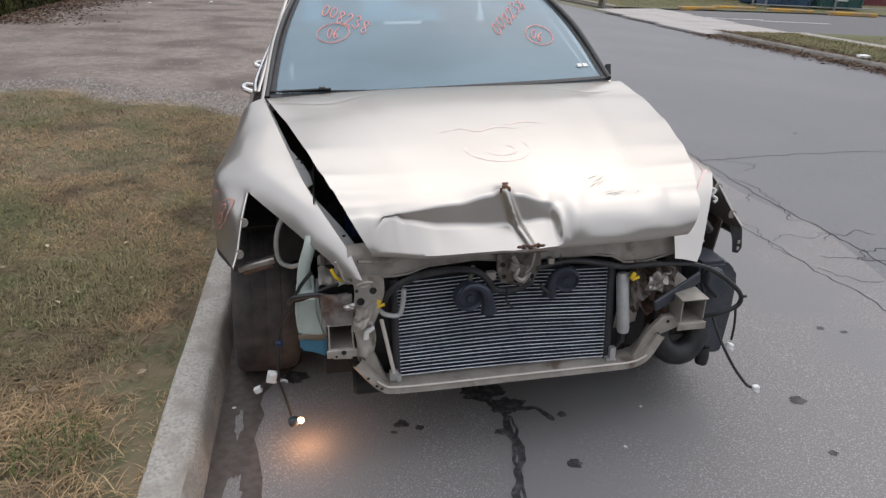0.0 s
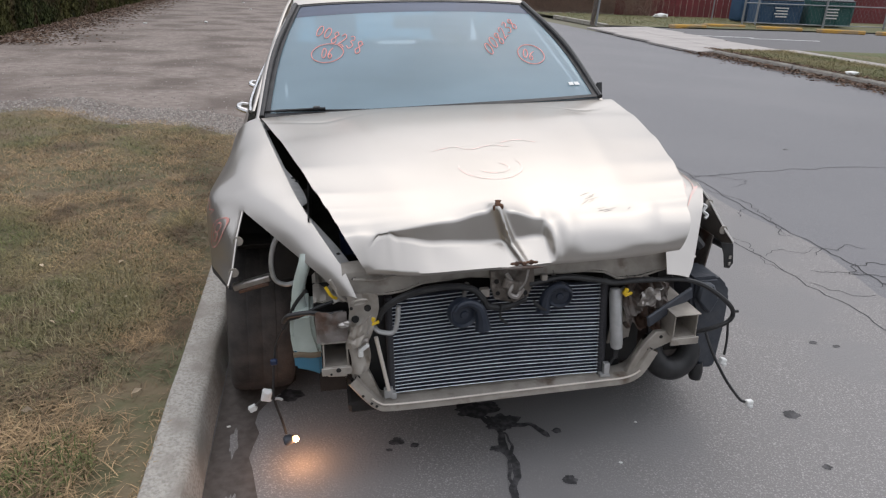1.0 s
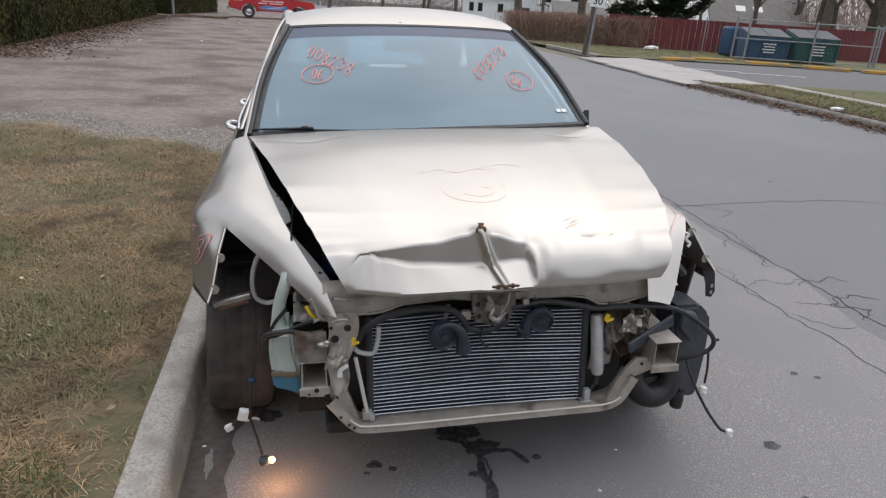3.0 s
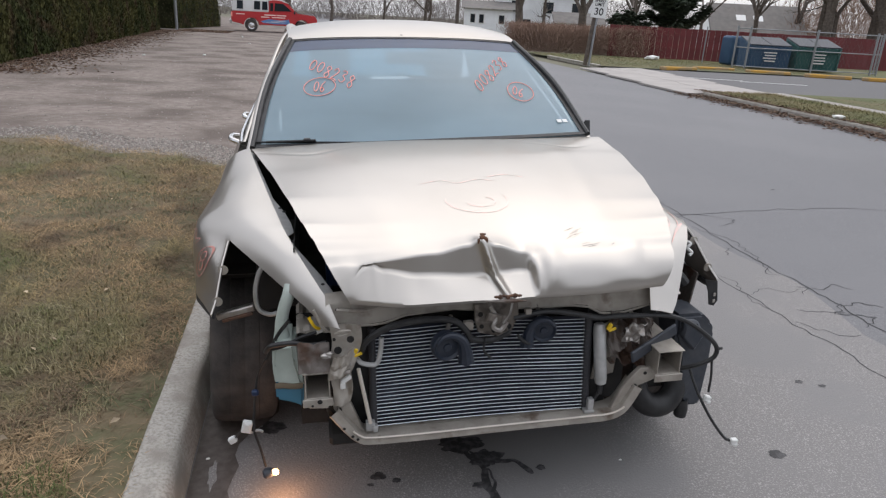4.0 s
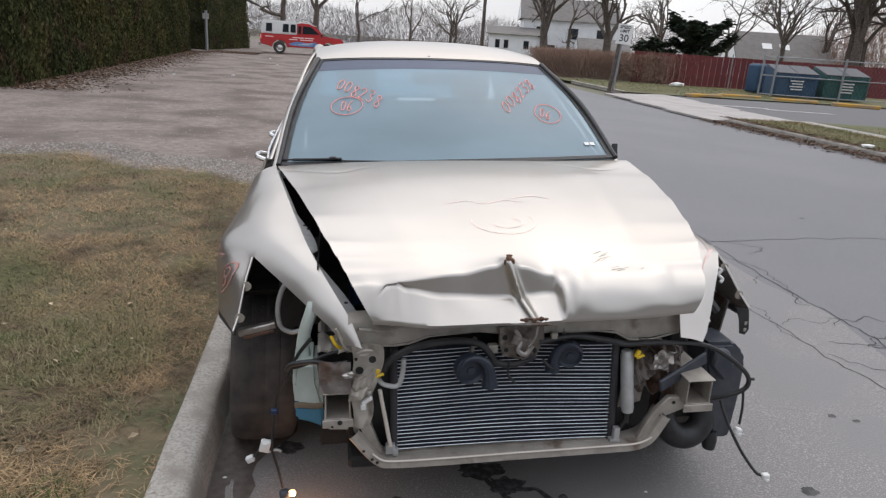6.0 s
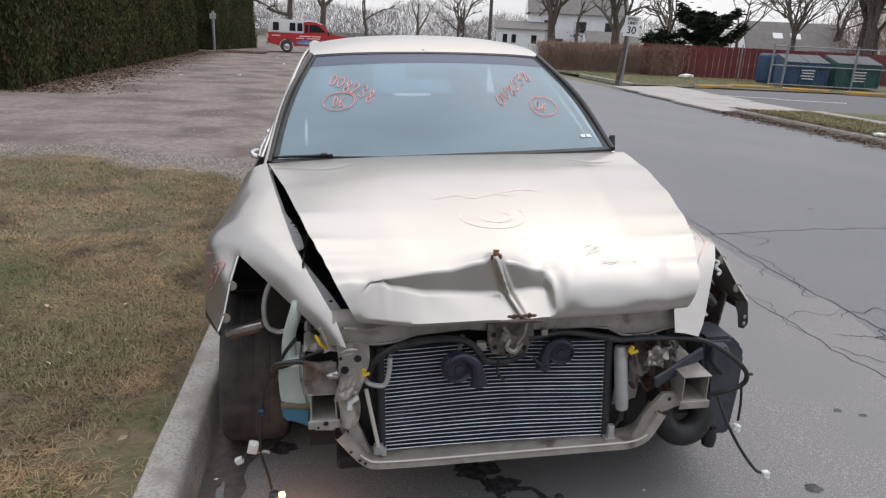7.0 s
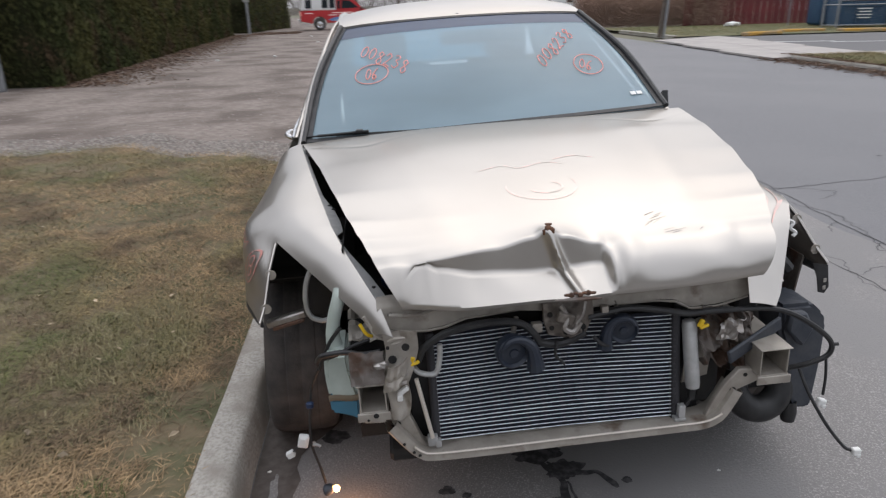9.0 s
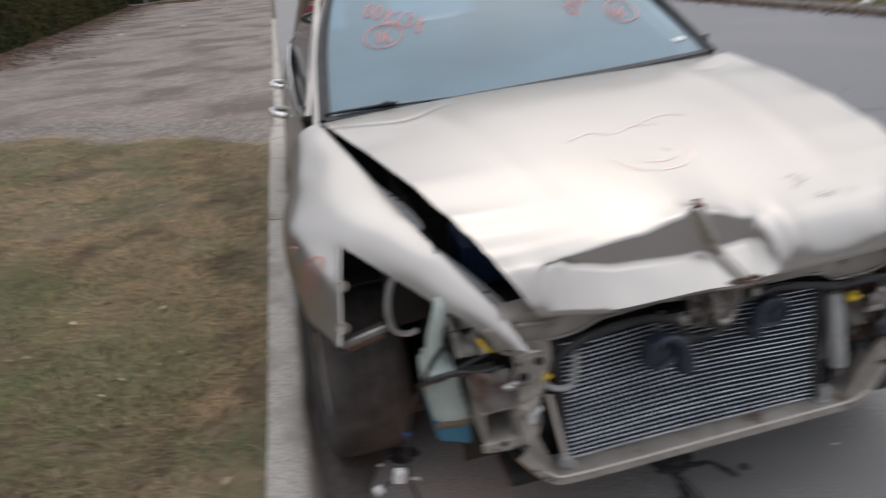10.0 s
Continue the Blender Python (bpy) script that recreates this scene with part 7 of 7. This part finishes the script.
# evergreen bush behind the fence
def evergreen(cx, cy, w, h, seed, count):
    t = empty("evergreen_tree", Matrix(), "dark green spreading evergreen behind the fence", "tree")
    bm = B()
    tube(bm, [(cx, cy, 0), (cx + 0.1, cy, h * 0.5), (cx, cy, h * 0.8)], [0.16, 0.1, 0.04], 7, 4)
    part("trunk", bm, BARK, t)
    limbs = []
    rng0 = np.random.default_rng(seed)
    for i in range(26):
        a, z = rng0.uniform(0, 6.283), h * rng0.uniform(0.35, 0.95)
        l = w * rng0.uniform(0.6, 1.1) * (1.15 - z / h * 0.55)
        limbs.append((z, a, l, rng0.uniform(0.1, 0.5)))
        bm = B()
        tube(bm, [(cx, cy, z), (cx + math.cos(a) * l * 0.5, cy + math.sin(a) * l * 0.5, z + 0.1), (cx + math.cos(a) * l, cy + math.sin(a) * l, z + l * limbs[-1][3])], [0.05, 0.03, 0.01], 5, 3)
        part("limb", bm, BARK, t)

    def spot(rng):
        z, a, l, r = limbs[rng.integers(len(limbs))]
        k = rng.random() ** 0.6
        return cx + math.cos(a) * l * k + rng.normal(0, 0.16), cy + math.sin(a) * l * k + rng.normal(0, 0.16), z + l * r * k * k + rng.normal(0, 0.12), rng.uniform(0.12, 0.3)

    f = scatter("crown", EVERGREEN, count, spot, leaf, "", "", seed)
    f.parent = t
    f["kind"] = "stuff"


evergreen(25.2, 46.0, 2.9, 3.5, 61, 9000)
evergreen(22.4, 47.0, 1.7, 2.3, 62, 4200)


# bare trees
def bare_tree(x, y, h, seed, spread=0.55, depth=5, thick=0.02):
    rng = np.random.default_rng(seed)
    t = empty("bare_tree", Matrix(), "leafless grey-brown winter tree beyond the lot", "tree", "leafless trees in the distance")
    trunk = B()
    limbs = B()
    twigs_v, twigs_f = [], []

    def grow(p, d, l, r, k):
        q = p + d * l
        mid = p.lerp(q, 0.5) + V(*(rng.normal(0, 0.04, 3) * l))
        if k >= depth - 1:
            tube(trunk if k == depth else limbs, [p, mid, q], [r, r * 0.85, r * 0.7], 6 if k == depth else 5, 2)
        elif k >= 2:
            tube(limbs, [p, mid, q], [r, r * 0.8, r * 0.6], 4, cap=False)
        else:
            i = len(twigs_v)
            w = max(r, 0.008)
            s = d.orthogonal().normalized() * w
            twigs_v.extend([p - s, p + s, mid + s * 0.6, mid - s * 0.6, q])
            twigs_f.extend([[i, i + 1, i + 2, i + 3], [i + 3, i + 2, i + 4]])
        if k == 0:
            return
        for i in range(rng.integers(2, 5) if k < depth else rng.integers(3, 6)):
            nd = (d + V(*rng.normal(0, spread, 3)) + V(0, 0, 0.12)).normalized()
            grow(p.lerp(q, rng.uniform(0.55, 1.0)), nd, l * rng.uniform(0.6, 0.85), r * rng.uniform(0.45, 0.65), k - 1)
    grow(V(x, y, 0), V(rng.normal(0, 0.05), rng.normal(0, 0.05), 1).normalized(), h * 0.3, h * thick, depth)
    part("trunk", trunk, BARK, t)
    lim = part("branchwork", limbs, BARK, t)
    lim["kind"] = "stuff"
    me = bpy.data.meshes.new("twigwork")
    me.from_pydata([tuple(v) for v in twigs_v], [], twigs_f)
    me.materials.append(BARK)
    ob = new("twigwork", me)
    ob.parent = t
    ob["kind"] = "stuff"


TREES = [(17.2, 56, 11, 0.035), (22.2, 55, 10, 0.04), (-9, 62, 13, 0.02), (-4.5, 64, 12, 0.025), (-1.5, 66, 13, 0.025), (2.5, 75, 11, 0.018), (9, 84, 10, 0.018), (13, 78, 11, 0.018), (16, 95, 12, 0.018),
         (30, 62, 11, 0.018), (34, 70, 13, 0.018), (38, 55, 11, 0.02), (42, 50, 12, 0.022), (45, 46, 12, 0.025), (48, 48, 13, 0.025), (51, 44, 12, 0.025), (54, 47, 13, 0.025), (46, 60, 12, 0.02), (58, 50, 12, 0.02), (26, 75, 12, 0.018), (-14, 75, 13, 0.018), (40.0, 49, 15, 0.03), (41.6, 51, 15, 0.026), (43.4, 47, 16, 0.034), (45.3, 50, 15, 0.03), (47.8, 49, 16, 0.032), (36.5, 53, 12, 0.014), (33.5, 56, 12, 0.013)]
for i, (x, y, h, th) in enumerate(TREES):
    bare_tree(x, y, h, 100 + i, 0.5, 5, th)


def far_wood(rng):
    x = rng.uniform(-60, 95)
    z = 3.6 * rng.random() ** 1.3 * (1 + 0.8 * noise.noise((x * 0.11, 2, 0))) + 0.02
    return x, 118 + 14 * rng.random(), z * 1.5, rng.uniform(0.4, 1.3)


def far_twig(rng, x, y, z, s):
    dx, dz = rng.normal(0, 0.6), rng.normal(0.6, 0.5)
    w = 0.03
    return [(x - w, y, z), (x + w, y, z), (x + dx * s, y, z + dz * s)], [(0, 1, 2)]


scatter("far_wood", FARTWIG, 60000, far_wood, far_twig, "distant grey-brown leafless woodland", "woods", 71)


# houses
def house(name, m, w, d, wall_h, roof_h, roof_mat, windows, label, dormers=()):
    h = empty(name, m, label, "house", "houses in the distance")
    bm = B()
    prism(bm, [(-w / 2, 0), (-w / 2, wall_h), (w / 2, wall_h), (w / 2, 0)], -d, Matrix.Rotation(radians(90), 4, "X"))
    wall = part("wall", bm, SIDING, h, smooth=False)
    for k in range(int(wall_h / 0.25)):
        bm = B()
        box(bm, (0, -0.012, 0.25 * k + 0.12), (w - 0.02, 0.02, 0.2), None, 0.005)
        part("siding_board", bm, SIDING, wall, smooth=False)
    bm = B()
    prism(bm, [(-0.5, 0), (d / 2, roof_h), (d + 0.5, 0)], w + 0.8, Matrix.Translation((-w / 2 - 0.4, 0, wall_h)) @ Matrix(((0, 0, 1, 0), (1, 0, 0, 0), (0, 1, 0, 0), (0, 0, 0, 1))))
    roof_ob = part("roof", bm, roof_mat, h, smooth=False)
    for s in (-1, 1):
        bm = B()
        prism(bm, [(0.05, 0), (d / 2, roof_h - 0.25), (d - 0.05, 0)], 0.06, Matrix.Translation((s * (w / 2 + 0.4) - 0.03, 0, wall_h)) @ Matrix(((0, 0, 1, 0), (1, 0, 0, 0), (0, 1, 0, 0), (0, 0, 0, 1))))
        part("gable", bm, SIDING, h, smooth=False)
    for x, z, ww, hh in windows:
        bm = B()
        box(bm, (x, -0.04, z), (ww + 0.16, 0.06, hh + 0.16), None, 0.01)
        f = part("window", bm, WHITEPAINT, h, smooth=False)
        bm = B()
        box(bm, (x, -0.075, z), (ww, 0.02, hh), None, 0.004)
        part("pane", bm, DARKGLASS, f, smooth=False)
    for x, y, z in dormers:
        bm = B()
        box(bm, (x, y, z), (0.9, 0.9, 0.12), Matrix.Rotation(math.atan2(roof_h, d / 2), 3, "X"), 0.02)
        part("skylight", bm, WHITEPAINT, roof_ob, smooth=False)
    return h


house("house", Matrix.Translation((27.5, 80, 0)) @ Matrix.Rotation(radians(-12), 4, "Z"), 11, 7, 4.6, 2.6, ROOFING, [(-3.5, 3.2, 0.9, 1.2), (0.5, 3.2, 0.9, 1.2), (3.6, 3.2, 0.9, 1.2), (-2.2, 1.3, 1.2, 1.0)], "white clapboard house with grey roof")
house("house", Matrix.Translation((29.6, 74, 0)) @ Matrix.Rotation(radians(-12), 4, "Z"), 5, 4, 1.6, 1.2, ROOFING, [], "low white annexe with dark shingle roof")
house("house", Matrix.Translation((20.5, 79, 0)) @ Matrix.Rotation(radians(-12), 4, "Z"), 5.5, 5, 2.7, 0.9, ROOFING, [(-1.8, 1.6, 0.5, 0.9), (-0.8, 1.6, 0.5, 0.9), (1.5, 1.6, 0.6, 0.9)], "small white outbuilding with grey roof")
house("house", Matrix.Translation((42.0, 60, 0)) @ Matrix.Rotation(radians(-18), 4, "Z"), 8, 7, 1.4, 2.9, ROOFING, [], "white house with a steep grey shingle roof", [(-1.4, 1.7, 2.95), (0.2, 1.7, 2.95)])
def thicket_spot(rng):
    x = rng.uniform(45, 84)
    return x, rng.uniform(55, 66), 0.05 + (2.4 + 4.6 * min(1, max(0, (x - 45) / 5))) * rng.random() ** 1.3, rng.uniform(0.4, 1.3)


scatter("thicket", TWIG, 30000, thicket_spot, far_twig, "brown leafless thicket behind the fence", "bush", 73)
# ribbed steel panel fence at the end of the hedge
panel_fence = empty("steel_panel_fence", Matrix.Translation((-7.2, 14.55, LOT_Z)), "blue-grey ribbed steel fence panel beside the hedge", "fence")
for k in range(5):
    bm = B()
    sheet(bm, lambda u, v: V(-0.14 - 0.8 * k - 0.78 * u, 0.02 * abs(math.sin(math.pi * 4 * u)), 0.03 + 3.3 * v), 32, 2, 0.004)
    part("steel_panel", bm, BLUESTEEL, panel_fence)
bm = B()
box(bm, (0.0, 0.02, 1.7), (0.17, 0.1, 3.4), None, 0.015)
part("fence_post", bm, GALV, panel_fence, "weathered grey end post")

# verge tree and parked vehicles across the road
tree = empty("street_tree", Matrix.Translation((14.6, 13.9, VZ)), "bare street tree trunk on the far verge", "tree")
bm = B()
tube(bm, [(0, 0, -0.05), (0.02, 0, 0.15), (0.05, 0, 0.9), (0.1, 0.05, 2.2), (0.05, 0.1, 4.2)], [0.34, 0.25, 0.22, 0.2, 0.15], 14, 5)
part("trunk", bm, BARK, tree)
for a, s in ((0.4, 1.0), (2.4, 1.2), (4.1, 0.9), (5.4, 1.1)):
    bm = B()
    tube(bm, [(0.06, 0.08, 3.6), (0.06 + 0.7 * math.cos(a), 0.7 * math.sin(a), 4.6), (0.06 + 1.7 * s * math.cos(a), 1.7 * s * math.sin(a), 6.4 * s)], [0.11, 0.08, 0.02], 8, 4)
    part("limb", bm, BARK, tree)


def parked_car(m, paint, label):
    v = empty("parked_car", m, label, "car", "cars parked across the road")
    half = 0.9

    def hull(outline, w0, name, material, parent, bev=0.05):
        bm = B()
        prism(bm, outline, -2 * w0, Matrix.Translation((0, -w0, 0)) @ SIDE)
        bmesh.ops.recalc_face_normals(bm, faces=bm.faces)
        bmesh.ops.bevel(bm, geom=list(bm.edges), offset=bev, segments=2, affect="EDGES")
        return part(name, bm, material, parent)
    hull([(0.05, 0.5), (0.3, 0.36)] + arch(0.95, 0.4) + [(1.6, 0.32), (3.0, 0.32)] + arch(3.6, 0.4) + [(4.4, 0.4), (4.5, 0.75), (4.35, 0.95), (3.5, 1.02), (0.1, 1.05)], half, "body", paint, v)
    top = hull([(0.15, 1.0), (0.5, 1.62), (2.3, 1.66), (3.3, 1.02)], 0.76, "cabin", paint, v)
    for s in (-1, 1):
        for o in ([(0.45, 1.1), (0.68, 1.52), (1.35, 1.54), (1.35, 1.1)], [(1.45, 1.1), (1.45, 1.54), (2.2, 1.54), (2.8, 1.12)]):
            bm = B()
            prism(bm, o, -0.02, Matrix.Translation((0, s * 0.765 - 0.01, 0)) @ SIDE)
            part("side_window", bm, DARKGLASS, top, smooth=False)
        for x in (0.95, 3.6):
            m1 = Matrix.Translation((x, s * 0.78, 0.33)) @ Matrix.Rotation(radians(90), 4, "X")
            bm = B()
            lathe(bm, [(0.2, -0.1), (0.29, -0.11), (0.33, -0.08), (0.33, 0.08), (0.29, 0.11), (0.2, 0.1), (0.2, -0.1)], 24, m1)
            w = part("wheel", bm, RUBBER, v)
            bm = B()
            lathe(bm, [(0.21, s * -0.1), (0.17, s * -0.07), (0.06, s * -0.09), (0, s * -0.09)], 16, m1)
            part("rim", bm, STEEL, w)
    return v


parked_car(Matrix.Translation((9.0, 7.3, 0.03)) @ Matrix.Rotation(radians(-90), 4, "Z"), DARKPAINT, "dark parked car at the far kerb")
parked_car(Matrix.Translation((18.6, 17.2, 0.05)) @ Matrix.Rotation(radians(-8), 4, "Z"), WHITEPAINT, "white parked car in the lot across the road")
bm = B()
blob(bm, (9.3, 8.8, 0.06), 0.1, 9, (1.3, 1, 0.5), 1)
tagged(part("paper_litter", bm, WHITEP, smooth=False), "crumpled white paper litter at the far kerb", "litter", "scraps of litter")
# utility pole
bm = B()
tube(bm, [(12.4, 58, 0), (12.4, 58, 9)], [0.16, 0.12], 8)
pole = tagged(part("utility_pole", bm, BARK), "weathered wooden utility pole", "pole")
# plain wall added behind the viewer, unseen
bm = B()
box(bm, (4, -14, 2.0), (60, 0.3, 4.2))
tagged(part("wall_south", bm, BACKWALL, smooth=False), "plain dull brown wall added unseen behind the viewer", "wall", kind="structure")
# garden side, unseen: added wall closes the lawn and darkens the fender's reflections
bm = B()
box(bm, (-9.2, -1.5, 2.6), (0.3, 25.0, 5.4))
tagged(part("wall_west", bm, BACKWALL, smooth=False), "plain dull brown wall added unseen beyond the lawn to darken reflections", "wall", kind="structure")
